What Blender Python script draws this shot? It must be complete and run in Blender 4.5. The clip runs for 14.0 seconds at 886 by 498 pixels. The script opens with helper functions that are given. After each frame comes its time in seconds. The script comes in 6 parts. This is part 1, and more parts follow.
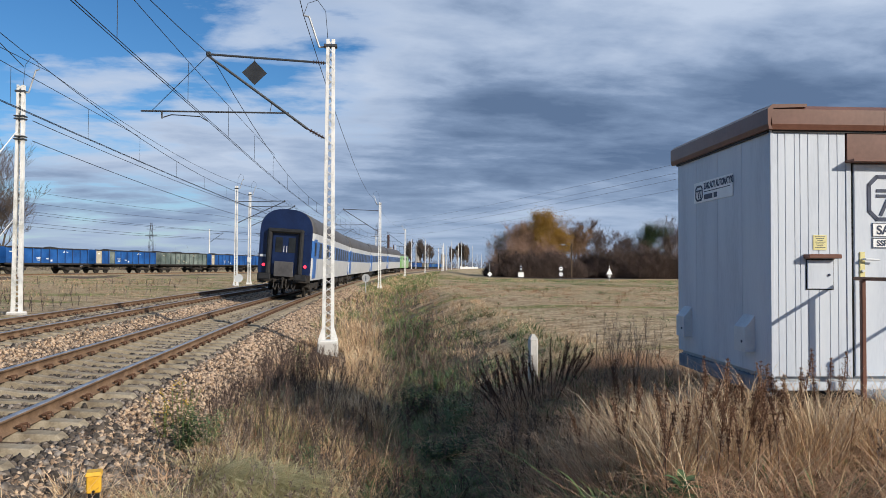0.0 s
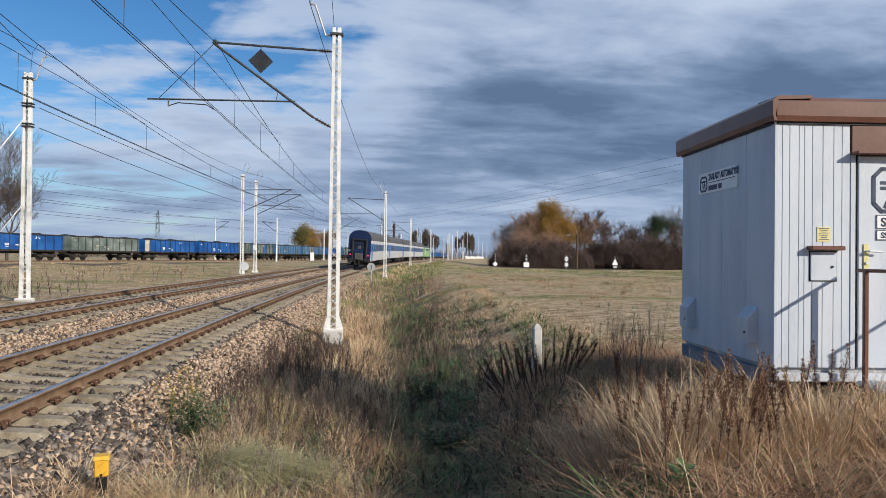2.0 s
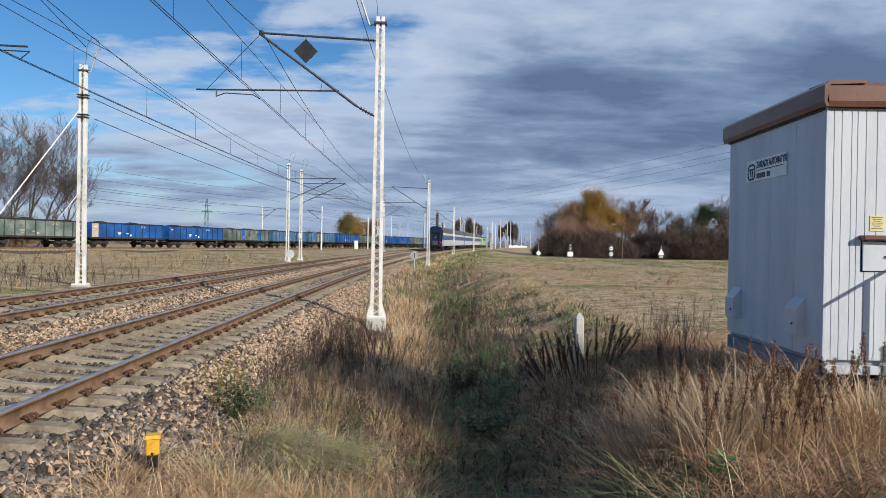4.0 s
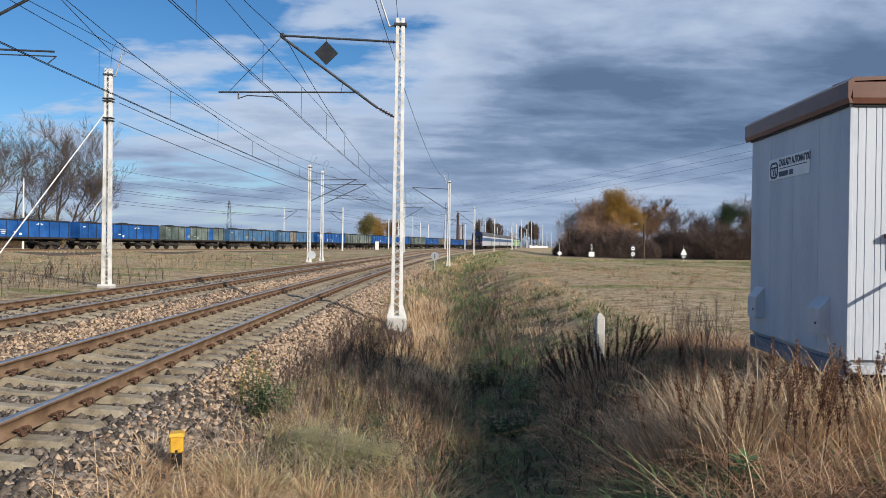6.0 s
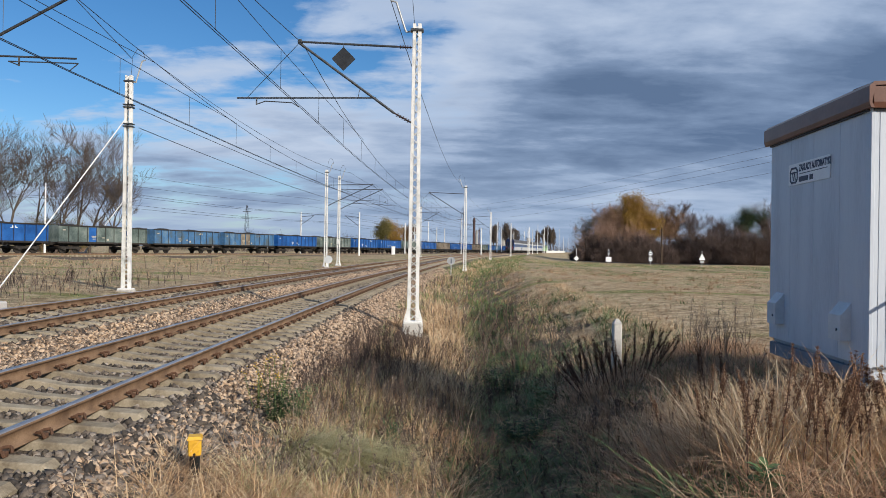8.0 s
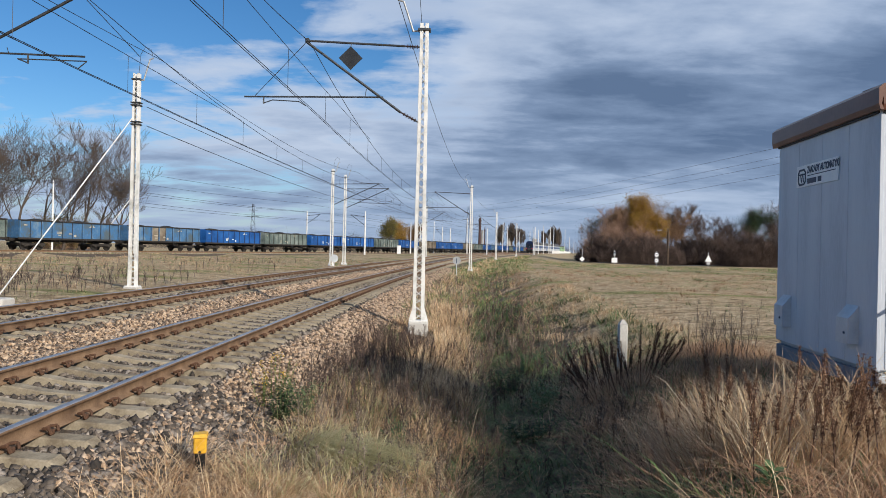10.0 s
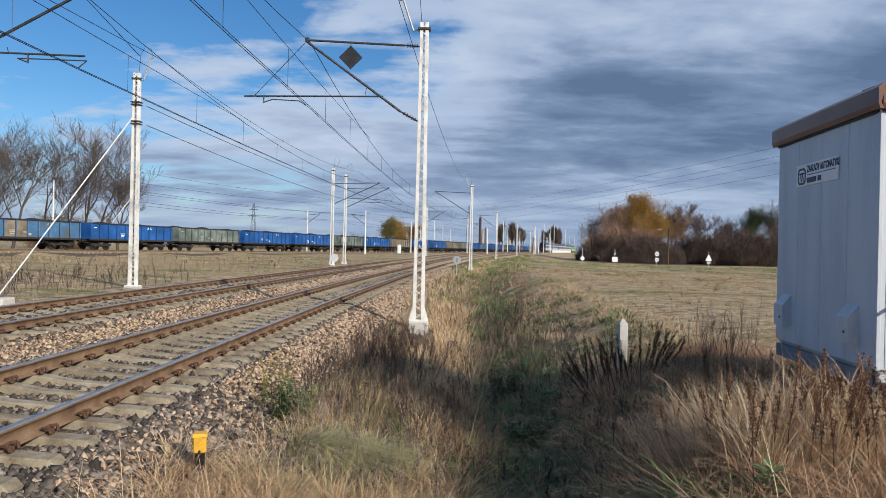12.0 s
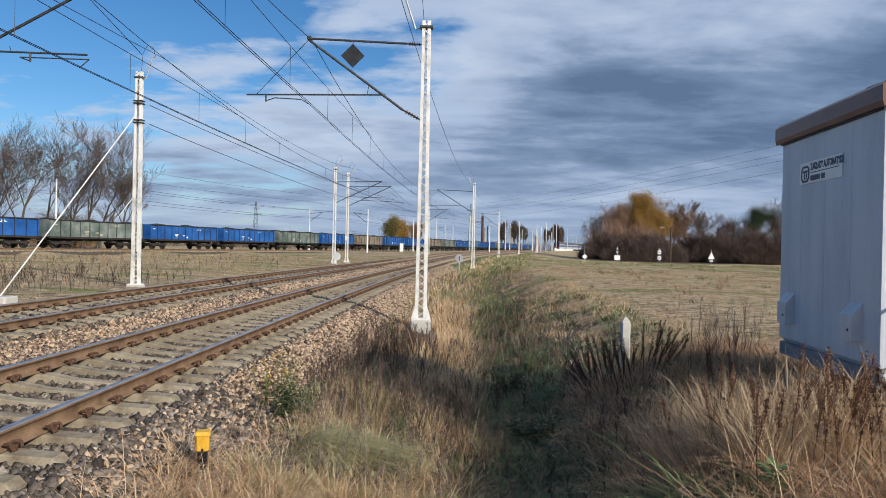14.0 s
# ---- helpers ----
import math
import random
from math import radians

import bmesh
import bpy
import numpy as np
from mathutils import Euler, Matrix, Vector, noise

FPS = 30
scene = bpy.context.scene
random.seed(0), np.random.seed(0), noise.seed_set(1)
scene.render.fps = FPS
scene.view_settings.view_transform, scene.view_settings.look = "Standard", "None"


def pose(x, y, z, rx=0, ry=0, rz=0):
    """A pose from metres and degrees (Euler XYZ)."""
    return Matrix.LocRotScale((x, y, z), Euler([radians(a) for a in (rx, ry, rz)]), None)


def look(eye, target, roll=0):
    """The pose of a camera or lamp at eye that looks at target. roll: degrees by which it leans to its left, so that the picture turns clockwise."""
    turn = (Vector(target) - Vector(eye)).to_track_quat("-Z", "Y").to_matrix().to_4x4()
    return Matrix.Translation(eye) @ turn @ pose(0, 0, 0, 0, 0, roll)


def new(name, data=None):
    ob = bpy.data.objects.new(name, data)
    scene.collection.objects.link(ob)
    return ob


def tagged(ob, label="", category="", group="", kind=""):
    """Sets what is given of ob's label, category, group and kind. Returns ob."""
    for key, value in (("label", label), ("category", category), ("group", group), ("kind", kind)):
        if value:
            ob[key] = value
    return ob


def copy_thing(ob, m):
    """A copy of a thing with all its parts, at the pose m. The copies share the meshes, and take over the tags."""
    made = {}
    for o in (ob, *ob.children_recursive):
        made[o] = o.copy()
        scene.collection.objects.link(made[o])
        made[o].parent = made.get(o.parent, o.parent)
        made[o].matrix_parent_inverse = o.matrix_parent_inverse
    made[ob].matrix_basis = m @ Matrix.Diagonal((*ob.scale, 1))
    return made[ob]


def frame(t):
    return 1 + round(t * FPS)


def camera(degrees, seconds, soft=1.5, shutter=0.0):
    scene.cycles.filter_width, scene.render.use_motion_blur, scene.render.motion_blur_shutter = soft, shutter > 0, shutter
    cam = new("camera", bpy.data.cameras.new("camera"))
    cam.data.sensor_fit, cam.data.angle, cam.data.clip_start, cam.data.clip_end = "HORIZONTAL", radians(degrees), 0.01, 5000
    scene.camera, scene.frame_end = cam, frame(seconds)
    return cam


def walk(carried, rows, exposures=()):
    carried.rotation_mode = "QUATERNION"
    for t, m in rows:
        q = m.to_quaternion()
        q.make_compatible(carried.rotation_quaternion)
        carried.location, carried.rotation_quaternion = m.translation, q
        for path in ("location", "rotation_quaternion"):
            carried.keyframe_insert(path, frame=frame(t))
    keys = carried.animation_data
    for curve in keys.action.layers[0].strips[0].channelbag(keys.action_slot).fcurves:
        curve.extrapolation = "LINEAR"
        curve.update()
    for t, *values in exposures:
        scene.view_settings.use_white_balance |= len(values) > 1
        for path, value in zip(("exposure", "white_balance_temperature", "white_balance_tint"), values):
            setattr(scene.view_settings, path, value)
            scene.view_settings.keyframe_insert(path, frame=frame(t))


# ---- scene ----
cam = camera(63.85, 14.0, soft=0.5)
walk(cam, [
    (0, pose(-0.039, 0.102, 1.561, 91.50, -0.30, -7.37)),
    (0.5, pose(-0.035, 0.088, 1.560, 91.43, -0.30, -7.17)),
    (1, pose(-0.029, 0.075, 1.558, 91.39, -0.33, -7.44)),
    (1.5, pose(-0.034, 0.075, 1.556, 91.04, -0.47, -7.38)),
    (2, pose(-0.031, 0.063, 1.559, 90.65, -0.67, -6.93)),
    (2.5, pose(-0.033, 0.055, 1.552, 90.30, -0.95, -5.97)),
    (3, pose(-0.020, 0.051, 1.551, 89.86, -1.01, -4.93)),
    (5.5, pose(-0.004, 0.003, 1.551, 89.65, -0.82, -2.17)),
    (6, pose(0.000, 0.004, 1.545, 89.72, -0.77, -1.79)),
    (6.5, pose(-0.002, -0.000, 1.546, 89.86, -0.72, -1.39)),
    (7, pose(0.004, 0.001, 1.551, 89.96, -0.77, -0.99)),
    (7.5, pose(0.001, -0.006, 1.552, 90.05, -0.81, -0.72)),
    (8, pose(-0.002, -0.002, 1.548, 90.09, -0.86, -0.48)),
    (10.5, pose(-0.008, 0.001, 1.549, 90.04, -1.26, 0.01)),
    (11, pose(-0.006, 0.001, 1.554, 90.03, -1.16, 0.02)),
    (11.5, pose(-0.004, -0.003, 1.547, 90.08, -1.18, 0.02)),
    (12, pose(0.000, 0.003, 1.549, 90.00, -1.23, 0.00)),
    (12.5, pose(0.000, 0.000, 1.551, 89.96, -1.22, 0.00)),
    (13, pose(-0.005, 0.002, 1.549, 89.94, -1.20, 0.02)),
    (13.5, pose(-0.007, -0.001, 1.546, 89.92, -1.19, 0.07)),
    (14, pose(-0.003, 0.011, 1.547, 89.87, -1.18, 0.18)),
], [(0, -0.06, 6000, 9.0), (14, -0.06, 6000, 9.0)])

# ---- daylight: low autumn sun behind the camera, broken cloud ----
SUN_EL, SUN_AZ = radians(24), radians(137)
sun_dir = Vector((math.sin(SUN_AZ) * math.cos(SUN_EL), math.cos(SUN_AZ) * math.cos(SUN_EL), math.sin(SUN_EL)))
CLOUD_A, CLOUD_B, CLOUD_C = (3.1, 1.7, 0.0), (0.4, 2.2, 0.5), (5.2, 0.3, 1.0)
world = bpy.data.worlds.new("sky")
scene.world = world
world.use_nodes = True
wt = world.node_tree
wt.nodes.clear()


def wnode(kind, **values):
    n = wt.nodes.new(kind)
    for k, v in values.items():
        n.inputs[k].default_value = v
    return n


def wmath(op, a, b=None):
    n = wt.nodes.new("ShaderNodeMath")
    n.operation = op
    for i, v in enumerate((a, b)):
        if v is None:
            continue
        if isinstance(v, (int, float)):
            n.inputs[i].default_value = v
        else:
            wt.links.new(v, n.inputs[i])
    return n.outputs[0]


def wramp(value, stops):
    n = wt.nodes.new("ShaderNodeValToRGB")
    while len(n.color_ramp.elements) < len(stops):
        n.color_ramp.elements.new(0.5)
    for e, (p, c) in zip(n.color_ramp.elements, stops):
        e.position = p
        e.color = (*c, 1) if len(c) == 3 else c
    wt.links.new(value, n.inputs[0])
    return n.outputs[0]


sky = wt.nodes.new("ShaderNodeTexSky")
sky.sky_type = "NISHITA"
sky.sun_disc = False
sky.sun_elevation, sky.sun_rotation = SUN_EL, SUN_AZ
sky.air_density, sky.dust_density, sky.ozone_density = 1.0, 0.2, 4.0
coord = wt.nodes.new("ShaderNodeTexCoord")
split = wt.nodes.new("ShaderNodeSeparateXYZ")
wt.links.new(coord.outputs["Generated"], split.inputs[0])
dx, dy, dz = split.outputs
up = wmath("ADD", wmath("MAXIMUM", dz, 0.0), 0.13)
plane = wt.nodes.new("ShaderNodeCombineXYZ")
wt.links.new(wmath("DIVIDE", dx, up), plane.inputs[0])
wt.links.new(wmath("DIVIDE", dy, up), plane.inputs[1])


def wnoise(scale, detail, rough, offset, stretch=(1, 1, 1), distort=0.0):
    m = wt.nodes.new("ShaderNodeMapping")
    m.inputs["Location"].default_value = offset
    m.inputs["Scale"].default_value = stretch
    wt.links.new(plane.outputs[0], m.inputs[0])
    n = wnode("ShaderNodeTexNoise", Scale=scale, Detail=detail, Roughness=rough, Distortion=distort)
    wt.links.new(m.outputs[0], n.inputs["Vector"])
    return n.outputs[0]


big = wnoise(0.42, 4, 0.5, CLOUD_A, (0.8, 1.0, 1))
mid = wnoise(2.0, 11, 0.58, CLOUD_B, (0.75, 1.1, 1), 0.15)
shade = wnoise(0.62, 9, 0.52, CLOUD_C, (0.75, 1.1, 1), 0.25)
# the cover opens towards the west and overhead
west = wmath("ADD", wmath("MULTIPLY", wmath("MULTIPLY", dx, dz), 2.05), wmath("MULTIPLY", dx, 0.10))
cover = wmath("ADD", wmath("ADD", wmath("MULTIPLY", big, 0.5), wmath("MULTIPLY", mid, 0.95)), west)
mask = wramp(cover, [(0.50, (0, 0, 0)), (0.60, (0.75, 0.75, 0.75)), (0.70, (1, 1, 1))])
edge = wmath("MULTIPLY", wmath("SUBTRACT", cover, 0.62), 0.55)
# a long dark cloud base low in the north-east, thinner and paler above it
base = wmath("MAXIMUM", wmath("SUBTRACT", 1.0, wmath("MULTIPLY", wmath("ABSOLUTE", wmath("SUBTRACT", dz, 0.165)), 11.0)), 0.0)
base = wmath("MULTIPLY", base, wmath("MINIMUM", wmath("MAXIMUM", wmath("ADD", wmath("MULTIPLY", dx, 2.2), 0.1), 0.0), 1.0))
paler = wmath("MULTIPLY", wmath("MULTIPLY", wmath("MAXIMUM", wmath("SUBTRACT", dz, 0.19), 0.0), -1.5), wmath("MINIMUM", wmath("MAXIMUM", wmath("ADD", wmath("MULTIPLY", dx, 2.0), 0.1), 0.0), 1.0))
tone = wmath("ADD", wmath("ADD", wmath("MULTIPLY", shade, 0.95), wmath("MULTIPLY", mid, 0.2)), edge)
tone = wmath("ADD", wmath("ADD", tone, wmath("MULTIPLY", base, 0.055)), wmath("SUBTRACT", paler, 0.04))
cloud = wramp(tone, [(0.46, (7.4, 8.2, 9.6)), (0.60, (5.05, 6.05, 7.8)), (0.70, (3.0, 3.95, 5.65)), (0.84, (1.65, 2.4, 3.8))])
mix = wt.nodes.new("ShaderNodeMixRGB")
wt.links.new(mask, mix.inputs[0])
deep = wnode("ShaderNodeHueSaturation", Saturation=1.18, Value=1.36)
wt.links.new(sky.outputs[0], deep.inputs["Color"])
wt.links.new(deep.outputs[0], mix.inputs[1])
wt.links.new(cloud, mix.inputs[2])
low = wramp(dz, [(0.0, (1, 1, 1)), (0.06, (0.55, 0.55, 0.55)), (0.15, (0, 0, 0))])
haze = wt.nodes.new("ShaderNodeMixRGB")
wt.links.new(wmath("MULTIPLY", low, 0.8), haze.inputs[0])
wt.links.new(mix.outputs[0], haze.inputs[1])
haze.inputs[2].default_value = (4.8, 5.9, 7.6, 1)
back = wnode("ShaderNodeBackground", Strength=0.078)
wt.links.new(haze.outputs[0], back.inputs["Color"])
wout = wt.nodes.new("ShaderNodeOutputWorld")
wt.links.new(back.outputs[0], wout.inputs[0])

sun = new("sun", bpy.data.lights.new("sun", "SUN"))
sun.data.energy, sun.data.angle, sun.data.color = 5.0, radians(0.6), (1.0, 0.87, 0.70)
sun.matrix_world = look(sun_dir * 50, (0, 0, 0))
scene.view_settings.exposure = 0.0


# ---- materials ----
def surf(name, colours, scale=3.0, fine=40.0, rough=0.7, metal=0.0, bump=0.15, rnd=0.0, island=False, spec=0.4, world_space=False, depth=0.02, stretch=(1, 1, 1), thin=0.0):
    """Two scales of noise choose between the colours; rnd shifts brightness per object, island picks the colour per loose piece."""
    m = bpy.data.materials.new(name)
    m.use_nodes = True
    t = m.node_tree
    p = t.nodes["Principled BSDF"]
    p.inputs["Roughness"].default_value, p.inputs["Metallic"].default_value = rough, metal
    p.inputs["Specular IOR Level"].default_value = spec
    tc = t.nodes.new("ShaderNodeTexCoord")
    mp = t.nodes.new("ShaderNodeMapping")
    mp.inputs["Scale"].default_value = stretch
    if world_space:
        geo = t.nodes.new("ShaderNodeNewGeometry")
        t.links.new(geo.outputs["Position"], mp.inputs[0])
    else:
        t.links.new(tc.outputs["Object"], mp.inputs[0])
    a = t.nodes.new("ShaderNodeTexNoise")
    a.inputs["Scale"].default_value, a.inputs["Detail"].default_value = scale, 5
    b = t.nodes.new("ShaderNodeTexNoise")
    b.inputs["Scale"].default_value, b.inputs["Detail"].default_value = fine, 3
    for n in (a, b):
        t.links.new(mp.outputs[0], n.inputs["Vector"])
    add = t.nodes.new("ShaderNodeMath")
    add.operation = "MULTIPLY_ADD"
    add.inputs[1].default_value = 0.4
    t.links.new(b.outputs[0], add.inputs[0])
    sub = t.nodes.new("ShaderNodeMath")
    sub.operation = "SUBTRACT"
    t.links.new(a.outputs[0], sub.inputs[0])
    sub.inputs[1].default_value = 0.2
    t.links.new(sub.outputs[0], add.inputs[2])
    value = add.outputs[0]
    if island or rnd:
        src = t.nodes.new("ShaderNodeNewGeometry").outputs["Random Per Island"] if island else t.nodes.new("ShaderNodeObjectInfo").outputs["Random"]
        amount = 0.75 if island else rnd
        ra = t.nodes.new("ShaderNodeMath")
        ra.operation = "MULTIPLY_ADD"
        t.links.new(src, ra.inputs[0])
        ra.inputs[1].default_value = amount
        rb = t.nodes.new("ShaderNodeMath")
        rb.operation = "SUBTRACT"
        t.links.new(value, rb.inputs[0])
        rb.inputs[1].default_value = amount / 2
        t.links.new(rb.outputs[0], ra.inputs[2])
        value = ra.outputs[0]
    ramp = t.nodes.new("ShaderNodeValToRGB")
    n = len(colours)
    while len(ramp.color_ramp.elements) < n:
        ramp.color_ramp.elements.new(0.5)
    lo, hi = (0.1, 0.9) if (island or rnd > 0.3) else (0.3, 0.7)
    for i, (e, c) in enumerate(zip(ramp.color_ramp.elements, colours)):
        e.position = lo + (hi - lo) * i / max(1, n - 1)
        e.color = (*c, 1)
    t.links.new(value, ramp.inputs[0])
    t.links.new(ramp.outputs[0], p.inputs["Base Color"])
    if bump:
        bp = t.nodes.new("ShaderNodeBump")
        bp.inputs["Strength"].default_value, bp.inputs["Distance"].default_value = bump, depth
        t.links.new(b.outputs[0], bp.inputs["Height"])
        t.links.new(bp.outputs[0], p.inputs["Normal"])
    if thin:
        tr = t.nodes.new("ShaderNodeBsdfTranslucent")
        t.links.new(ramp.outputs[0], tr.inputs["Color"])
        mx = t.nodes.new("ShaderNodeMixShader")
        mx.inputs[0].default_value = thin
        t.links.new(p.outputs[0], mx.inputs[1])
        t.links.new(tr.outputs[0], mx.inputs[2])
        t.links.new(mx.outputs[0], t.nodes["Material Output"].inputs[0])
    return m


def glow(name, colour, strength):
    m = bpy.data.materials.new(name)
    m.use_nodes = True
    p = m.node_tree.nodes["Principled BSDF"]
    p.inputs["Base Color"].default_value = (*colour, 1)
    p.inputs["Emission Color"].default_value = (*colour, 1)
    p.inputs["Emission Strength"].default_value = strength
    return m


M = {}
M["rail"] = surf("rusty_rail", [(0.12, 0.072, 0.042), (0.19, 0.118, 0.068), (0.26, 0.168, 0.10)], 4, 60, 0.75, 0.0, 0.3, depth=0.004, world_space=True)
M["railhead"] = surf("worn_rail_head", [(0.30, 0.29, 0.30), (0.48, 0.47, 0.47)], 3, 40, 0.42, 0.7, 0.05, depth=0.002, world_space=True)
M["sleeper"] = surf("weathered_concrete", [(0.18, 0.145, 0.10), (0.28, 0.235, 0.165), (0.38, 0.325, 0.24)], 5, 50, 0.9, 0, 0.3, rnd=0.2, depth=0.006)
M["clip"] = surf("rusty_clip", [(0.07, 0.035, 0.02), (0.13, 0.065, 0.035)], 30, 90, 0.8, 0, 0.2, depth=0.003)
M["dirty"] = surf("dirty_ballast_stone", [(0.036, 0.030, 0.025), (0.075, 0.061, 0.049), (0.13, 0.105, 0.083), (0.175, 0.143, 0.115), (0.33, 0.285, 0.24)], 8, 60, 0.9, 0, 0.3, island=True, depth=0.01, world_space=True)
M["stone"] = surf("ballast_stone", [(0.052, 0.037, 0.028), (0.19, 0.13, 0.087), (0.39, 0.265, 0.165), (0.61, 0.46, 0.32), (0.35, 0.265, 0.195), (0.092, 0.066, 0.048)], 8, 60, 0.9, 0, 0.3, island=True, depth=0.01, world_space=True)
M["white"] = surf("white_mast_paint", [(0.55, 0.54, 0.50), (0.78, 0.77, 0.74), (0.84, 0.83, 0.80)], 2.5, 25, 0.6, 0, 0.12, depth=0.004, world_space=True)
M["concrete"] = surf("pale_concrete", [(0.42, 0.40, 0.37), (0.60, 0.58, 0.54)], 3, 35, 0.9, 0, 0.3, depth=0.01)
M["steel"] = surf("dark_galvanised_steel", [(0.05, 0.055, 0.06), (0.10, 0.105, 0.115)], 6, 50, 0.55, 0.5, 0.1, depth=0.003)
M["wire"] = surf("overhead_wire", [(0.025, 0.025, 0.028), (0.05, 0.05, 0.052)], 1, 5, 0.5, 0.6, 0)
M["insul"] = surf("brown_insulator", [(0.03, 0.018, 0.014), (0.06, 0.03, 0.022)], 8, 40, 0.3, 0, 0)
M["black"] = surf("matt_black_plate", [(0.012, 0.014, 0.018), (0.03, 0.034, 0.04)], 4, 40, 0.6, 0, 0.05)
M["yellow"] = surf("yellow_marker_paint", [(0.62, 0.33, 0.02), (0.78, 0.46, 0.04)], 9, 60, 0.5, 0, 0.1, depth=0.003)
M["hutwhite"] = surf("white_sheet_metal", [(0.47, 0.51, 0.57), (0.55, 0.59, 0.65), (0.59, 0.63, 0.68)], 1.2, 18, 0.45, 0, 0.04, depth=0.004, stretch=(3, 3, 0.5))
M["brown"] = surf("brown_sheet_metal", [(0.11, 0.045, 0.028), (0.17, 0.075, 0.05)], 2, 25, 0.38, 0, 0.05, depth=0.003)
M["hutgrey"] = surf("grey_base_frame", [(0.33, 0.35, 0.37), (0.46, 0.47, 0.48)], 4, 30, 0.6, 0, 0.1)
M["sign"] = surf("white_sign_plate", [(0.80, 0.80, 0.80), (0.87, 0.87, 0.86)], 6, 30, 0.4, 0, 0)
M["ink"] = surf("navy_print", [(0.015, 0.025, 0.06), (0.03, 0.045, 0.09)], 9, 40, 0.5, 0, 0)
M["notice"] = surf("yellow_paper", [(0.62, 0.55, 0.24), (0.72, 0.66, 0.34)], 9, 40, 0.7, 0, 0)
M["dark"] = surf("dark_void", [(0.006, 0.006, 0.006), (0.014, 0.013, 0.012)], 3, 20, 0.9, 0, 0)
M["skirt"] = surf("blue_grey_skirt_paint", [(0.13, 0.16, 0.20), (0.20, 0.235, 0.28)], 4, 30, 0.6, 0, 0.1)
M["vent"] = surf("grey_vent_metal", [(0.54, 0.56, 0.58), (0.66, 0.68, 0.69)], 5, 30, 0.45, 0.0, 0.05)
M["cblue"] = surf("navy_coach_paint", [(0.005, 0.013, 0.052), (0.009, 0.023, 0.082)], 1.5, 12, 0.35, 0, 0.03)
M["cmid"] = surf("light_blue_coach_paint", [(0.035, 0.12, 0.36), (0.055, 0.16, 0.43)], 1.5, 12, 0.35, 0, 0.03)
M["cgrey"] = surf("pale_grey_coach_paint", [(0.44, 0.45, 0.46), (0.54, 0.55, 0.56)], 1.5, 12, 0.4, 0, 0.03)
M["croof"] = surf("grey_coach_roof", [(0.06, 0.058, 0.06), (0.11, 0.105, 0.105)], 1, 10, 0.6, 0, 0.05)
M["cwin"] = surf("dark_window_glass", [(0.012, 0.014, 0.018), (0.03, 0.035, 0.04)], 1, 5, 0.35, 0, 0, spec=0.15)
# underframe dirt; also the drawn shade beside wagon ribs and below the hut
M["under"] = surf("underframe_dirt_and_shade", [(0.016, 0.014, 0.013), (0.045, 0.038, 0.032)], 4, 30, 0.8, 0, 0.2)
M["rubber"] = surf("black_rubber", [(0.012, 0.012, 0.013), (0.025, 0.025, 0.026)], 5, 30, 0.6, 0, 0.1)
M["green"] = surf("light_green_loco_paint", [(0.20, 0.36, 0.13), (0.27, 0.44, 0.18)], 1, 10, 0.4, 0, 0)
M["tail"] = glow("red_tail_light", (1.0, 0.03, 0.06), 2.5)
M["coal"] = surf("coal_heap", [(0.010, 0.010, 0.010), (0.035, 0.034, 0.033)], 3, 30, 0.8, 0, 0.5, depth=0.1)
M["wblue"] = surf("blue_wagon_paint", [(0.010, 0.06, 0.22), (0.016, 0.095, 0.33), (0.03, 0.125, 0.40)], 0.9, 9, 0.55, 0, 0.05, rnd=0.12)
M["wgrey"] = surf("weathered_green_grey_wagon", [(0.06, 0.085, 0.082), (0.13, 0.165, 0.153), (0.22, 0.255, 0.235)], 0.9, 7, 0.7, 0, 0.08, rnd=0.12)
M["wsteel"] = surf("patched_blue_grey_wagon", [(0.08, 0.11, 0.13), (0.05, 0.15, 0.32), (0.17, 0.24, 0.30)], 0.6, 5, 0.65, 0, 0.08, rnd=0.12)
M["wbrown"] = surf("rusty_brown_wagon", [(0.13, 0.10, 0.075), (0.20, 0.17, 0.13), (0.27, 0.23, 0.18)], 0.9, 7, 0.75, 0, 0.08)
M["wcream"] = surf("cream_patch_paint", [(0.40, 0.36, 0.27), (0.52, 0.47, 0.37)], 3, 20, 0.7, 0, 0)
M["bark"] = surf("grey_brown_bark", [(0.055, 0.042, 0.032), (0.12, 0.095, 0.075)], 5, 30, 0.9, 0, 0.3, island=False)
M["twig"] = surf("bare_twigs", [(0.07, 0.053, 0.04), (0.15, 0.115, 0.09)], 1, 6, 0.9, 0, 0, island=True)
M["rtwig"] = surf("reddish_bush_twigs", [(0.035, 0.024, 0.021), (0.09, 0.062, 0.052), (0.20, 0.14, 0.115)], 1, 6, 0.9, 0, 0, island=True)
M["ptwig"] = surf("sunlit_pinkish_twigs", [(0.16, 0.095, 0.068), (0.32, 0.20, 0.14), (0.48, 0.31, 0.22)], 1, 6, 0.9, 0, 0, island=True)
M["gold"] = surf("golden_leaves", [(0.17, 0.12, 0.025), (0.36, 0.21, 0.035), (0.46, 0.26, 0.04)], 0.3, 3, 0.8, 0, 0, island=True, thin=0.10)
M["tan"] = surf("tan_leaves", [(0.12, 0.075, 0.04), (0.22, 0.13, 0.06), (0.28, 0.17, 0.08)], 0.3, 3, 0.8, 0, 0, island=True, thin=0.10)
M["leaf"] = surf("dark_green_leaves", [(0.018, 0.035, 0.014), (0.045, 0.075, 0.025)], 0.3, 3, 0.8, 0, 0, island=True, thin=0.10)
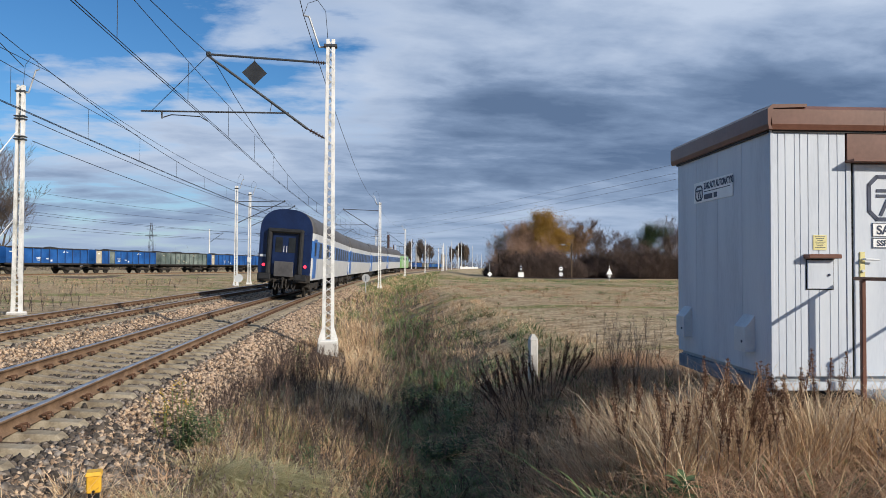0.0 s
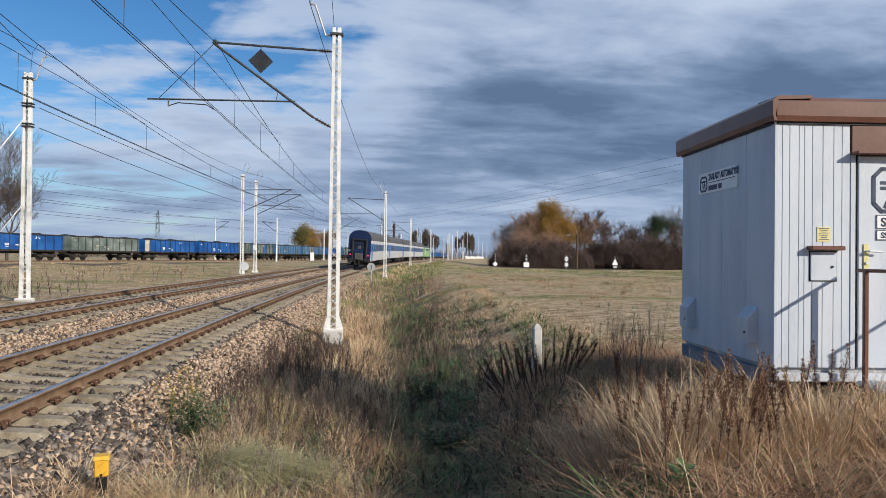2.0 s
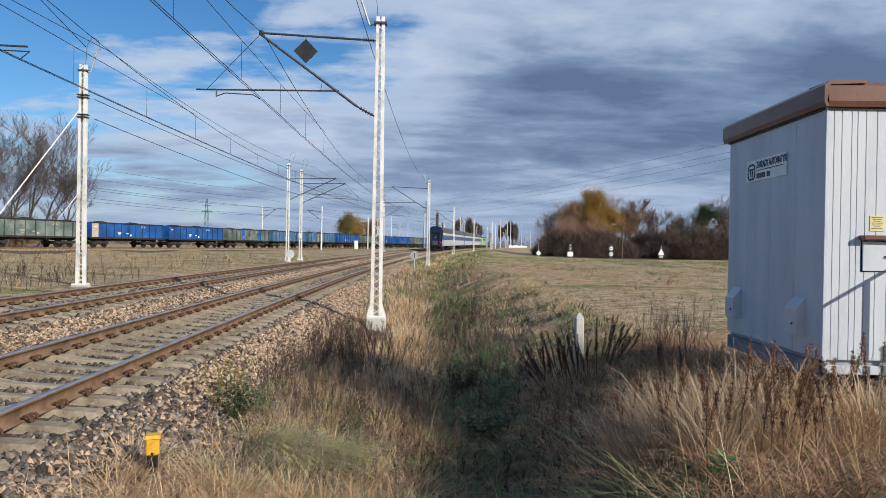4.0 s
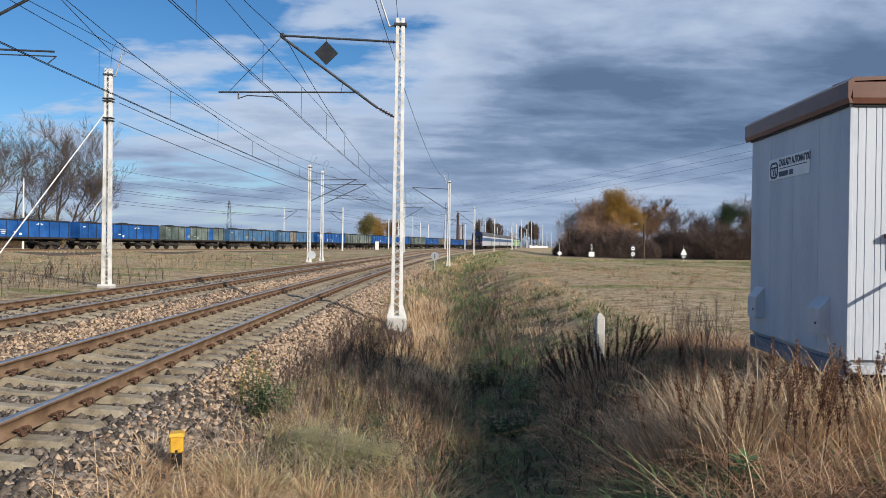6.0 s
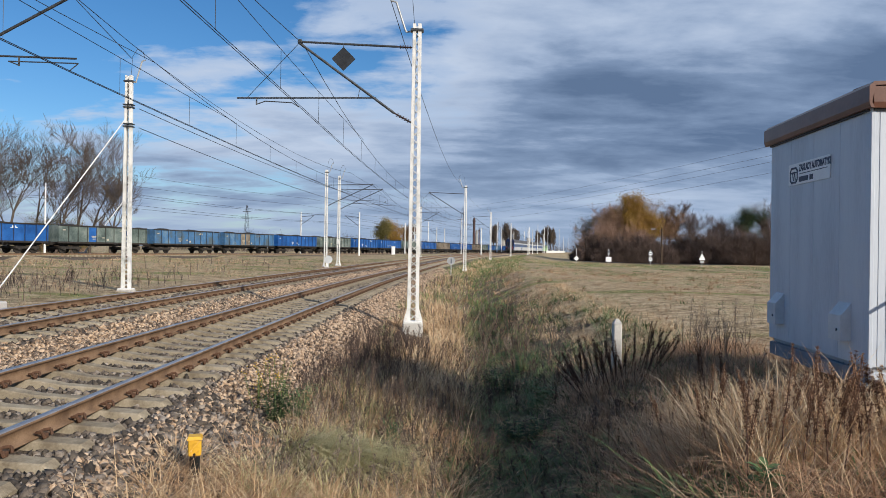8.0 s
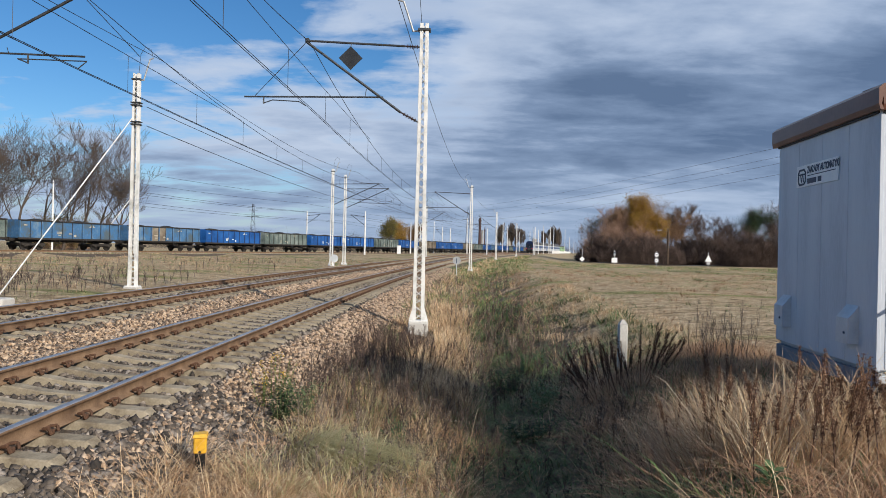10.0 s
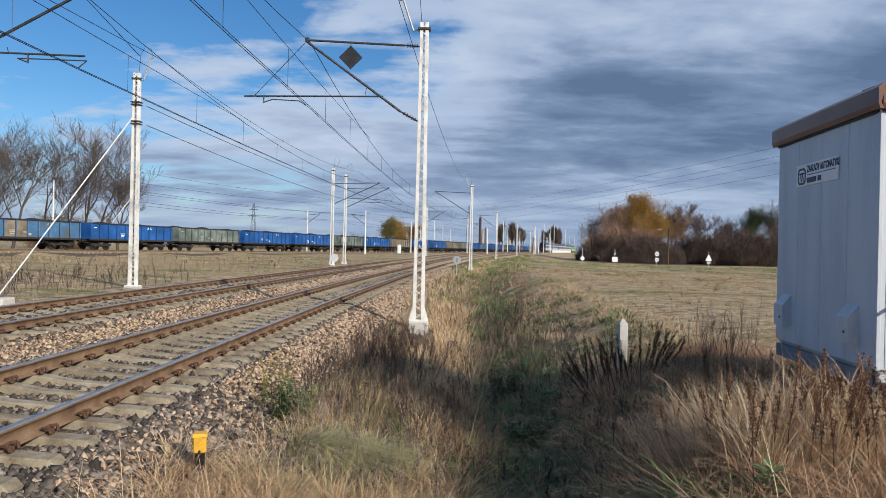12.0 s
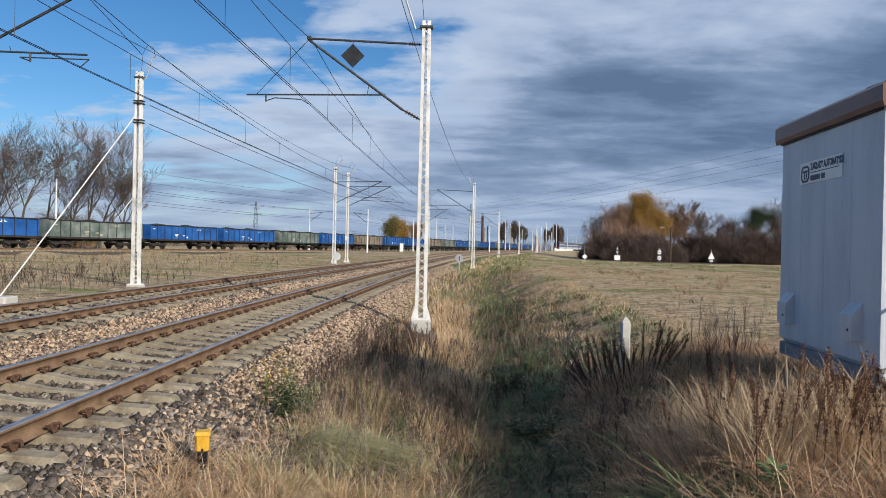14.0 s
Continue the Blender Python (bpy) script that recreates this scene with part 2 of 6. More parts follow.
M["olive"] = surf("olive_leaves", [(0.10, 0.095, 0.025), (0.24, 0.19, 0.05)], 0.3, 3, 0.8, 0, 0, island=True, thin=0.10)
M["straw"] = surf("dry_straw_grass", [(0.26, 0.15, 0.08), (0.55, 0.36, 0.195), (0.74, 0.54, 0.325), (0.82, 0.68, 0.46)], 0.5, 4, 0.8, 0, 0, island=True, world_space=True, thin=0.10)
M["rust"] = surf("russet_dry_grass", [(0.18, 0.095, 0.052), (0.42, 0.245, 0.135), (0.66, 0.44, 0.265)], 0.5, 4, 0.8, 0, 0, island=True, world_space=True, thin=0.10)
M["weed"] = surf("grey_brown_weeds", [(0.06, 0.044, 0.037), (0.18, 0.135, 0.105), (0.44, 0.36, 0.28)], 0.6, 4, 0.9, 0, 0, island=True, world_space=True, thin=0.10)
M["lush"] = surf("green_grass", [(0.055, 0.095, 0.032), (0.15, 0.23, 0.07), (0.34, 0.40, 0.16)], 0.6, 4, 0.75, 0, 0, island=True, world_space=True, thin=0.10)
M["pale"] = surf("pale_green_bent_grass", [(0.26, 0.25, 0.10), (0.52, 0.46, 0.23), (0.72, 0.64, 0.38)], 0.6, 4, 0.7, 0, 0, island=True, world_space=True, thin=0.10)
M["dock"] = surf("dark_dock_seeds", [(0.03, 0.016, 0.012), (0.075, 0.038, 0.026), (0.13, 0.07, 0.045)], 5, 30, 0.9, 0, 0, island=True)
M["dock2"] = surf("tan_dock_seeds", [(0.055, 0.027, 0.016), (0.14, 0.07, 0.038), (0.30, 0.165, 0.09)], 5, 30, 0.9, 0, 0, island=True)
M["gloomy"] = surf("dark_withered_weeds", [(0.030, 0.021, 0.019), (0.085, 0.058, 0.048), (0.20, 0.145, 0.115)], 0.6, 4, 0.9, 0, 0, island=True, world_space=True, thin=0.06)
M["ditch"] = surf("dark_green_ditch_grass", [(0.042, 0.066, 0.025), (0.105, 0.155, 0.053), (0.23, 0.29, 0.12)], 0.6, 4, 0.7, 0, 0, island=True, world_space=True, thin=0.10)
M["nettle"] = surf("green_weed_leaves", [(0.045, 0.085, 0.030), (0.09, 0.15, 0.055), (0.15, 0.22, 0.09)], 3, 20, 0.6, 0, 0.1, island=True, thin=0.12)
M["bloom"] = surf("small_yellow_flowers", [(0.45, 0.28, 0.02), (0.62, 0.42, 0.04)], 3, 20, 0.7, 0, 0, island=True)
M["dockstem"] = surf("brown_dock_stem", [(0.07, 0.035, 0.022), (0.15, 0.08, 0.05)], 5, 30, 0.8, 0, 0)
# leaf litter, its colour darkened for the shade between the tufts
M["shaded_litter"] = surf("leaf_litter_with_shade", [(0.05, 0.037, 0.026), (0.13, 0.095, 0.062), (0.26, 0.19, 0.12)], 7, 60, 0.95, 0, 0.8, depth=0.04, world_space=True)
M["asphalt"] = surf("asphalt", [(0.04, 0.04, 0.042), (0.07, 0.07, 0.07)], 2, 40, 0.85, 0, 0.2)
M["wallbrick"] = surf("far_wall_render", [(0.30, 0.28, 0.26), (0.42, 0.40, 0.38)], 0.3, 3, 0.9, 0, 0)
M["chimney"] = surf("dark_brick_chimney", [(0.06, 0.035, 0.035), (0.10, 0.06, 0.055)], 0.3, 3, 0.9, 0, 0)
M["signback"] = surf("grey_sign_back", [(0.34, 0.35, 0.36), (0.45, 0.46, 0.47)], 3, 20, 0.5, 0.2, 0)
M["wood"] = surf("weathered_wooden_pole", [(0.07, 0.045, 0.03), (0.13, 0.09, 0.06)], 3, 30, 0.9, 0, 0.2)


def ground_material():
    m = bpy.data.materials.new("autumn_meadow_ground")
    m.use_nodes = True
    t = m.node_tree
    p = t.nodes["Principled BSDF"]
    p.inputs["Roughness"].default_value = 0.95
    p.inputs["Specular IOR Level"].default_value = 0.15
    geo = t.nodes.new("ShaderNodeNewGeometry")

    def nz(scale, detail, stretch=(1, 1, 1)):
        mp = t.nodes.new("ShaderNodeMapping")
        mp.inputs["Scale"].default_value = stretch
        t.links.new(geo.outputs["Position"], mp.inputs[0])
        n = t.nodes.new("ShaderNodeTexNoise")
        n.inputs["Scale"].default_value, n.inputs["Detail"].default_value, n.inputs["Roughness"].default_value = scale, detail, 0.6
        t.links.new(mp.outputs[0], n.inputs["Vector"])
        return n.outputs[0]

    def ramp(v, stops):
        n = t.nodes.new("ShaderNodeValToRGB")
        while len(n.color_ramp.elements) < len(stops):
            n.color_ramp.elements.new(0.5)
        for e, (q, c) in zip(n.color_ramp.elements, stops):
            e.position, e.color = q, (*c, 1)
        t.links.new(v, n.inputs[0])
        return n.outputs[0]

    dry = ramp(nz(2.2, 8), [(0.3, (0.20, 0.145, 0.08)), (0.48, (0.46, 0.355, 0.22)), (0.66, (0.64, 0.52, 0.35))])
    grn = ramp(nz(3.0, 7), [(0.3, (0.11, 0.125, 0.042)), (0.52, (0.26, 0.27, 0.10)), (0.7, (0.42, 0.40, 0.19))])
    pick = ramp(nz(0.16, 6, (0.6, 1.4, 1)), [(0.53, (0, 0, 0)), (0.63, (1, 1, 1))])
    mx = t.nodes.new("ShaderNodeMixRGB")
    t.links.new(pick, mx.inputs[0])
    t.links.new(dry, mx.inputs[1])
    t.links.new(grn, mx.inputs[2])
    gaps = t.nodes.new("ShaderNodeMixRGB")
    gaps.blend_type = "MULTIPLY"
    gaps.inputs[0].default_value = 1.0
    t.links.new(mx.outputs[0], gaps.inputs[1])
    t.links.new(ramp(nz(11, 9, (1, 1, 0.4)), [(0.36, (0.42, 0.38, 0.33)), (0.48, (0.92, 0.90, 0.88)), (0.60, (1.12, 1.10, 1.08))]), gaps.inputs[2])
    t.links.new(gaps.outputs[0], p.inputs["Base Color"])
    bp = t.nodes.new("ShaderNodeBump")
    bp.inputs["Strength"].default_value, bp.inputs["Distance"].default_value = 1.0, 0.14
    t.links.new(nz(9, 9), bp.inputs["Height"])
    t.links.new(bp.outputs[0], p.inputs["Normal"])
    return m


M["ground"] = ground_material()
M["gravel"] = surf("ballast_bed", [(0.055, 0.043, 0.034), (0.13, 0.10, 0.077), (0.23, 0.178, 0.136)], 14, 60, 0.95, 0, 0.8, depth=0.05, world_space=True)


# ---- mesh helpers ----
def link(name, data, material, parent=None, label=""):
    if material is not None and not data.materials:
        data.materials.append(material)
    ob = new(name, data)
    if parent is not None:
        ob.parent = parent
    if label:
        ob["label"] = label
    return ob


def part(name, bm, material, parent, label=""):
    me = bpy.data.meshes.new(name)
    bm.to_mesh(me)
    bm.free()
    return link(name, me, material, parent, label)


def thing(name, m, label, category, group="", kind=""):
    ob = new(name)
    ob.empty_display_size = 0.2
    ob.matrix_basis = m
    return tagged(ob, label, category, group, kind)


def bm_new():
    return bmesh.new()


def box(bm, c, size, bevel=0.0, rot=None):
    g = bmesh.ops.create_cube(bm, size=1.0)["verts"]
    m = Matrix.Translation(c) @ (rot.to_4x4() if rot else Matrix()) @ Matrix.Diagonal((*size, 1))
    bmesh.ops.transform(bm, matrix=m, verts=g)
    if bevel:
        edges = list({e for v in g for e in v.link_edges})
        bmesh.ops.bevel(bm, geom=edges, offset=bevel, segments=1, affect="EDGES")
    return bm


def tube(bm, a, b, r0, r1=None, n=8, caps=True):
    a, b = Vector(a), Vector(b)
    r1 = r0 if r1 is None else r1
    q = (b - a).to_track_quat("Z", "Y")
    m = Matrix.Translation((a + b) / 2) @ q.to_matrix().to_4x4()
    bmesh.ops.create_cone(bm, cap_ends=caps, segments=n, radius1=r0, radius2=max(r1, 1e-4), depth=(b - a).length, matrix=m)
    return bm


def one_box(c, size, bevel=0.0, rot=None):
    return box(bm_new(), c, size, bevel, rot)


def one_tube(a, b, r0, r1=None, n=8):
    return tube(bm_new(), a, b, r0, r1, n)


def outline(points, depth, axis="y"):
    """A flat plate from a list of (u, v) points, extruded by depth."""
    bm = bm_new()
    to = {"y": lambda u, v: (u, 0, v), "x": lambda u, v: (0, u, v), "z": lambda u, v: (u, v, 0)}[axis]
    f = bm.faces.new([bm.verts.new(to(u, v)) for u, v in points])
    e = bmesh.ops.extrude_face_region(bm, geom=[f])
    d = {"y": (0, depth, 0), "x": (depth, 0, 0), "z": (0, 0, depth)}[axis]
    bmesh.ops.translate(bm, vec=d, verts=[g for g in e["geom"] if isinstance(g, bmesh.types.BMVert)])
    bmesh.ops.recalc_face_normals(bm, faces=bm.faces)
    return bm


def raw_mesh(name, verts, quads=None, tris=None):
    """A mesh from numpy arrays of vertices and faces."""
    me = bpy.data.meshes.new(name)
    nq = 0 if quads is None else len(quads)
    nt = 0 if tris is None else len(tris)
    me.vertices.add(len(verts))
    me.vertices.foreach_set("co", np.asarray(verts, np.float32).ravel())
    loops = []
    if nq:
        loops.append(np.asarray(quads, np.int32).ravel())
    if nt:
        loops.append(np.asarray(tris, np.int32).ravel())
    loops = np.concatenate(loops)
    me.loops.add(len(loops))
    me.loops.foreach_set("vertex_index", loops)
    me.polygons.add(nq + nt)
    start = np.concatenate([np.arange(nq) * 4, nq * 4 + np.arange(nt) * 3]).astype(np.int32)
    me.polygons.foreach_set("loop_start", start)
    me.update(calc_edges=True)
    me.validate()
    return me


def writing(text, size, material, parent, m, name="lettering", bold=0.0):
    cu = bpy.data.curves.new(name, "FONT")
    cu.body, cu.size, cu.extrude, cu.offset = text, size, 0.001, bold
    tmp = bpy.data.objects.new(name, cu)
    me = bpy.data.meshes.new_from_object(tmp)
    bpy.data.objects.remove(tmp)
    ob = link(name, me, material, parent)
    ob.matrix_basis = m
    return ob


# ---- the line: a curve to the right that eases out, rising a little ----
K0, K1, S1, PHI, D0 = 0.001178, 0.00057, 110.0, 0.00845, 4.49


def track_xy(s, off=0.0):
    if s <= S1:
        a = PHI + K0 * s
        x, y = -D0 + (math.cos(PHI) - math.cos(a)) / K0, (math.sin(a) - math.sin(PHI)) / K0
    else:
        a1, a = PHI + K0 * S1, PHI + K0 * S1 + K1 * (s - S1)
        x = -D0 + (math.cos(PHI) - math.cos(a1)) / K0 + (math.cos(a1) - math.cos(a)) / K1
        y = (math.sin(a1) - math.sin(PHI)) / K0 + (math.sin(a) - math.sin(a1)) / K1
    return x + off * math.cos(a), y - off * math.sin(a), a


def track_z(s):
    return float(np.interp(s, [55, 88, 111, 155, 230, 330], [0, 0.12, 0.42, 0.68, 0.95, 1.05]))


CANT = math.atan(0.087 / 1.5)


def track_pose(s, off=0.0, dz=0.0):
    x, y, a = track_xy(s, off)
    return Matrix.Translation((x, y, track_z(s) + dz)) @ Matrix.Rotation(-a, 4, "Z") @ Matrix.Rotation(CANT, 4, "Y")


TRACK2, TRACK2_Z = -4.37, 0.10
FX0, FPHI, FK, FZ = -70.8, 0.3938, -0.000503, 0.60


def freight_xy(s):
    a = FPHI + FK * s
    return FX0 + (math.cos(FPHI) - math.cos(a)) / FK, (math.sin(a) - math.sin(FPHI)) / FK, a


S_SAMPLES = np.arange(-120.0, 1500.0, 4.0)
T_LINE = np.array([track_xy(s) for s in S_SAMPLES])
T_Z = np.array([track_z(s) for s in S_SAMPLES])
F_LINE = np.array([freight_xy(s) for s in S_SAMPLES])
O_PROFILE = [-400, -60, -14, -9.0, -7.6, -6.2, -5.7, -3.0, -2.5, -2.1, -1.5, 1.5, 3.1, 4.0, 4.8, 5.5, 7.0, 8.4, 11, 40, 400]
Z_PROFILE = [0.10, 0.0, -0.12, -0.22, -0.28, -0.10, -0.06, -0.22, -0.36, -0.34, -0.20, -0.34, -0.80, -0.92, -1.16, -1.15, -0.52, 0.03, 0.20, 0.22, 0.3]

O_FINE = np.arange(-60.0, 60.0, 0.1)
Z_FINE = np.interp(O_FINE, O_PROFILE, Z_PROFILE)
Z_ROUND = np.convolve(np.pad(Z_FINE, 6, mode="edge"), np.hanning(13) / np.hanning(13).sum(), "valid")
Z_FINE = np.where(O_FINE > 2.6, Z_ROUND, Z_FINE)


def offsets(x, y):
    xt, a = np.interp(y, T_LINE[:, 1], T_LINE[:, 0]), np.interp(y, T_LINE[:, 1], T_LINE[:, 2])
    return (x - xt) * np.cos(a)


def ground_z(x, y):
    x, y = np.asarray(x, float), np.asarray(y, float)
    o = offsets(x, y)
    z = np.where(np.abs(o) < 59, np.interp(o, O_FINE, Z_FINE), np.interp(o, O_PROFILE, Z_PROFILE))
    # the ditch ends where the camera stands
    fill = np.clip((4.6 + 3.4 * np.clip((o - 5.3) / 1.4, 0, 1) - y) / 3.2, 0, 1)
    fill = fill * fill * (3 - 2 * fill) * (np.clip((o - 2.0) / 1.5, 0, 1))
    z = z * (1 - fill) + np.maximum(z, 0.08 * np.clip((o - 5.5) / 2, 0, 1)) * fill
    far = np.clip((y - 45) / 60, 0, 1) * np.clip((o - 2.5) / 3, 0, 1) * np.clip((12 - o) / 4, 0, 1)
    z = z * (1 - far * 0.5) + far * 0.0
    z = z - np.clip((y - 16) / 90, 0, 1.05) * 0.55 * np.clip((o - 9) / 6, 0, 1)
    rise = np.interp(y, T_LINE[:, 1], T_Z)
    z = z + rise * np.interp(o, [-60, -10, 8, 30], [0, 1, 1, 0])
    xf, af = np.interp(y, F_LINE[:, 1], F_LINE[:, 0]), np.interp(y, F_LINE[:, 1], F_LINE[:, 2])
    of = np.abs((x - xf) * np.cos(af))
    bank = np.interp(of, [0, 2.3, 4.2], [0.34, 0.30, -3])
    z = np.where(y < 350, np.maximum(z, bank), z)
    lump = 0.016 * np.sin(x * 0.9 + 1.3 * np.sin(y * 0.37)) * np.sin(y * 0.71 + x * 0.23)
    soft = np.clip((np.abs(o + 2.0) - 6.0) / 3, 0, 1) * np.clip((of - 4) / 3, 0, 1)
    return z + lump * soft


def gz(x, y):
    return float(ground_z(np.array([x]), np.array([y]))[0])


# ---- ground: one sheet to the horizon ----
def ground_sheet():
    xs = np.concatenate([[-3000, -1500, -800, -450, -300], np.arange(-220, -30, 4.0), np.arange(-30, -14, 1.0), np.arange(-14, 14, 0.28), np.arange(14, 40, 1.5), np.arange(40, 200, 5), [230, 300, 450, 800, 1500, 3000]])
    ys = np.concatenate([[-1500, -600, -200, -80, -30, -12], np.arange(-8, 0, 1.0), np.arange(0, 30, 0.35), np.arange(30, 80, 1.0), np.arange(80, 360, 4.0), [400, 500, 700, 1000, 1600, 2500, 3500]])
    X, Y = np.meshgrid(xs, ys)
    skew = np.interp(ys, T_LINE[:, 1], T_LINE[:, 0])[:, None] + D0
    near = np.clip(1 - (np.abs(X) - 14) / 200, 0, 1)
    X = X + np.where(Y > 0, skew, 0) * near
    Z = ground_z(X.ravel(), Y.ravel()).reshape(X.shape)
    nx, ny = len(xs), len(ys)
    idx = np.arange(nx * ny).reshape(ny, nx)
    quads = np.stack([idx[:-1, :-1], idx[:-1, 1:], idx[1:, 1:], idx[1:, :-1]], -1).reshape(-1, 4)
    verts = np.stack([X.ravel(), Y.ravel(), Z.ravel()], -1)
    me = raw_mesh("ground", verts, quads)
    me.materials.append(M["ground"])
    me.materials.append(M["gravel"])
    mid = verts[quads].mean(1)
    o = offsets(mid[:, 0], mid[:, 1])
    xf, af = np.interp(mid[:, 1], F_LINE[:, 1], F_LINE[:, 0]), np.interp(mid[:, 1], F_LINE[:, 1], F_LINE[:, 2])
    of = np.abs((mid[:, 0] - xf) * np.cos(af))
    stony = ((o > -7.4) & (o < np.interp(mid[:, 1], [20, 40], [2.75, 2.1])) & (mid[:, 1] > -60) & (mid[:, 1] < 900)) | ((of < 3.4) & (mid[:, 1] < 340))
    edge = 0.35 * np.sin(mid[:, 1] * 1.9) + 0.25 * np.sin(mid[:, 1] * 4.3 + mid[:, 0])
    # ground below rough growth takes the litter with shade in its colour
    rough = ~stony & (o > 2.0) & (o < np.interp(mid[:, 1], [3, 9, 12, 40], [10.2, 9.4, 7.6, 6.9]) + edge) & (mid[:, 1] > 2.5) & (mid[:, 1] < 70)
    me.materials.append(M["shaded_litter"])
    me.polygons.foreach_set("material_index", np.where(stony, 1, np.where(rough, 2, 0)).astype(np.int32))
    me.polygons.foreach_set("use_smooth", np.ones(len(quads), bool))
    ob = new("ground", me)
    return tagged(ob, "autumn meadow with a ditch beside a stone ballast bed", "ground", kind="structure")


ground_sheet()


# ---- tracks ----
def rail_profile():
    return [(-0.07, -0.172), (0.07, -0.172), (0.07, -0.160), (0.012, -0.142), (0.010, -0.042), (0.036, -0.034), (0.036, -0.008), (0.028, 0.0), (-0.028, 0.0), (-0.036, -0.008), (-0.036, -0.034), (-0.010, -0.042), (-0.012, -0.142), (-0.07, -0.160)]


def swept_rail(line, s0, s1, side, parent, label):
    """A rail of real section along line(s) -> matrix."""
    prof = rail_profile()
    n = len(prof)
    stations = [s0]
    while stations[-1] < s1:
        stations.append(stations[-1] + (1.2 if stations[-1] < 120 else 6.0))
    verts = []
    for s in stations:
        m = line(s)
        verts += [m @ Vector((side + u, 0, v)) for u, v in prof]
    verts = np.array([tuple(v) for v in verts])
    quads = [(i * n + j, i * n + (j + 1) % n, (i + 1) * n + (j + 1) % n, (i + 1) * n + j) for i in range(len(stations) - 1) for j in range(n)]
    me = raw_mesh("rail", verts, np.array(quads))
    me.materials.append(M["rail"])
    me.materials.append(M["railhead"])
    top = np.array([1 if j in (6, 7, 8) else 0 for i in range(len(stations) - 1) for j in range(n)], np.int32)
    me.polygons.foreach_set("material_index", top)
    return link("rail", me, None, parent, label)


def sleeper_mesh():
    """A concrete sleeper, lower in the middle, with sloping ends."""
    bm = bm_new()
    xs = [-1.30, -1.24, -0.55, -0.25, 0.25, 0.55, 1.24, 1.30]
    top = [-0.05, 0.0, 0.0, -0.035, -0.035, 0.0, 0.0, -0.05]
    half = [0.10, 0.105, 0.105, 0.085, 0.085, 0.105, 0.105, 0.10]
    rows = []
    for x, z, h in zip(xs, top, half):
        rows.append([bm.verts.new(p) for p in ((x, -h - 0.03, -0.21), (x, -h, z - 0.012), (x, -h + 0.015, z), (x, h - 0.015, z), (x, h, z - 0.012), (x, h + 0.03, -0.21))])
    for a, b in zip(rows[:-1], rows[1:]):
        for i in range(5):
            bm.faces.new((a[i], b[i], b[i + 1], a[i + 1]))
    bm.faces.new(rows[0])
    bm.faces.new(list(reversed(rows[-1])))
    bmesh.ops.recalc_face_normals(bm, faces=bm.faces)
    me = bpy.data.meshes.new("sleeper")
    bm.to_mesh(me)
    bm.free()
    me.materials.append(M["sleeper"])
    return me


def clip_mesh():
    """A spring clip: a shoulder with a bent bar over the rail foot."""
    bm = bm_new()
    box(bm, (0.12, 0, 0.022), (0.035, 0.07, 0.05), 0.008)
    pts = [(0.15, -0.06, 0.02), (0.13, -0.07, 0.07), (0.07, -0.055, 0.06), (0.05, 0.0, 0.045), (0.07, 0.055, 0.06), (0.13, 0.07, 0.07), (0.15, 0.06, 0.02)]
    for a, b in zip(pts[:-1], pts[1:]):
        tube(bm, a, b, 0.015, n=6)
    me = bpy.data.meshes.new("rail_clip")
    bm.to_mesh(me)
    bm.free()
    me.materials.append(M["clip"])
    return me


SLEEPER, CLIP = sleeper_mesh(), clip_mesh()


def joined_copies(name, me, mats, material):
    """Many copies of a small mesh in one mesh."""
    n = len(me.vertices)
    co = np.empty(n * 3)
    me.vertices.foreach_get("co", co)
    co = np.c_[co.reshape(-1, 3), np.ones(n)]
    me.calc_loop_triangles()
    tri = np.empty(len(me.loop_triangles) * 3, np.int32)
    me.loop_triangles.foreach_get("vertices", tri)
    tri = tri.reshape(-1, 3)
    V = np.concatenate([(co @ np.array(m).T)[:, :3] for m in mats])
    T = np.concatenate([tri + n * i for i in range(len(mats))])
    out = raw_mesh(name, V, None, T)
    out.materials.append(material)
    return out


def railway(off, dz, label):
    root = thing("railway_track", Matrix(), label, "railway track", "main line tracks", "structure")
    line = lambda s: track_pose(s, off, dz)
    for side in (-0.75, 0.75):
        swept_rail(line, -40, 620, side, root, "rusty rail with a bright worn running surface")
    rest, clips = [], []
    s, i = 2.33 - 0.6 * 20, 0
    rng = random.Random(3)
    while s < 420:
        m = line(s) @ Matrix.Translation((0, 0, -0.176)) @ Matrix.Rotation(rng.uniform(-0.008, 0.008), 4, "Z")
        if 2 < s < 75:
            ob = link("sleeper", SLEEPER, None, root)
            ob.matrix_basis = m
            if s < 42:
                for side in (-0.75, 0.75):
                    for flip in (0, math.pi):
                        c = link("rail_clip", CLIP, None, ob)
                        c.matrix_basis = Matrix.Translation((side, 0, 0.004)) @ Matrix.Rotation(flip, 4, "Z")
            else:
                clips += [m @ Matrix.Translation((side, 0, 0.004)) @ Matrix.Rotation(f, 4, "Z") for side in (-0.75, 0.75) for f in (0, math.pi)]
        else:
            rest.append(m)
        s += 0.6
    ob = link("far_sleepers", joined_copies("far_sleepers", SLEEPER, rest, M["sleeper"]), None, root)
    ob["kind"] = "stuff"
    ob = link("far_clips", joined_copies("far_clips", CLIP, clips, M["clip"]), None, root)
    ob["kind"] = "stuff"
    return root


railway(0.0, 0.0, "railway track with rusty rails on pale concrete sleepers")
railway(TRACK2, TRACK2_Z, "second railway track with rusty rails on concrete sleepers")


def freight_pose(s, dz=0.0):
    x, y, a = freight_xy(s)
    return Matrix.Translation((x, y, FZ + dz)) @ Matrix.Rotation(-a, 4, "Z")


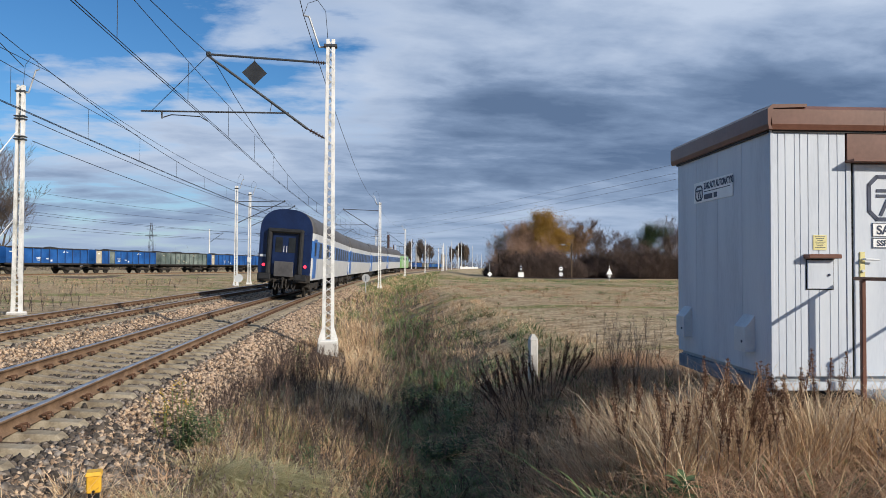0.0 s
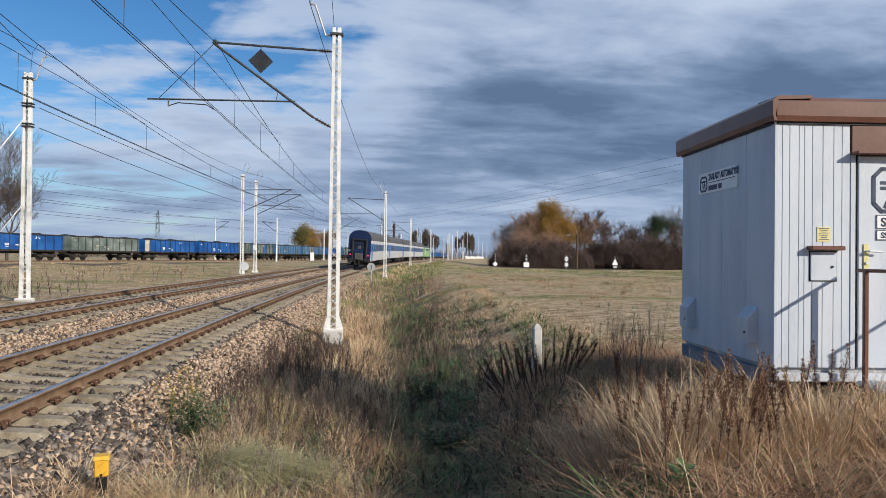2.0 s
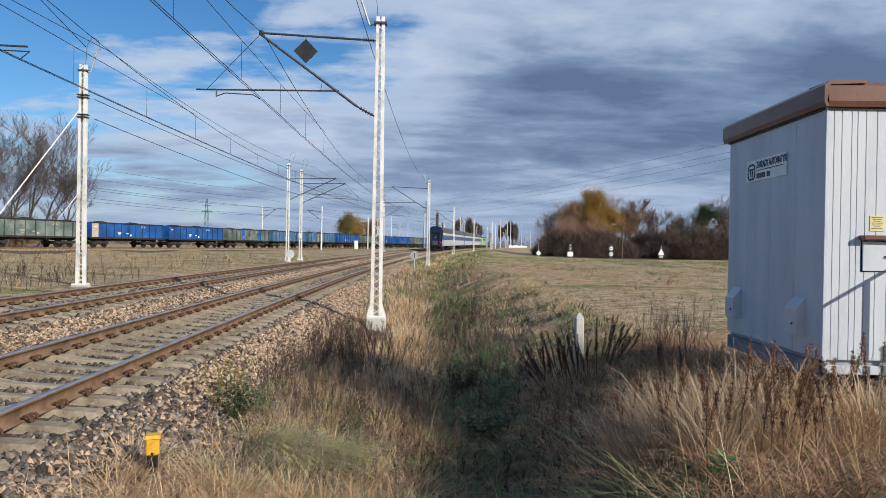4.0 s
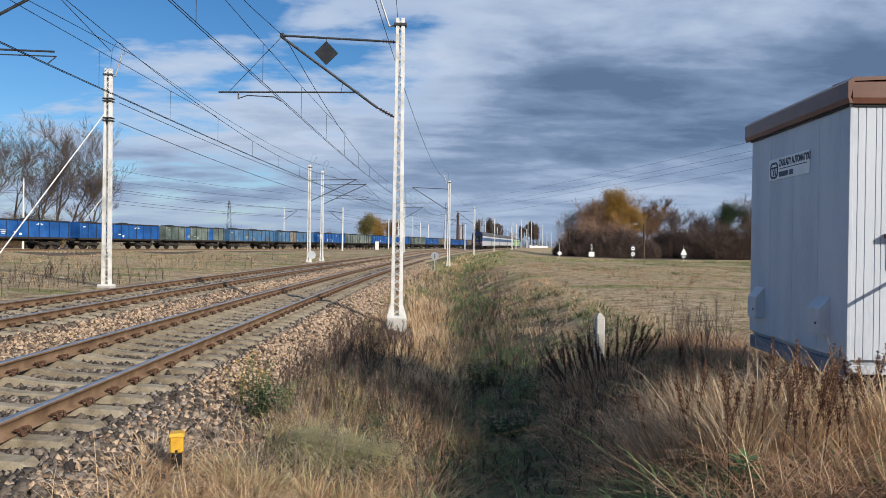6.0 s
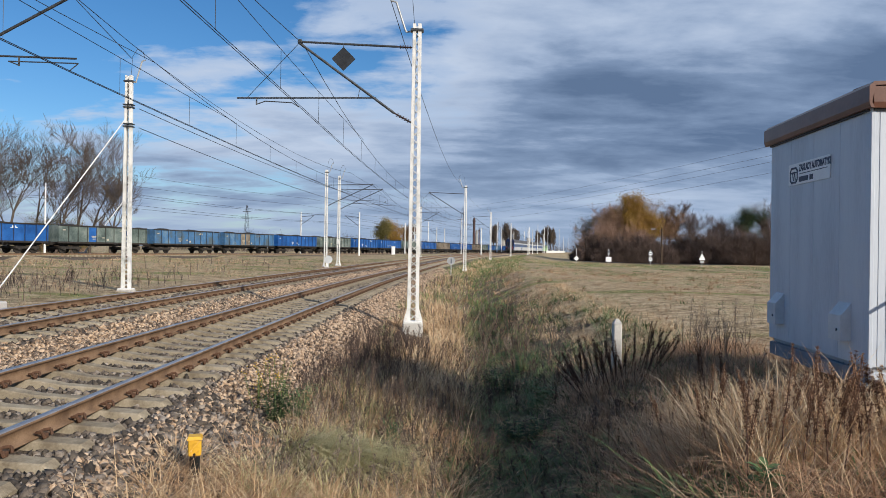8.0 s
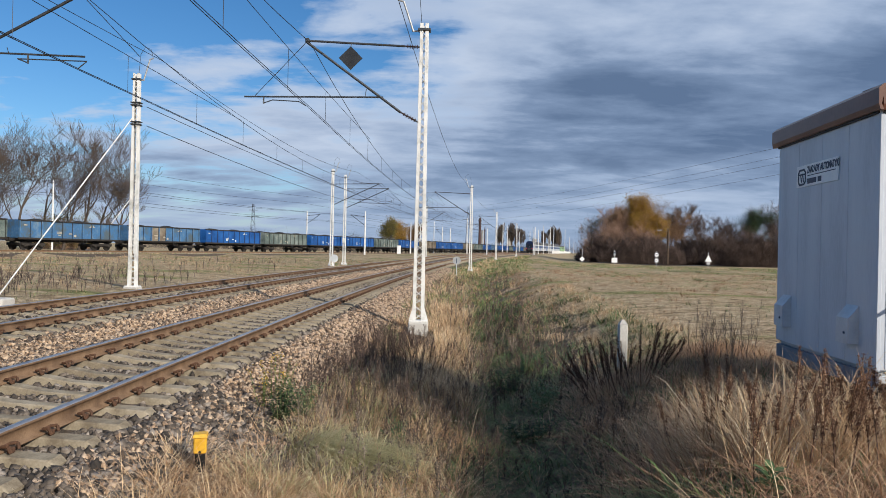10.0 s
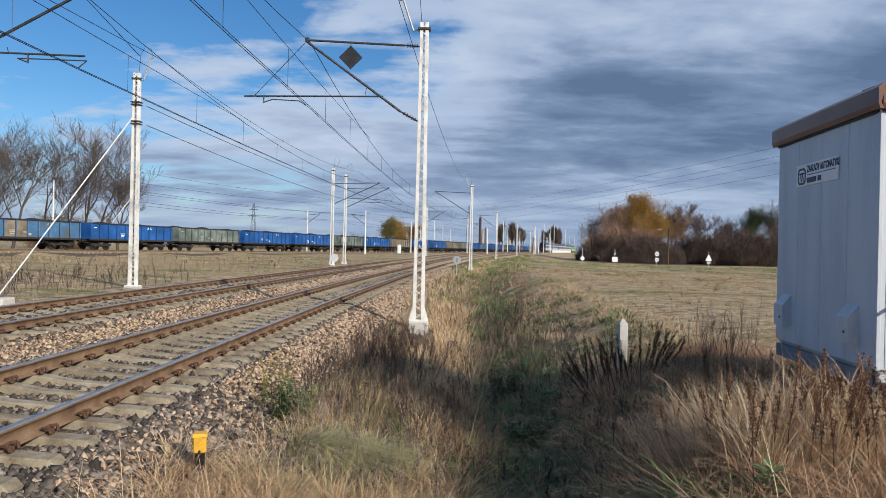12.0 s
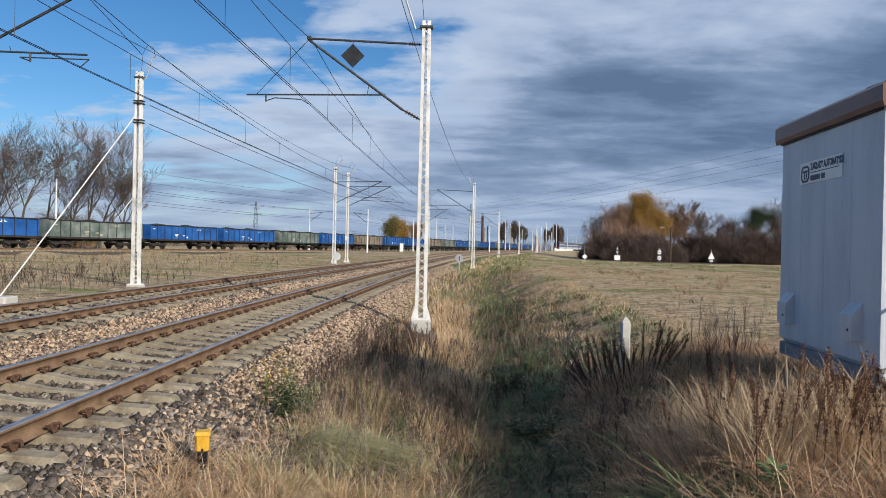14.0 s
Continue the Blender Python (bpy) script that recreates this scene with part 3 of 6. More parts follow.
def freight_track():
    root = thing("railway_track", Matrix(), "far railway track on a low brown ballast bank", "railway track", kind="structure")
    for side in (-0.75, 0.75):
        swept_rail(lambda s: freight_pose(s), 20, 340, side, root, "")
    ms = [freight_pose(s) @ Matrix.Translation((0, 0, -0.176)) for s in np.arange(40, 300, 0.6)]
    ob = link("far_sleepers", joined_copies("far_sleepers", SLEEPER, ms, M["sleeper"]), None, root)
    ob["kind"] = "stuff"


freight_track()


# ---- ballast stones ----
def stones(name, n, s0, s1, bands, seed, mat="stone", size=(0.028, 0.062)):
    rng = np.random.default_rng(seed)
    base = np.array([(1, 0, 0), (-1, 0, 0), (0, 1, 0), (0, -1, 0), (0, 0, 1), (0, 0, -1), (0.6, 0.6, 0.55), (-0.6, -0.6, 0.5)], float)
    faces = np.array([(4, 6, 2), (4, 2, 1), (4, 1, 7), (4, 7, 3), (4, 3, 0), (4, 0, 6), (6, 0, 2), (7, 1, 3), (5, 2, 0), (5, 1, 2), (5, 3, 1), (5, 0, 3)])
    u = rng.random(n)
    s = s0 + (s1 - s0) * u ** 1.6
    pick = rng.integers(0, len(bands), n)
    lo = np.array([b[0] for b in bands])[pick]
    hi = np.array([b[1] for b in bands])[pick]
    o = lo + (hi - lo) * rng.random(n)
    xt = np.interp(s, S_SAMPLES, T_LINE[:, 0])
    yt = np.interp(s, S_SAMPLES, T_LINE[:, 1])
    a = np.interp(s, S_SAMPLES, T_LINE[:, 2])
    x, y = xt + o * np.cos(a), yt - o * np.sin(a)
    z = ground_z(x, y)
    # keep sleeper tops clear
    ph = ((s - 2.33) / 0.6) % 1.0
    on = (np.minimum(ph, 1 - ph) * 0.6 < 0.105) & ((np.abs(o) < 1.33) | (np.abs(o - TRACK2) < 1.33))
    rail = (np.abs(np.abs(o) - 0.75) < 0.1) | (np.abs(np.abs(o - TRACK2) - 0.75) < 0.1)
    keep = ~(on | rail)
    x, y, z, s = x[keep], y[keep], z[keep], s[keep]
    m = len(x)
    r = (size[0] + (size[1] - size[0]) * rng.random(m) ** 1.6) * (1 + np.clip(s - 12, 0, 60) * 0.02)
    jit = 1 + rng.normal(0, 0.22, (m, 8, 3))
    V = base[None] * jit * r[:, None, None] * (0.75 + 0.5 * rng.random((m, 1, 3)))
    th, tilt = rng.random(m) * 6.283, rng.normal(0, 0.6, m)
    c, sn = np.cos(th)[:, None], np.sin(th)[:, None]
    ct, st = np.cos(tilt)[:, None], np.sin(tilt)[:, None]
    X, Y, Z = V[..., 0], V[..., 1], V[..., 2]
    Y, Z = Y * ct - Z * st, Y * st + Z * ct
    X, Y = X * c - Y * sn, X * sn + Y * c
    V = np.stack([X + x[:, None], Y + y[:, None], Z + (z + r * 0.1)[:, None]], -1).reshape(-1, 3)
    T = (faces[None] + (np.arange(m) * 8)[:, None, None]).reshape(-1, 3)
    me = raw_mesh(name, V, None, T)
    ob = link(name, me, M[mat])
    return tagged(ob, "angular grey and reddish crushed ballast stones", "gravel", kind="stuff")


stones("ballast_stones", 34000, 5.5, 70.0, [(1.35, 2.8), (1.3, 2.9), (-2.8, -1.6)], 5, "stone", (0.02, 0.05))
stones("ballast_stones", 30000, 3.0, 55.0, [(-1.6, 1.4)], 7, "dirty", (0.026, 0.055))
stones("ballast_stones", 5000, 3.0, 9.0, [(1.3, 2.9)], 8, "dirty")
stones("ballast_stones", 14000, 6.0, 80.0, [(-6.9, -5.5), (-3.1, -2.2), (-3.2, -2.0)], 6)
stones("ballast_stones", 11000, 6.0, 60.0, [(-5.8, -2.9)], 9, "dirty")


# ---- catenary masts ----
def lattice(root, height, w_base, w_top, z0=0.0, depth=0.16):
    """Two channels joined by a zigzag of bars on both faces."""
    for side in (-1, 1):
        bm = bm_new()
        for u, d in ((0, 0.07),):
            a0, a1 = side * w_base / 2, side * w_top / 2
            for dx, dy, sx, sy in ((0, 0, 0.012, depth), (-side * 0.042, -depth / 2, 0.088, 0.010), (-side * 0.042, depth / 2, 0.088, 0.010)):
                vs = []
                for z, a in ((z0, a0), (height, a1)):
                    for ex, ey in ((-1, -1), (1, -1), (1, 1), (-1, 1)):
                        vs.append(bm.verts.new((a + dx + ex * sx / 2, dy + ey * sy / 2, z)))
                for f in ((0, 1, 2, 3), (7, 6, 5, 4), (0, 4, 5, 1), (1, 5, 6, 2), (2, 6, 7, 3), (3, 7, 4, 0)):
                    bm.faces.new([vs[i] for i in f])
        bmesh.ops.recalc_face_normals(bm, faces=bm.faces)
        part("channel_leg", bm, M["white"], root)
    for face in (-1, 1):
        bm = bm_new()
        n = int((height - z0) / 0.21)
        for i in range(n):
            za, zb = z0 + (height - z0) * i / n, z0 + (height - z0) * (i + 1) / n
            sa = 1 if (i + (face > 0)) % 2 else -1
            wa = (w_base + (w_top - w_base) * za / height) / 2 - 0.02
            wb = (w_base + (w_top - w_base) * zb / height) / 2 - 0.02
            tube(bm, (sa * wa, face * depth / 2, za), (-sa * wb, face * depth / 2, zb), 0.014, n=4)
        part("lacing", bm, M["white"], root, "white zigzag lattice bars")["kind"] = "stuff"


def insulator(root, a, b, parent_label=""):
    a, b = Vector(a), Vector(b)
    bm = bm_new()
    tube(bm, a, b, 0.022, n=6)
    for i in range(5):
        q = a + (b - a) * (0.2 + 0.15 * i)
        d = (b - a).normalized() * 0.012
        tube(bm, q - d, q + d, 0.055, n=8)
    return part("insulator", bm, M["insul"], root, "dark ribbed insulator")


def cantilever(root, mx, side, reach, z_top, z_low, z_reg, z_con, plate=False, reg_out=1.75, pull=1.2):
    """Bracket from the mast at mx towards the track; side -1 goes to the left. reach: distance to the wire."""
    X = lambda d: mx + side * d
    part("top_tube", one_tube((X(0.55), 0, z_top + 0.02), (X(reach), 0, z_top + 0.12), 0.032), M["steel"], root)
    insulator(root, (X(0.1), 0, z_top), (X(0.55), 0, z_top + 0.02))
    part("diagonal_tube", one_tube((X(0.62), 0, z_low + 0.27), (X(reach + 0.04), 0, z_top + 0.1), 0.036), M["steel"], root)
    insulator(root, (X(0.12), 0, z_low), (X(0.62), 0, z_low + 0.27))
    f = (z_reg - z_low) / (z_top - z_low)
    part("registration_tube", one_tube((X(0.1 + reach * f), 0, z_reg + 0.03), (X(reach + reg_out), 0, z_reg - 0.03), 0.024), M["steel"], root)
    bm = bm_new()
    tube(bm, (X(reach + pull), 0, z_reg - 0.02), (X(reach + pull), 0, z_reg - 0.22), 0.022)
    tube(bm, (X(reach + pull), 0, z_reg - 0.2), (X(reach + pull - 0.25), 0, z_reg - 0.11), 0.015)
    tube(bm, (X(reach + pull - 0.25), 0, z_reg - 0.11), (X(reach + 0.2), 0, z_reg - 0.14), 0.015)
    tube(bm, (X(reach + 0.2), 0, z_reg - 0.14), (X(reach), 0, z_con + 0.02), 0.013)
    part("steady_arm", bm, M["steel"], root)
    part("hanger_wire", one_tube((X(reach + 0.06), 0.04, z_top + 0.06), (X(reach + 1.45), 0, z_reg), 0.009, n=5), M["wire"], root)
    part("hanger_wire", one_tube((X(reach - 1.7), 0, z_top - 1.2), (X(reach - 1.66), 0, z_reg + 0.02), 0.009, n=5), M["wire"], root)
    box_bm = one_box((X(reach), 0, z_top + 0.13), (0.12, 0.1, 0.12), 0.02)
    part("clamp", box_bm, M["steel"], root)
    if plate:
        cx, cz = X(reach - 1.24), z_top - 0.36
        bm = outline([(cx - 0.335, cz), (cx, cz - 0.335), (cx + 0.335, cz), (cx, cz + 0.335)], 0.02)
        bmesh.ops.translate(bm, vec=(0, -0.06, 0), verts=bm.verts)
        part("diamond_plate", bm, M["black"], root, "black diamond-shaped warning plate")
        part("plate_hanger", one_tube((cx, -0.05, cz + 0.3), (cx, 0, z_top + 0.08), 0.012), M["steel"], root)


def top_fitting(root, z, out):
    """The arm that holds the feeder wire above the mast."""
    bm = bm_new()
    tube(bm, (0, 0, z - 0.18), (out * 0.42, 0, z - 0.22), 0.025)
    tube(bm, (out * 0.42, 0, z - 0.22), (out * 0.80, 0, z + 0.62), 0.03)
    tube(bm, (out * 0.80, 0, z + 0.62), (out * 1.02, 0, z + 0.66), 0.025)
    part("feeder_arm", bm, M["signback"], root)
    bm = bm_new()
    pts = [(out * 1.0, 0, z + 0.66), (out * 0.85, 0, z + 1.0), (out * 0.5, 0, z + 1.1), (out * 0.2, 0, z + 0.8), (out * 0.1, 0, z - 0.05)]
    for a, b in zip(pts[:-1], pts[1:]):
        tube(bm, a, b, 0.008, n=5)
    part("jumper_wire", bm, M["wire"], root)
    part("band", one_box((0, 0, z - 0.18), (0.36, 0.24, 0.07), 0.01), M["steel"], root)


def mast(x, y, z_base, z_top, heading, label, w=0.32, group="catenary masts", flared=True):
    root = thing("catenary_mast", Matrix.Translation((x, y, 0)) @ Matrix.Rotation(-heading, 4, "Z"), label, "catenary mast", group)
    bm = one_box((0, 0, z_base - 0.25), (0.56, 0.5, 0.95), 0.03)
    part("foundation", bm, M["concrete"], root, "white-washed concrete foundation block")
    part("base_plate", one_box((0, 0, z_base + 0.245), (0.52, 0.42, 0.05), 0.01), M["white"], root)
    for sx in (-1, 1) if flared else ():
        b = outline([(sx * w * 0.5, z_base + 0.27), (sx * (w * 0.5 + 0.11), z_base + 0.27), (sx * w * 0.5, z_base + 0.62)], 0.16)
        bmesh.ops.translate(b, vec=(0, -0.08, 0), verts=b.verts)
        part("gusset", b, M["white"], root)
    lattice(root, z_top, w, w * 0.72, z_base + 0.27)
    return root


def along(s, o):
    x, y, a = track_xy(s, o)
    return x, y, a


NEAR_MASTS = [(20.15, 3.43, True), (73.0, 3.6, True), (131.5, 3.2, True), (190.0, 3.2, True), (250.0, 3.3, True), (310, 3.3, True)]
for s, o, arm in NEAR_MASTS:
    x, y, a = along(s, o)
    zt = track_z(s)
    first = s < 30
    zb = -0.72 if first else gz(x, y) - 0.05
    root = mast(x, y, zb, zt + 7.9 if first else zt + 8.1, a * 0.3, "white lattice catenary mast carrying a bracket" + (" with a black diamond plate" if first else ""))
    cantilever(root, 0, -1, 3.3 if first else o + 0.1, zt + 7.24, zt + 5.12, zt + 5.78, zt + 5.5, plate=first)
    top_fitting(root, zt + 7.9 if first else zt + 8.1, -0.75)

LEFT_MASTS = [(16.6, -3.85, True, False), (27.6, -3.98, False, True), (64.5, -4.36, True, False), (69.8, -4.4, True, False), (118.0, -3.6, True, False), (120.5, -3.6, False, False), (176.0, -3.6, True, False), (236.0, -3.6, True, False), (300, -3.6, True, False)]
for s, o, arm, anchor in LEFT_MASTS:
    x, y, a = along(s, TRACK2 + o)
    zt = track_z(s) + TRACK2_Z
    zb = gz(x, y) - 0.05
    top = 8.1 if s < 40 else (8.6 if arm else 8.3)
    root = mast(x, y, zb - 0.1, zt + top, a * 0.3, "white lattice catenary mast beside the second track" + (" with a stay" if anchor else ""), 0.34 if s < 40 else 0.31, flared=s > 40)
    if arm:
        cantilever(root, 0, 1, -o - 0.15, zt + 7.2, zt + 5.3, zt + 5.85, zt + 5.52, reg_out=0.15, pull=-1.2 + 2.4 * (s > 30))
    top_fitting(root, zt + top - 0.05, 0.62)
    if 69 < s < 80:
        part("switch_box", one_box((0.0, -0.16, zt + 2.1), (0.34, 0.2, 0.5), 0.03), M["white"], root)
    if anchor:
        for zz in (6.85, 6.1):
            bm = one_box((0, 0, zt + zz), (0.36, 0.3, 0.05), 0.01)
            box(bm, (0, 0, zt + zz + 0.1), (0.38, 0.3, 0.04), 0.01)
            part("band", bm, M["steel"], root)
        p0 = Vector((-0.1, -0.1, zt + 6.35))
        inv = root.matrix_basis.inverted()
        q = inv @ Vector((-11.95, 18.9, gz(-11.95, 18.9) + 0.1))
        part("stay", one_tube(p0, q, 0.02), M["white"], root, "white painted steel stay")
        part("stay_anchor", one_box(q, (0.9, 0.6, 0.35), 0.04), M["concrete"], root)



# ---- wires ----
def wire(name, points, r, label="", group="overhead wires"):
    cu = bpy.data.curves.new(name, "CURVE")
    cu.dimensions, cu.bevel_depth, cu.bevel_resolution = "3D", r, 0
    sp = cu.splines.new("POLY")
    sp.points.add(len(points) - 1)
    for q, p in zip(sp.points, points):
        q.co = (*p, 1)
    tmp = bpy.data.objects.new(name, cu)
    me = bpy.data.meshes.new_from_object(tmp)
    bpy.data.objects.remove(tmp)
    ob = link(name, me, M["wire"])
    return tagged(ob, label, "overhead wire", group)


STITCH = 12.0


def catenary(off, zoff, supports, stagger, wire_r=0.012):
    def pos(s, o, z):
        x, y, _ = track_xy(s, o)
        return (x, y, z + track_z(s) + zoff)

    for k, dx in enumerate((-0.03, 0.03)):
        pts = []
        for (s0, st0), (s1, st1) in zip(zip(supports[:-1], stagger[:-1]), zip(supports[1:], stagger[1:])):
            for i in range(8):
                u = i / 8
                pts.append(pos(s0 + (s1 - s0) * u, off + st0 + (st1 - st0) * u + dx, 5.5))
        pts.append(pos(supports[-1], off + stagger[-1] + dx, 5.5))
        wire("contact_wire", pts, wire_r * 0.85, "dark copper contact wire above the track")
    pts, drops = [], []
    for (s0, st0), (s1, st1) in zip(zip(supports[:-1], stagger[:-1]), zip(supports[1:], stagger[1:])):
        for i in range(16):
            u = i / 16
            sag = 4 * 1.22 * u * (1 - u)
            pts.append(pos(s0 + (s1 - s0) * u, off + st0 + (st1 - st0) * u, 7.32 - sag))
        n = max(4, int((s1 - s0) / 4.6))
        for i in range(n):
            u = (i + 0.5) / n
            sag = 4 * 1.22 * u * (1 - u)
            o = off + st0 + (st1 - st0) * u
            s = s0 + (s1 - s0) * u
            near_support = min(s - s0, s1 - s) < STITCH
            drops.append((pos(s, o, 5.51), pos(s, o, 6.47 if near_support else 7.31 - sag)))
    wire("messenger_wire", pts, wire_r, "dark messenger wire with droppers")
    # a stitch wire under each support, joined to the messenger on both sides
    for s, st in list(zip(supports, stagger))[:4]:
        wire("stitch_wire", [pos(s + d, off + st, 6.48 + 0.004 * abs(d) / STITCH) for d in np.linspace(-STITCH, STITCH, 9)], wire_r * 0.8, "thin stitch wire below the messenger wire")
    for a, b in drops[:34]:
        ob = part("dropper", one_tube(a, b, 0.006, n=4), M["wire"], None)
        tagged(ob, "thin vertical dropper between overhead wires", "overhead wire", "droppers")


catenary(0.0, 0.0, [-32.0, 20.15, 73.0, 131.5, 190, 250, 310], [-0.1, 0.2, -0.15, 0.15, -0.15, 0.15, 0])
catenary(TRACK2, TRACK2_Z, [-38.0, 16.6, 64.5, 118.0, 176, 236, 300], [0.1, -0.1, 0.15, -0.15, 0.15, -0.15, 0])


def sagging(a, b, sag, n=14):
    a, b = Vector(a), Vector(b)
    return [tuple(a + (b - a) * (i / n) + Vector((0, 0, -4 * sag * (i / n) * (1 - i / n)))) for i in range(n + 1)]


def mast_top(s, o, z):
    x, y, _ = track_xy(s, o)
    return (x, y, z + track_z(s))


# feeders along the near masts and along the left row, and the wires anchored on the left mast
tops = [mast_top(s, o - 0.75, 8.55) for s, o in ((-30, 3.4), (20.15, 3.43), (73, 3.6), (131.5, 3.2), (190, 3.2), (250, 3.3))]
for a, b in zip(tops[:-1], tops[1:]):
    wire("feeder_wire", sagging(a, b, 0.9), 0.011, "dark feeder wire strung along the masts")
tops = [mast_top(s, TRACK2 + o + 0.62, z) for s, o, z in ((-26, -3.75, 8.8), (27.9, -3.75, 8.8), (69.8, -3.9, 9.0), (120.5, -3.6, 9.2), (176, -3.6, 9.2))]
for a, b in zip(tops[:-1], tops[1:]):
    wire("feeder_wire", sagging(a, b, 0.8), 0.012, "dark feeder wire strung along the second row of masts")
for z0, s1, o1, z1 in ((6.95, 69.8, -3.2, 6.9), (6.2, 64.5, -2.2, 5.6)):
    wire("anchored_wire", sagging(mast_top(27.9, TRACK2 - 3.7, z0), mast_top(s1, TRACK2 + o1, z1), 0.25), 0.014, "thick dark wire anchored on a mast")
for z0, z1 in ((6.95, 7.0), (6.2, 5.9)):
    wire("anchored_wire", sagging(mast_top(64.5, TRACK2 - 3.0, z0), mast_top(118, TRACK2 - 0.5, z1), 0.3), 0.012, "thick dark wire anchored on a mast")


# ---- equipment hut ----
def hut():
    yaw = radians(-4.5)
    root = thing("equipment_hut", Matrix.Translation((3.88, 6.33, 0.44)) @ Matrix.Rotation(yaw, 4, "Z"), "white sheet-metal railway equipment hut with a brown roof edge", "hut")
    W, D, H = 2.05, 2.27, 2.46
    part("core", one_box((W / 2, D / 2, H / 2 + 0.02), (W - 0.06, D - 0.06, H - 0.04)), M["hutgrey"], root)
    # side wall in flat sheets with narrow joints
    y = 0.0
    for wdt in (0.56, 0.57, 0.57, 0.57):
        part("wall_sheet", one_box((0.0, y + wdt / 2, H / 2 + 0.06), (0.03, wdt - 0.004, H - 0.12), 0.003), M["hutwhite"], root)
        y += wdt
    # front wall: ribbed sheets left of the door, one above and right of it
    edges = [0.0, 0.055, 0.125, 0.215, 0.268, 0.345, 0.445, 0.55, 0.63, 0.71]
    for a, b in zip(edges[:-1], edges[1:]):
        part("wall_slat", one_box(((a + b) / 2, 0.0, H / 2 + 0.06), (b - a - 0.0035, 0.034, H - 0.12), 0.003), M["hutwhite"], root)
    part("corner_post", one_box((-0.002, -0.002, H / 2 + 0.06), (0.036, 0.04, H - 0.10), 0.003), M["hutwhite"], root)
    part("front_panel", one_box((1.91, 0.0, H / 2 + 0.06), (0.26, 0.034, H - 0.12), 0.003), M["hutwhite"], root)
    part("transom_panel", one_box((1.3, -0.012, 2.29), (1.16, 0.03, 0.28), 0.004), M["brown"], root, "brown panel above the door")
    part("door_hood", one_box((1.3, -0.07, 2.14), (1.18, 0.14, 0.025), 0.004), M["brown"], root)
    part("frame_jamb", one_box((0.735, 0.0, 1.12), (0.05, 0.05, 2.02), 0.004), M["hutwhite"], root)
    part("frame_gap", one_box((0.775, 0.01, 1.12), (0.02, 0.03, 2.02)), M["dark"], root)
    door = part("door", one_box((1.27, 0.0, 1.12), (0.96, 0.04, 2.0), 0.006), M["hutwhite"], root, "white steel door with a black emblem")
    part("lock_plate", one_box((0.86, -0.025, 1.17), (0.055, 0.012, 0.24), 0.005), M["notice"], door, "brass-coloured lock plate")
    bm = one_tube((0.86, -0.02, 1.22), (0.86, -0.075, 1.22), 0.01)
    tube(bm, (0.86, -0.075, 1.22), (0.99, -0.075, 1.215), 0.01)
    part("handle", bm, M["vent"], door)
    part("lock_cylinder", one_tube((0.86, -0.02, 1.11), (0.86, -0.045, 1.11), 0.014), M["vent"], door)
    # emblem: a rounded octagon ring with slanted strokes
    bm = bm_new()
    cx, cz, r = 1.135, 1.80, 0.20
    ring = [(-0.62, 1), (0.62, 1), (1, 0.62), (1, -0.62), (0.62, -1), (-0.62, -1), (-1, -0.62), (-1, 0.62)]
    for (a, b), (c, d) in zip(ring, ring[1:] + ring[:1]):
        p0, p1 = Vector((cx + a * r, -0.024, cz + b * r)), Vector((cx + c * r, -0.024, cz + d * r))
        dirv = p1 - p0
        box(bm, (p0 + p1) / 2, (dirv.length + 0.02, 0.006, 0.035), 0, Matrix.Rotation(-math.atan2(dirv.z, dirv.x), 3, "Y"))
    for k, zz in enumerate((0.07, 0.02)):
        box(bm, (cx, -0.024, cz + zz), (0.26, 0.006, 0.028))
    for k in (-0.05, 0.06):
        box(bm, (cx + k, -0.024, cz - 0.08), (0.03, 0.006, 0.19), 0, Matrix.Rotation(radians(25), 3, "Y"))
    part("emblem", bm, M["ink"], door, "dark octagonal emblem")
    for zz, hh, txt, sz in ((1.50, 0.13, "SA", 0.115), (1.375, 0.095, "SSP", 0.075)):
        pl = part("door_plate", one_box((1.17, -0.026, zz), (0.42, 0.006, hh), 0.002), M["sign"], door)
        bm = bm_new()
        for s in (-1, 1):
            box(bm, (1.17, -0.030, zz + s * (hh / 2 - 0.004)), (0.42, 0.003, 0.006))
            box(bm, (1.17 + s * 0.207, -0.030, zz), (0.006, 0.003, hh))
        part("plate_border", bm, M["ink"], door)
        writing(txt, sz, M["ink"], door, pose(1.0, -0.0305, zz - sz * 0.36, 90, 0, 0), bold=sz * 0.03)
    # meter box with its own small hood and a notice
    mbox = part("meter_box", one_box((0.45, -0.02, 1.075), (0.25, 0.03, 0.27), 0.004), M["hutwhite"], root, "small white flap door")
    part("box_gap", one_box((0.45, -0.008, 1.075), (0.266, 0.03, 0.286)), M["dark"], root)
    part("box_knob", one_tube((0.53, -0.03, 1.07), (0.53, -0.045, 1.07), 0.012), M["ink"], mbox)
    part("box_hood", one_box((0.455, -0.055, 1.245), (0.32, 0.11, 0.04), 0.006), M["brown"], root, "brown rain hood")
    nt = part("notice", one_box((0.455, -0.02, 1.375), (0.13, 0.006, 0.14)), M["notice"], root, "yellowed paper notice")
    bm = bm_new()
    for i in range(7):
        box(bm, (0.455, -0.0235, 1.43 - i * 0.017), (0.10 - 0.02 * (i % 3), 0.002, 0.005))
    part("print_bar", bm, M["ink"], nt)
    # long sign on the side wall
    plate = part("sign_plate", one_box((-0.02, 1.245, 2.01), (0.008, 1.0, 0.24), 0.003), M["sign"], root, "white name plate with navy print")
    flip = Matrix.Rotation(radians(-90), 4, "Z") @ Matrix.Rotation(radians(90), 4, "X")
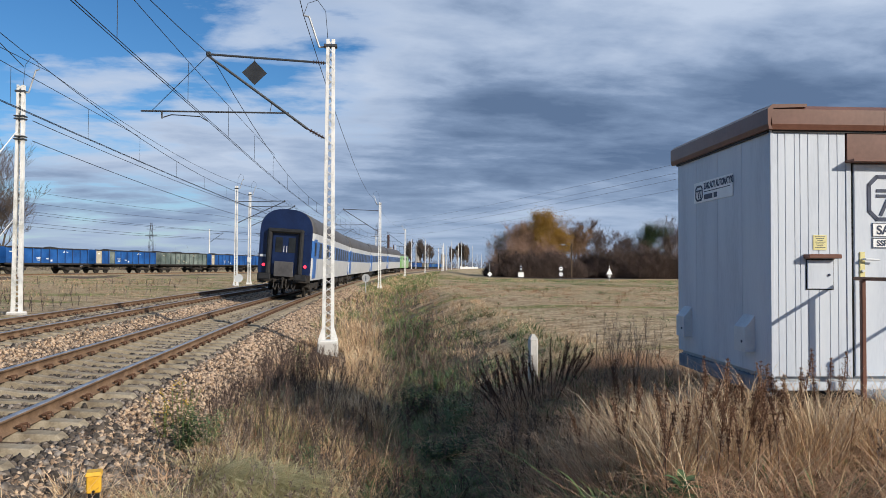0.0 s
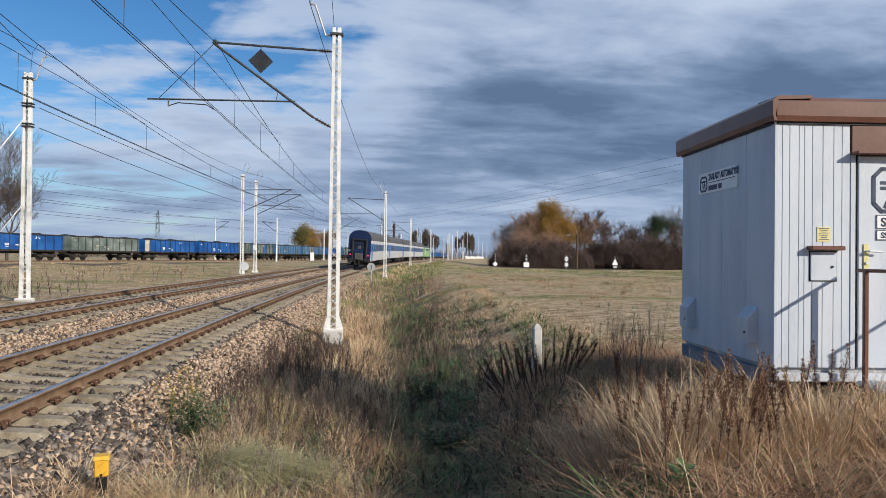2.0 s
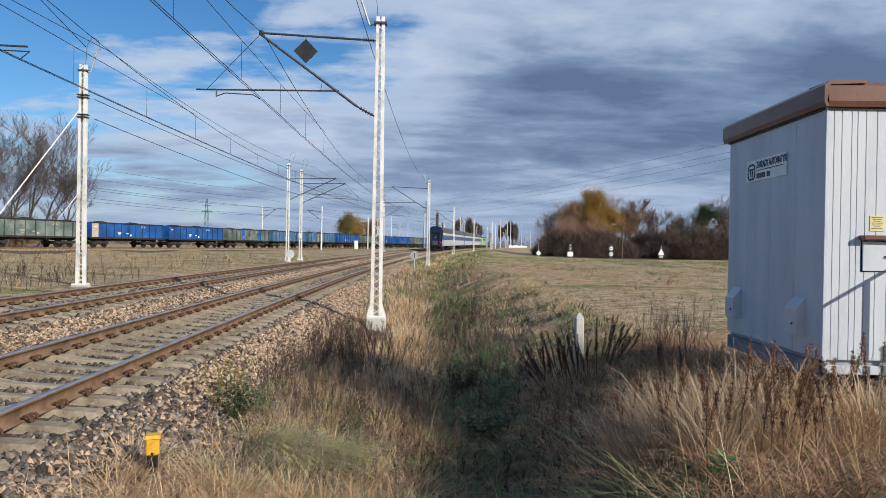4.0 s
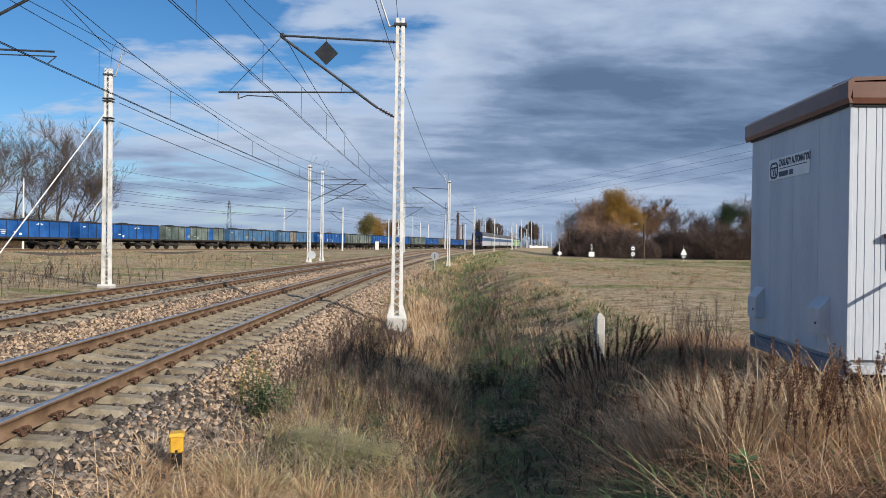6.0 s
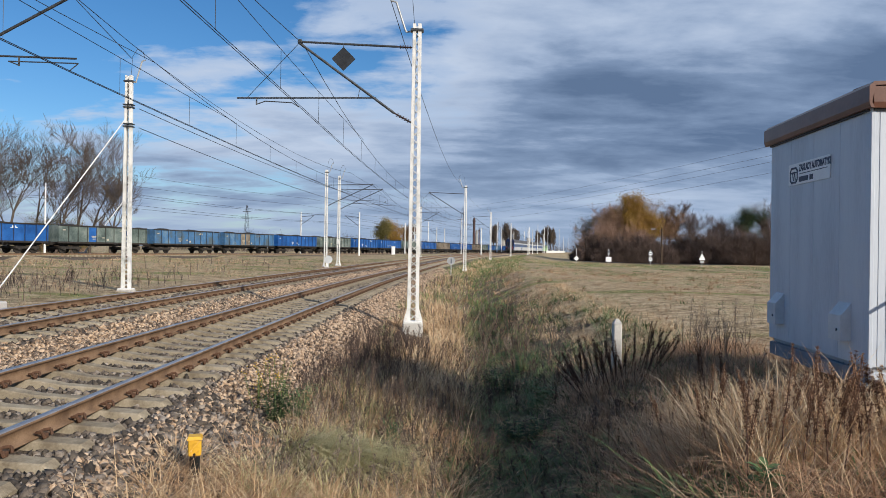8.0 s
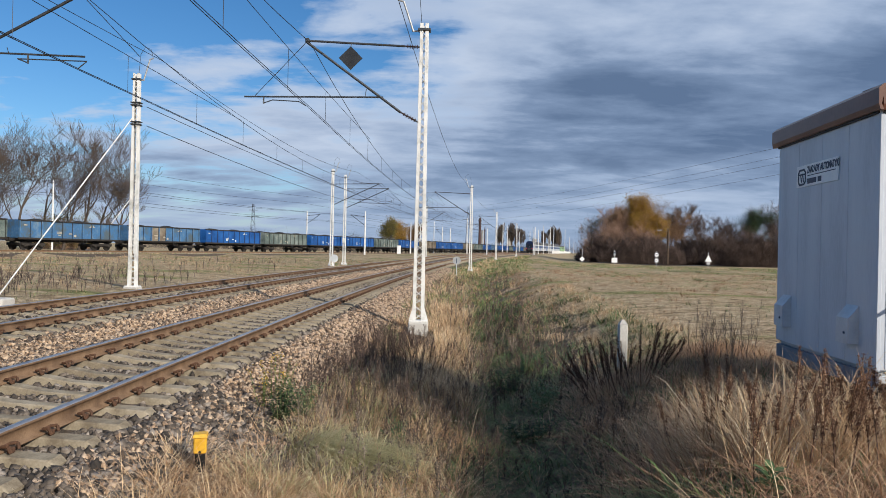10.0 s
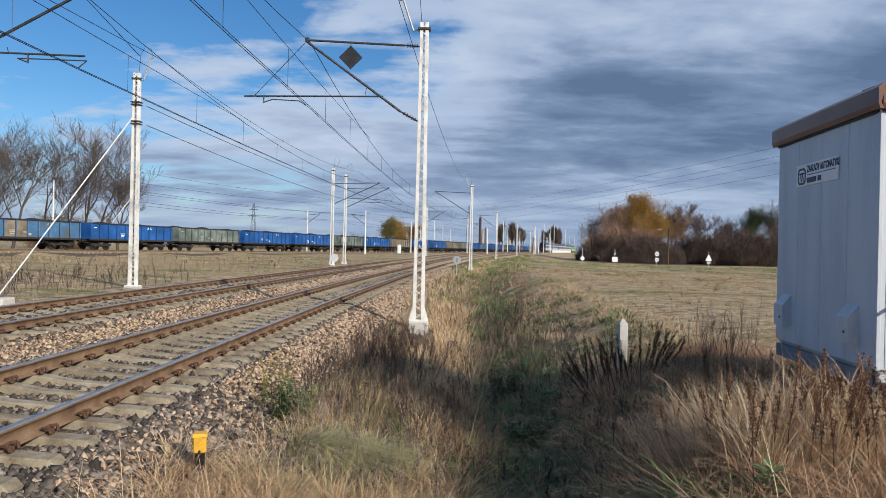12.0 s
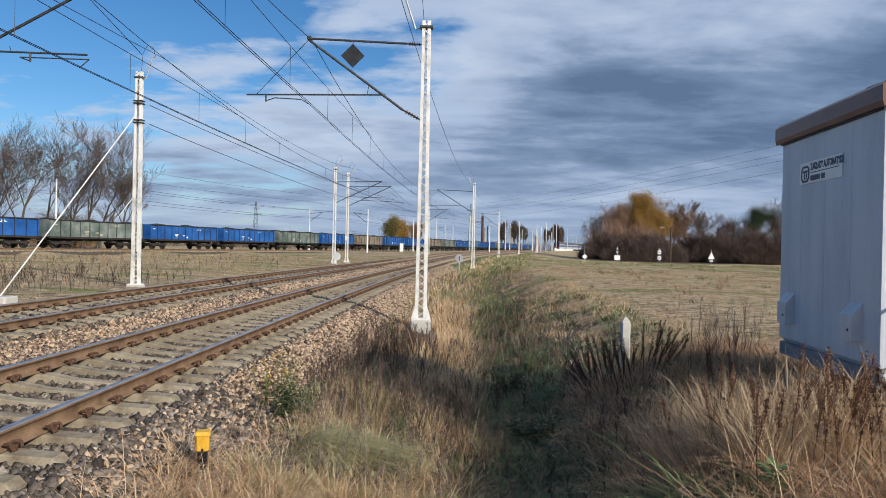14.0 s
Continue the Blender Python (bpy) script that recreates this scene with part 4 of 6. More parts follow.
    writing("ZAKŁADY AUTOMATYKI", 0.083, M["ink"], plate, Matrix.Translation((-0.0255, 1.465, 2.035)) @ flip @ Matrix.Diagonal((0.80, 1.2, 1, 1)), bold=0.0035)
    bm = bm_new()
    box(bm, (-0.026, 1.13, 2.005), (0.003, 0.66, 0.008))
    for k, (yy, w) in enumerate(((1.35, 0.22), (1.16, 0.08))):
        box(bm, (-0.026, yy, 1.945), (0.003, w, 0.055))
    part("print_bar", bm, M["ink"], plate)
    bm = bm_new()
    for (a, b), (c, d) in zip(ring, ring[1:] + ring[:1]):
        p0, p1 = Vector((-0.026, 1.60 - a * 0.09, 2.0 + b * 0.08)), Vector((-0.026, 1.60 - c * 0.09, 2.0 + d * 0.08))
        dv = p1 - p0
        box(bm, (p0 + p1) / 2, (0.003, dv.length + 0.01, 0.022), 0, Matrix.Rotation(math.atan2(dv.z, dv.y), 3, "X"))
    for k in (-0.03, 0.02):
        box(bm, (-0.026, 1.60 + k, 1.99), (0.003, 0.02, 0.10), 0, Matrix.Rotation(radians(-15), 3, "X"))
    box(bm, (-0.026, 1.60, 2.03), (0.003, 0.14, 0.018))
    part("emblem", bm, M["ink"], plate)
    # two ventilator covers, sloping at the top
    for yc in (0.42, 1.96):
        bm = outline([(0, 0.31), (0, 0.67), (-0.07, 0.58), (-0.10, 0.55), (-0.10, 0.31)], 0.24, "y")
        bmesh.ops.translate(bm, vec=(-0.014, yc - 0.12, 0.0), verts=bm.verts)
        v = part("vent_cover", bm, M["vent"], root, "grey sloping ventilator cover")
        part("vent_bolt", one_tube((-0.114, yc - 0.05, 0.41), (-0.122, yc - 0.05, 0.41), 0.013), M["ink"], v)
    # base frame, skirt and feet
    part("base_frame", one_box((W / 2, 0.0, 0.03), (W, 0.05, 0.08), 0.005), M["hutwhite"], root)
    part("base_frame", one_box((0.005, D / 2, 0.0), (0.05, D - 0.06, 0.15), 0.005), M["skirt"], root)
    bm = bm_new()
    for i in range(24):
        tube(bm, (-0.016, 0.05 + i * 0.095, 0.09), (-0.021, 0.05 + i * 0.095, 0.09), 0.006, n=6)
    part("rivet_row", bm, M["ink"], root)
    # dark feet and a near-black board put the shade below the floor into colour
    for fx in (0.45, W - 0.45):
        for fy in (0.45, D - 0.45):
            part("foot", one_box((fx, fy, -0.3), (0.22, 0.22, 0.42), 0.01), M["under"], root)
    part("floor_shadow_board", one_box((W / 2, D / 2, -0.06), (W - 0.12, D - 0.12, 0.06)), M["dark"], root)
    # roof edge in bent sheet, front pieces and sides
    def fascia(length, at, rz):
        pts = [(-0.06, -0.03), (-0.075, 0.02), (-0.075, 0.16), (-0.03, 0.20), (0.3, 0.21), (0.3, 0.18), (-0.02, 0.165), (-0.05, 0.02), (-0.03, -0.03)]
        bm = outline(pts, length, "y")
        o = part("roof_edge", bm, M["brown"], root, "brown bent sheet roof edge")
        o.matrix_basis = Matrix.Translation(at) @ Matrix.Rotation(rz, 4, "Z")
        return o

    fascia(D + 0.18, (-0.0, -0.09, H), 0)
    for k in range(2):
        fascia(1.08, (-0.03 + (k + 1) * 1.083, -0.0, H), radians(90))
    part("roof", one_box((W / 2, D / 2, H + 0.17), (W - 0.1, D - 0.1, 0.06)), M["brown"], root)
    bm = bm_new()
    box(bm, (W / 2, -0.028, H - 0.035), (W, 0.02, 0.03))
    box(bm, (-0.028, D / 2, H - 0.035), (0.02, D, 0.03))
    part("drip_strip", bm, M["rubber"], root)
    # steps and rail
    part("step_grating", one_box((1.35, -0.40, -0.02), (1.2, 0.72, 0.03), 0.005), M["vent"], root, "grey steel grating platform")
    bm = bm_new()
    for i in range(22):
        box(bm, (0.78 + i * 0.054, -0.40, 0.0), (0.012, 0.7, 0.02))
    part("grating", bm, M["vent"], root)
    for xr in (0.70, 1.86):
        rail = part("handrail", one_tube((xr, -0.155, 1.04), (xr, -1.25, 1.04), 0.017), M["brown"], root, "dark brown handrail beside the door")
        for yr in (-0.30, -1.2):
            part("handrail_post", one_box((xr - 0.02, yr, 0.43), (0.04, 0.04, 1.2), 0.005), M["brown"], rail, "brown painted steel post")
            part("post_foot", one_box((xr - 0.02, yr, -0.28), (0.032, 0.032, 0.3), 0.004), M["vent"], rail)
    return root


hut()


# ---- passenger train ----
def coach_section(w, h0, h1, shoulder):
    """Half outline of the body shell: straight side, tumblehome and arched roof."""
    pts = [(w * 0.97, h0), (w, h0 + 0.5), (w, shoulder)]
    for i in range(1, 8):
        a = math.pi / 2 * i / 7
        pts.append((w * math.cos(a) ** 0.75 if i < 7 else 0.0, shoulder + (h1 - shoulder) * math.sin(a) ** 0.9))
    return pts


CW, CH0, CH1, CSH = 1.40, 0.95, 4.46, 3.34


def loft(sections, material_of, mats, name, parent, label=""):
    bm = bm_new()
    rows = [[bm.verts.new(p) for p in sec] for sec in sections]
    for a, b in zip(rows[:-1], rows[1:]):
        for i in range(len(a) - 1):
            f = bm.faces.new((a[i], b[i], b[i + 1], a[i + 1]))
            f.material_index = material_of(i, len(a) - 1)
            f.smooth = True
    for r in (rows[0], rows[-1]):
        f = bm.faces.new(r)
        f.material_index = len(mats) - 1
    bmesh.ops.recalc_face_normals(bm, faces=bm.faces)
    ob = part(name, bm, None, parent, label)
    for m in mats:
        ob.data.materials.append(m)
    return ob


def coach_body(root, length, lower, band, top, roof, end):
    half = coach_section(CW, CH0, CH1, CSH)
    half = [(CW * 0.97, CH0), (CW, 1.45), (CW, 1.95), (CW, 2.08), (CW, 2.95), (CW, 3.12)] + half[2:]
    sec = half + [(-x, z) for x, z in reversed(half[:-1])]
    mats = [lower, band, top, roof, end]

    def mat_of(i, n):
        j = min(i, n - 1 - i)
        return 0 if j < 2 else (2 if j == 2 else (1 if j == 3 else (2 if j in (4, 5) else 3)))

    secs = []
    for y, k in ((0, 0.93), (1.4, 1.0), (length - 1.4, 1.0), (length, 0.93)):
        secs.append([(x * k, y, z) for x, z in sec])
    return loft(secs, mat_of, mats, "body", root, "coach body in blue, light blue and pale grey")


def bogie(root, y, wheel_r=0.46, base=2.5):
    b = part("bogie", one_box((0, y, 0.62), (2.0, base + 1.0, 0.22), 0.03), M["under"], root)
    for sx in (-1, 1):
        bm = one_box((sx * 1.02, y, 0.60), (0.12, base + 0.9, 0.30), 0.03)
        for dy in (-base / 2, base / 2):
            box(bm, (sx * 1.05, y + dy, 0.50), (0.16, 0.34, 0.34), 0.04)
            tube(bm, (sx * 1.05, y + dy + 0.3, 0.45), (sx * 1.05, y + dy + 0.3, 0.75), 0.09, n=8)
        part("side_frame", bm, M["under"], b)
    for dy in (-base / 2, base / 2):
        bm = bm_new()
        for sx in (-1, 1):
            tube(bm, (sx * 0.685, y + dy, wheel_r), (sx * 0.82, y + dy, wheel_r), wheel_r, n=20)
        tube(bm, (-0.8, y + dy, wheel_r), (0.8, y + dy, wheel_r), 0.08, n=8)
        part("wheelset", bm, M["under"], b)
    return b


def coach(name, label):
    L = 26.1
    root = thing(name, Matrix(), label, "railway coach", "coaches of the passenger train")
    coach_body(root, L, M["cgrey"], M["cmid"], M["cgrey"], M["croof"], M["cblue"])
    # blue window band with windows on each side
    for sx in (-1, 1):
        part("window_band", one_box((sx * 1.402, L / 2, 2.52), (0.012, L - 4.4, 0.86)), M["cmid"], root, "light blue band")
        for i in range(11):
            y = 3.1 + i * 2.0
            w = part("window", one_box((sx * 1.406, y, 2.52), (0.016, 1.2, 0.80), 0.01), M["cwin"], root)
        for y in (0.95, L - 0.95):
            d = part("door", one_box((sx * 1.375, y, 2.05), (0.03, 0.82, 2.0), 0.01, Matrix.Rotation(-sx * (0.06 if y < 3 else -0.06), 3, "Z")), M["cmid"], root, "blue entrance door")
            part("door_glass", one_box((sx * 1.394, y, 2.55), (0.02, 0.5, 0.7), 0.01), M["cwin"], d)
            st = one_box((sx * 1.25, y, 0.72), (0.3, 0.8, 0.05))
            box(st, (sx * 1.25, y, 0.42), (0.3, 0.8, 0.05))
            part("entry_step", st, M["under"], root)
    for y in (3.6, L - 3.6):
        bogie(root, y)
    bm = bm_new()
    rng = random.Random(4)
    y = 6.2
    while y < L - 6.5:
        w = rng.uniform(0.9, 2.4)
        box(bm, (rng.choice((-0.5, 0.5, 0)), y + w / 2, 0.72), (rng.uniform(1.2, 2.3), w * 0.86, rng.uniform(0.35, 0.55)), 0.03)
        y += w
    part("equipment_case", bm, M["under"], root)
    for y, s in ((-0.02, -1), (L + 0.02, 1)):
        e = part("end_wall", one_box((0, y - s * 0.05, 2.1), (2.5, 0.1, 2.3), 0.02), M["cblue"], root, "dark navy end wall")
        bm = bm_new()
        for sx in (-1, 1):
            box(bm, (sx * 0.78, y + s * 0.14, 2.2), (0.24, 0.30, 2.3), 0.08)
        box(bm, (0, y + s * 0.14, 3.35), (1.8, 0.30, 0.24), 0.08)
        part("gangway_bellows", bm, M["rubber"], e, "black rubber gangway frame")
        dr = part("gangway_door", one_box((0, y + s * 0.02, 2.2), (1.25, 0.04, 2.1)), M["cblue"], e)
        for sx in (-1, 1):
            part("door_glass", one_box((sx * 0.32, y + s * 0.045, 2.65), (0.36, 0.02, 0.75), 0.01), M["cwin"], dr)
            part("pull_handle", one_box((sx * 0.07, y + s * 0.06, 2.45), (0.035, 0.03, 0.32)), M["cgrey"], dr)
        part("foot_plate", one_box((0, y + s * 0.20, 1.45), (0.95, 0.06, 0.75), 0.02), M["croof"], e, "scuffed grey fold-down plate")
        for sx in (-1, 1):
            bm = one_tube((sx * 0.875, y, 1.06), (sx * 0.875, y + s * 0.42, 1.06), 0.11, n=10)
            box(bm, (sx * 0.875, y + s * 0.46, 1.06), (0.62, 0.07, 0.34), 0.05)
            part("buffer", bm, M["rubber"], e)
        bm = bm_new()
        for sx in (-0.45, -0.2, 0.15, 0.45):
            pts = [(sx, y + s * 0.1, 0.95), (sx + 0.02, y + s * 0.25, 0.55), (sx + 0.1, y + s * 0.2, 0.42), (sx + 0.16, y + s * 0.12, 0.7)]
            for a, b in zip(pts[:-1], pts[1:]):
                tube(bm, a, b, 0.035, n=6)
        tube(bm, (0, y, 1.02), (0, y + s * 0.35, 0.95), 0.07)
        tube(bm, (0, y + s * 0.35, 0.95), (0.03, y + s * 0.33, 0.5), 0.045)
        part("brake_hose", bm, M["under"], e)
        part("headstock", one_box((0, y - s * 0.1, 1.0), (2.6, 0.25, 0.42), 0.03), M["under"], root)
    return root


def locomotive():
    L = 19.0
    root = thing("locomotive", Matrix(), "light green electric locomotive at the head of the train", "locomotive")
    sec = [(1.45, 0.9), (1.48, 2.2), (1.35, 3.3), (0.9, 3.75), (-0.9, 3.75), (-1.35, 3.3), (-1.48, 2.2), (-1.45, 0.9)]
    secs = [[(x * k, y, z if z < 2.5 else 2.5 + (z - 2.5) * k2) for x, z in sec] for y, k, k2 in ((0.0, 0.9, 0.85), (0.7, 1, 1), (L - 0.7, 1, 1), (L, 0.9, 0.85))]
    loft(secs, lambda i, n: 1 if i in (2, 3, 4) else 0, [M["green"], M["croof"], M["green"]], "body", root)
    for sx in (-1, 1):
        for y in (1.6, L - 1.6):
            part("cab_window", one_box((sx * 1.43, y, 2.75), (0.05, 0.9, 0.6), 0.01), M["cwin"], root)
        part("grille", one_box((sx * 1.44, L / 2, 2.75), (0.06, 8, 0.5), 0.01), M["croof"], root)
    part("windscreen", one_box((0, -0.02, 2.75), (2.0, 0.06, 0.7), 0.02), M["cwin"], root)
    part("pale_panel", one_box((1.475, 4.2, 1.9), (0.03, 1.6, 1.3)), M["cgrey"], root)
    for y in (4.0, L - 4.0):
        bogie(root, y, 0.62, 3.0)
    bm = bm_new()
    box(bm, (0, 5, 3.85), (1.4, 4, 0.2))
    for sx in (-0.5, 0.5):
        tube(bm, (sx, 14.0, 3.8), (sx, 15.6, 4.6), 0.03)
        tube(bm, (sx, 15.6, 4.6), (sx, 14.0, 5.42), 0.03)
    tube(bm, (-0.9, 14.0, 5.45), (0.9, 14.0, 5.45), 0.03)
    part("pantograph", bm, M["under"], root)
    return root


LAST = coach("last_coach", "blue and white railway coach with lit red tail lights")
for sx in (-1, 1):
    bm = one_tube((sx * 1.02, -0.02, 1.62), (sx * 1.02, -0.08, 1.62), 0.075, n=12)
    part("tail_light", bm, M["tail"], LAST, "glowing red tail light")
part("destination_plate", one_box((-1.08, -0.05, 2.08), (0.3, 0.02, 0.12)), M["cgrey"], LAST)
COACHES = [LAST]
MIDDLE = coach("railway_coach", "blue and white railway coach in the middle of the train")
COACHES += [MIDDLE, copy_thing(MIDDLE, Matrix()), copy_thing(MIDDLE, Matrix())]
LOCO = locomotive()


# ---- coal train ----
def wagon(colour, patch, label):
    L = 12.75
    root = thing("coal_wagon", Matrix(), label, "coal wagon", "wagons of the coal train")
    body = bm_new()
    for sx in (-1, 1):
        box(body, (sx * 1.38, L / 2, 2.14), (0.05, L, 1.76))
    for y in (0.03, L - 0.03):
        box(body, (0, y, 2.14), (2.72, 0.05, 1.76))
    box(body, (0, L / 2, 1.25), (2.74, L, 0.06))
    part("body", body, colour, root)
    n = 10
    for sx in (-1, 1):
        for i in range(n + 1):
            y = 0.06 + (L - 0.12) * i / n
            part("rib", one_box((sx * 1.47, y, 2.09), (0.15, 0.10, 1.67), 0.015), colour, root)
            # near-black strips draw the shade along both sides of the rib
            for e in (-0.07, 0.07):
                if 0 < y + e < L:
                    part("rib_shade_strip", one_box((sx * 1.42, y + e, 2.09), (0.04, 0.035, 1.66)), M["under"], root)
        bm = one_box((sx * 1.44, L / 2, 2.98), (0.14, L + 0.06, 0.13), 0.02)
        part("top_rail", bm, M["under"], root)
        part("sill", one_box((sx * 1.42, L / 2, 1.16), (0.13, L + 0.1, 0.20), 0.02), M["under"], root)
        bm = bm_new()
        for y in (0.75, L * 0.48):
            box(bm, (sx * 1.42, y, 2.5 if y < 1 else 1.75), (0.012, 0.5 if y > 1 else 0.35, 0.10))
        for k in range(3):
            box(bm, (sx * 1.42, L * 0.37, 1.9 - k * 0.16), (0.012, 0.7 - 0.15 * k, 0.07))
        box(bm, (sx * 1.42, L * 0.70, 2.68), (0.012, 0.42, 0.13))
        box(bm, (sx * 1.42, L * 0.70, 2.55), (0.012, 0.8, 0.06))
        box(bm, (sx * 1.42, L * 0.52, 1.55), (0.012, 0.4, 0.22))
        part("print_bar", bm, M["sign"] if colour is M["wblue"] else M["wcream"], root)
    if patch:
        for k, mat in patch:
            y0, y1 = 0.06 + (L - 0.12) * k / n, 0.06 + (L - 0.12) * (k + 1) / n
            for sx in (-1, 1):
                part("door_panel", one_box((sx * 1.41, (y0 + y1) / 2, 2.07), (0.03, y1 - y0 - 0.13, 1.58)), mat, root)
    # coal, heaped
    rng = np.random.default_rng(len(label))
    ys, xs = np.linspace(0.06, L - 0.06, 26), np.linspace(-1.34, 1.34, 7)
    X, Y = np.meshgrid(xs, ys)
    ph = rng.random() * 6
    Z = 2.87 + (0.36 * (1 - (X / 1.4) ** 2)) * (0.45 + 0.35 * np.sin(Y * 1.15 + ph) + 0.25 * np.sin(Y * 2.3 + 2 * ph)) + rng.normal(0, 0.03, X.shape)
    idx = np.arange(X.size).reshape(X.shape)
    q = np.stack([idx[:-1, :-1], idx[:-1, 1:], idx[1:, 1:], idx[1:, :-1]], -1).reshape(-1, 4)
    link("coal_load", raw_mesh("coal_load", np.stack([X, Y, Z], -1).reshape(-1, 3), q), M["coal"], root, "heaped black coal")
    part("underframe", one_box((0, L / 2, 1.0), (0.7, L, 0.35)), M["under"], root)
    for y in (2.0, L - 2.0):
        bogie(root, y, 0.46, 1.8)
    for y, s in ((0, -1), (L, 1)):
        for sx in (-1, 1):
            bm = one_tube((sx * 0.875, y, 1.06), (sx * 0.875, y + s * 0.58, 1.06), 0.09, n=8)
            tube(bm, (sx * 0.875, y + s * 0.56, 1.06), (sx * 0.875, y + s * 0.64, 1.06), 0.22, n=10)
            part("buffer", bm, M["under"], root)
    for sx in (-1, 1):
        bm = bm_new()
        for k in range(10):
            a0, a1 = k / 10 * 6.283, (k + 1) / 10 * 6.283
            tube(bm, (sx * 1.5, L * 0.62 + 0.24 * math.cos(a0), 0.95 + 0.24 * math.sin(a0)), (sx * 1.5, L * 0.62 + 0.24 * math.cos(a1), 0.95 + 0.24 * math.sin(a1)), 0.025, n=4)
        part("brake_wheel", bm, M["steel"], root)
        bm = one_box((sx * 1.45, L * 0.35, 0.72), (0.1, 0.6, 0.04))
        for d in (-0.28, 0.28):
            box(bm, (sx * 1.45, L * 0.35 + d, 0.88), (0.05, 0.05, 0.36))
        part("step", bm, M["under"], root)
    return root


KINDS = {
    "b": (M["wblue"], None, "blue open coal wagon heaped with coal"),
    "p": (M["wblue"], [(2, M["wgrey"]), (0, M["wcream"])], "blue open coal wagon with grey replacement doors"),
    "c": (M["wblue"], [(0, M["wcream"])], "blue open coal wagon with a cream end panel"),
    "g": (M["wgrey"], None, "weathered green-grey open coal wagon heaped with coal"),
    "f": (M["wgrey"], [(3, M["wblue"]), (7, M["wblue"])], "green-grey open coal wagon with blue doors"),
    "s": (M["wsteel"], None, "faded blue and grey patched open coal wagon"),
    "h": (M["wsteel"], [(3, M["wbrown"]), (4, M["wbrown"])], "patchy blue and brown open coal wagon"),
    "n": (M["wbrown"], None, "rusty brown open coal wagon heaped with coal"),
}
ORDER = "bbb" + "bpgcbfshbgbbgbnbbngbsbbgbsbnbbgb"
WAGONS, made = [], {}
for i, k in enumerate(ORDER):
    if k not in made:
        made[k] = wagon(*KINDS[k])
        WAGONS.append(made[k])
    else:
        WAGONS.append(copy_thing(made[k], Matrix()))


# ---- trackside things ----
def yellow_marker():
    x, y = -2.165, 6.45
    z = gz(x, y)
    root = thing("cable_marker", Matrix.Translation((x, y, z)) @ Matrix.Rotation(0.25, 4, "Z"), "yellow cable marker block on a dark stake in the ballast", "marker post")
    part("stake", one_box((0, 0, 0.06), (0.085, 0.085, 0.40), 0.01), M["dark"], root)
    part("block", one_box((0, 0, 0.29), (0.112, 0.112, 0.145), 0.01), M["yellow"], root)
    bm = bm_new()
    bmesh.ops.create_cone(bm, cap_ends=True, segments=4, radius1=0.093, radius2=0.078, depth=0.03, matrix=Matrix.Translation((0, 0, 0.378)) @ Matrix.Rotation(radians(45), 4, "Z"))
    part("cap", bm, M["yellow"], root)
    part("bolt", one_tube((0, -0.055, 0.235), (0, -0.063, 0.235), 0.012), M["dark"], root)


def boundary_post():
    x, y = 3.06, 12.0
    root = thing("boundary_post", Matrix.Translation((x, y, gz(x, y) - 0.1)), "white concrete boundary post in dry weeds", "post")
    bm = one_box((0, 0, 0.42), (0.15, 0.13, 0.84), 0.02)
    part("shaft", bm, M["concrete"], root)
    bm = bm_new()
    bmesh.ops.create_cone(bm, cap_ends=True, segments=4, radius1=0.095, radius2=0.03, depth=0.07, matrix=Matrix.Translation((0, 0, 0.872)) @ Matrix.Rotation(radians(45), 4, "Z"))
    part("cap", bm, M["concrete"], root)


yellow_marker()
boundary_post()


def disc(x, y, z, r, depth=0.02, n=20):
    return one_tube((x, y - depth / 2, z), (x, y + depth / 2, z), r, n=n)


def round_board(x, y, zc, r, label, face, bar=True):
    z0 = gz(x, y)
    root = thing("signal_board", Matrix.Translation((x, y, z0)), label, "railway sign")
    part("post", one_tube((0, 0.03, -0.3), (0, 0.03, zc - z0 + 0.2), 0.03), M["vent"], root)
    part("disc", disc(0, 0, zc - z0, r), face, root)
    if bar:
        part("bar", one_box((0, -0.02, zc - z0 - 0.02), (0.07, 0.01, r * 1.2)), M["ink"], root)


round_board(1.2, 60.0, 0.66, 0.34, "round grey signal board with a dark bar on a post", M["signback"])
round_board(-9.75, 64.0, 0.55, 0.36, "round grey signal board seen from behind", M["vent"], False)


def cabinet(x, y, w, h, label):
    root = thing("relay_cabinet", Matrix.Translation((x, y, gz(x, y))), label, "cabinet")
    part("body", one_box((0, 0, h / 2), (w, w * 0.6, h), 0.03), M["white"], root)
    part("lid", one_box((0, 0, h + 0.03), (w * 1.1, w * 0.7, 0.08), 0.02), M["concrete"], root)
    part("door_leaf", one_box((0, -w * 0.31, h / 2), (w * 0.85, 0.02, h * 0.85), 0.005), M["sign"], root)


cabinet(-9.1, 148.0, 0.75, 1.75, "white trackside relay cabinet on the grass")


def line_pole(x, y, h, r, label, colour, arm=0.0):
    z = gz(x, y)
    root = thing("line_pole", Matrix.Translation((x, y, z)), label, "pole", "poles along the railway")
    part("shaft", one_tube((0, 0, -0.3), (0, 0, h), r, r * 0.6), colour, root)
    if arm:
        bm = one_tube((0, 0, h - 1.0), (arm, 0, h - 0.7), 0.05, n=5)
        tube(bm, (0, 0, h - 2.6), (arm, 0, h - 0.7), 0.05, n=5)
        part("bracket", bm, M["steel"], root)
    return root


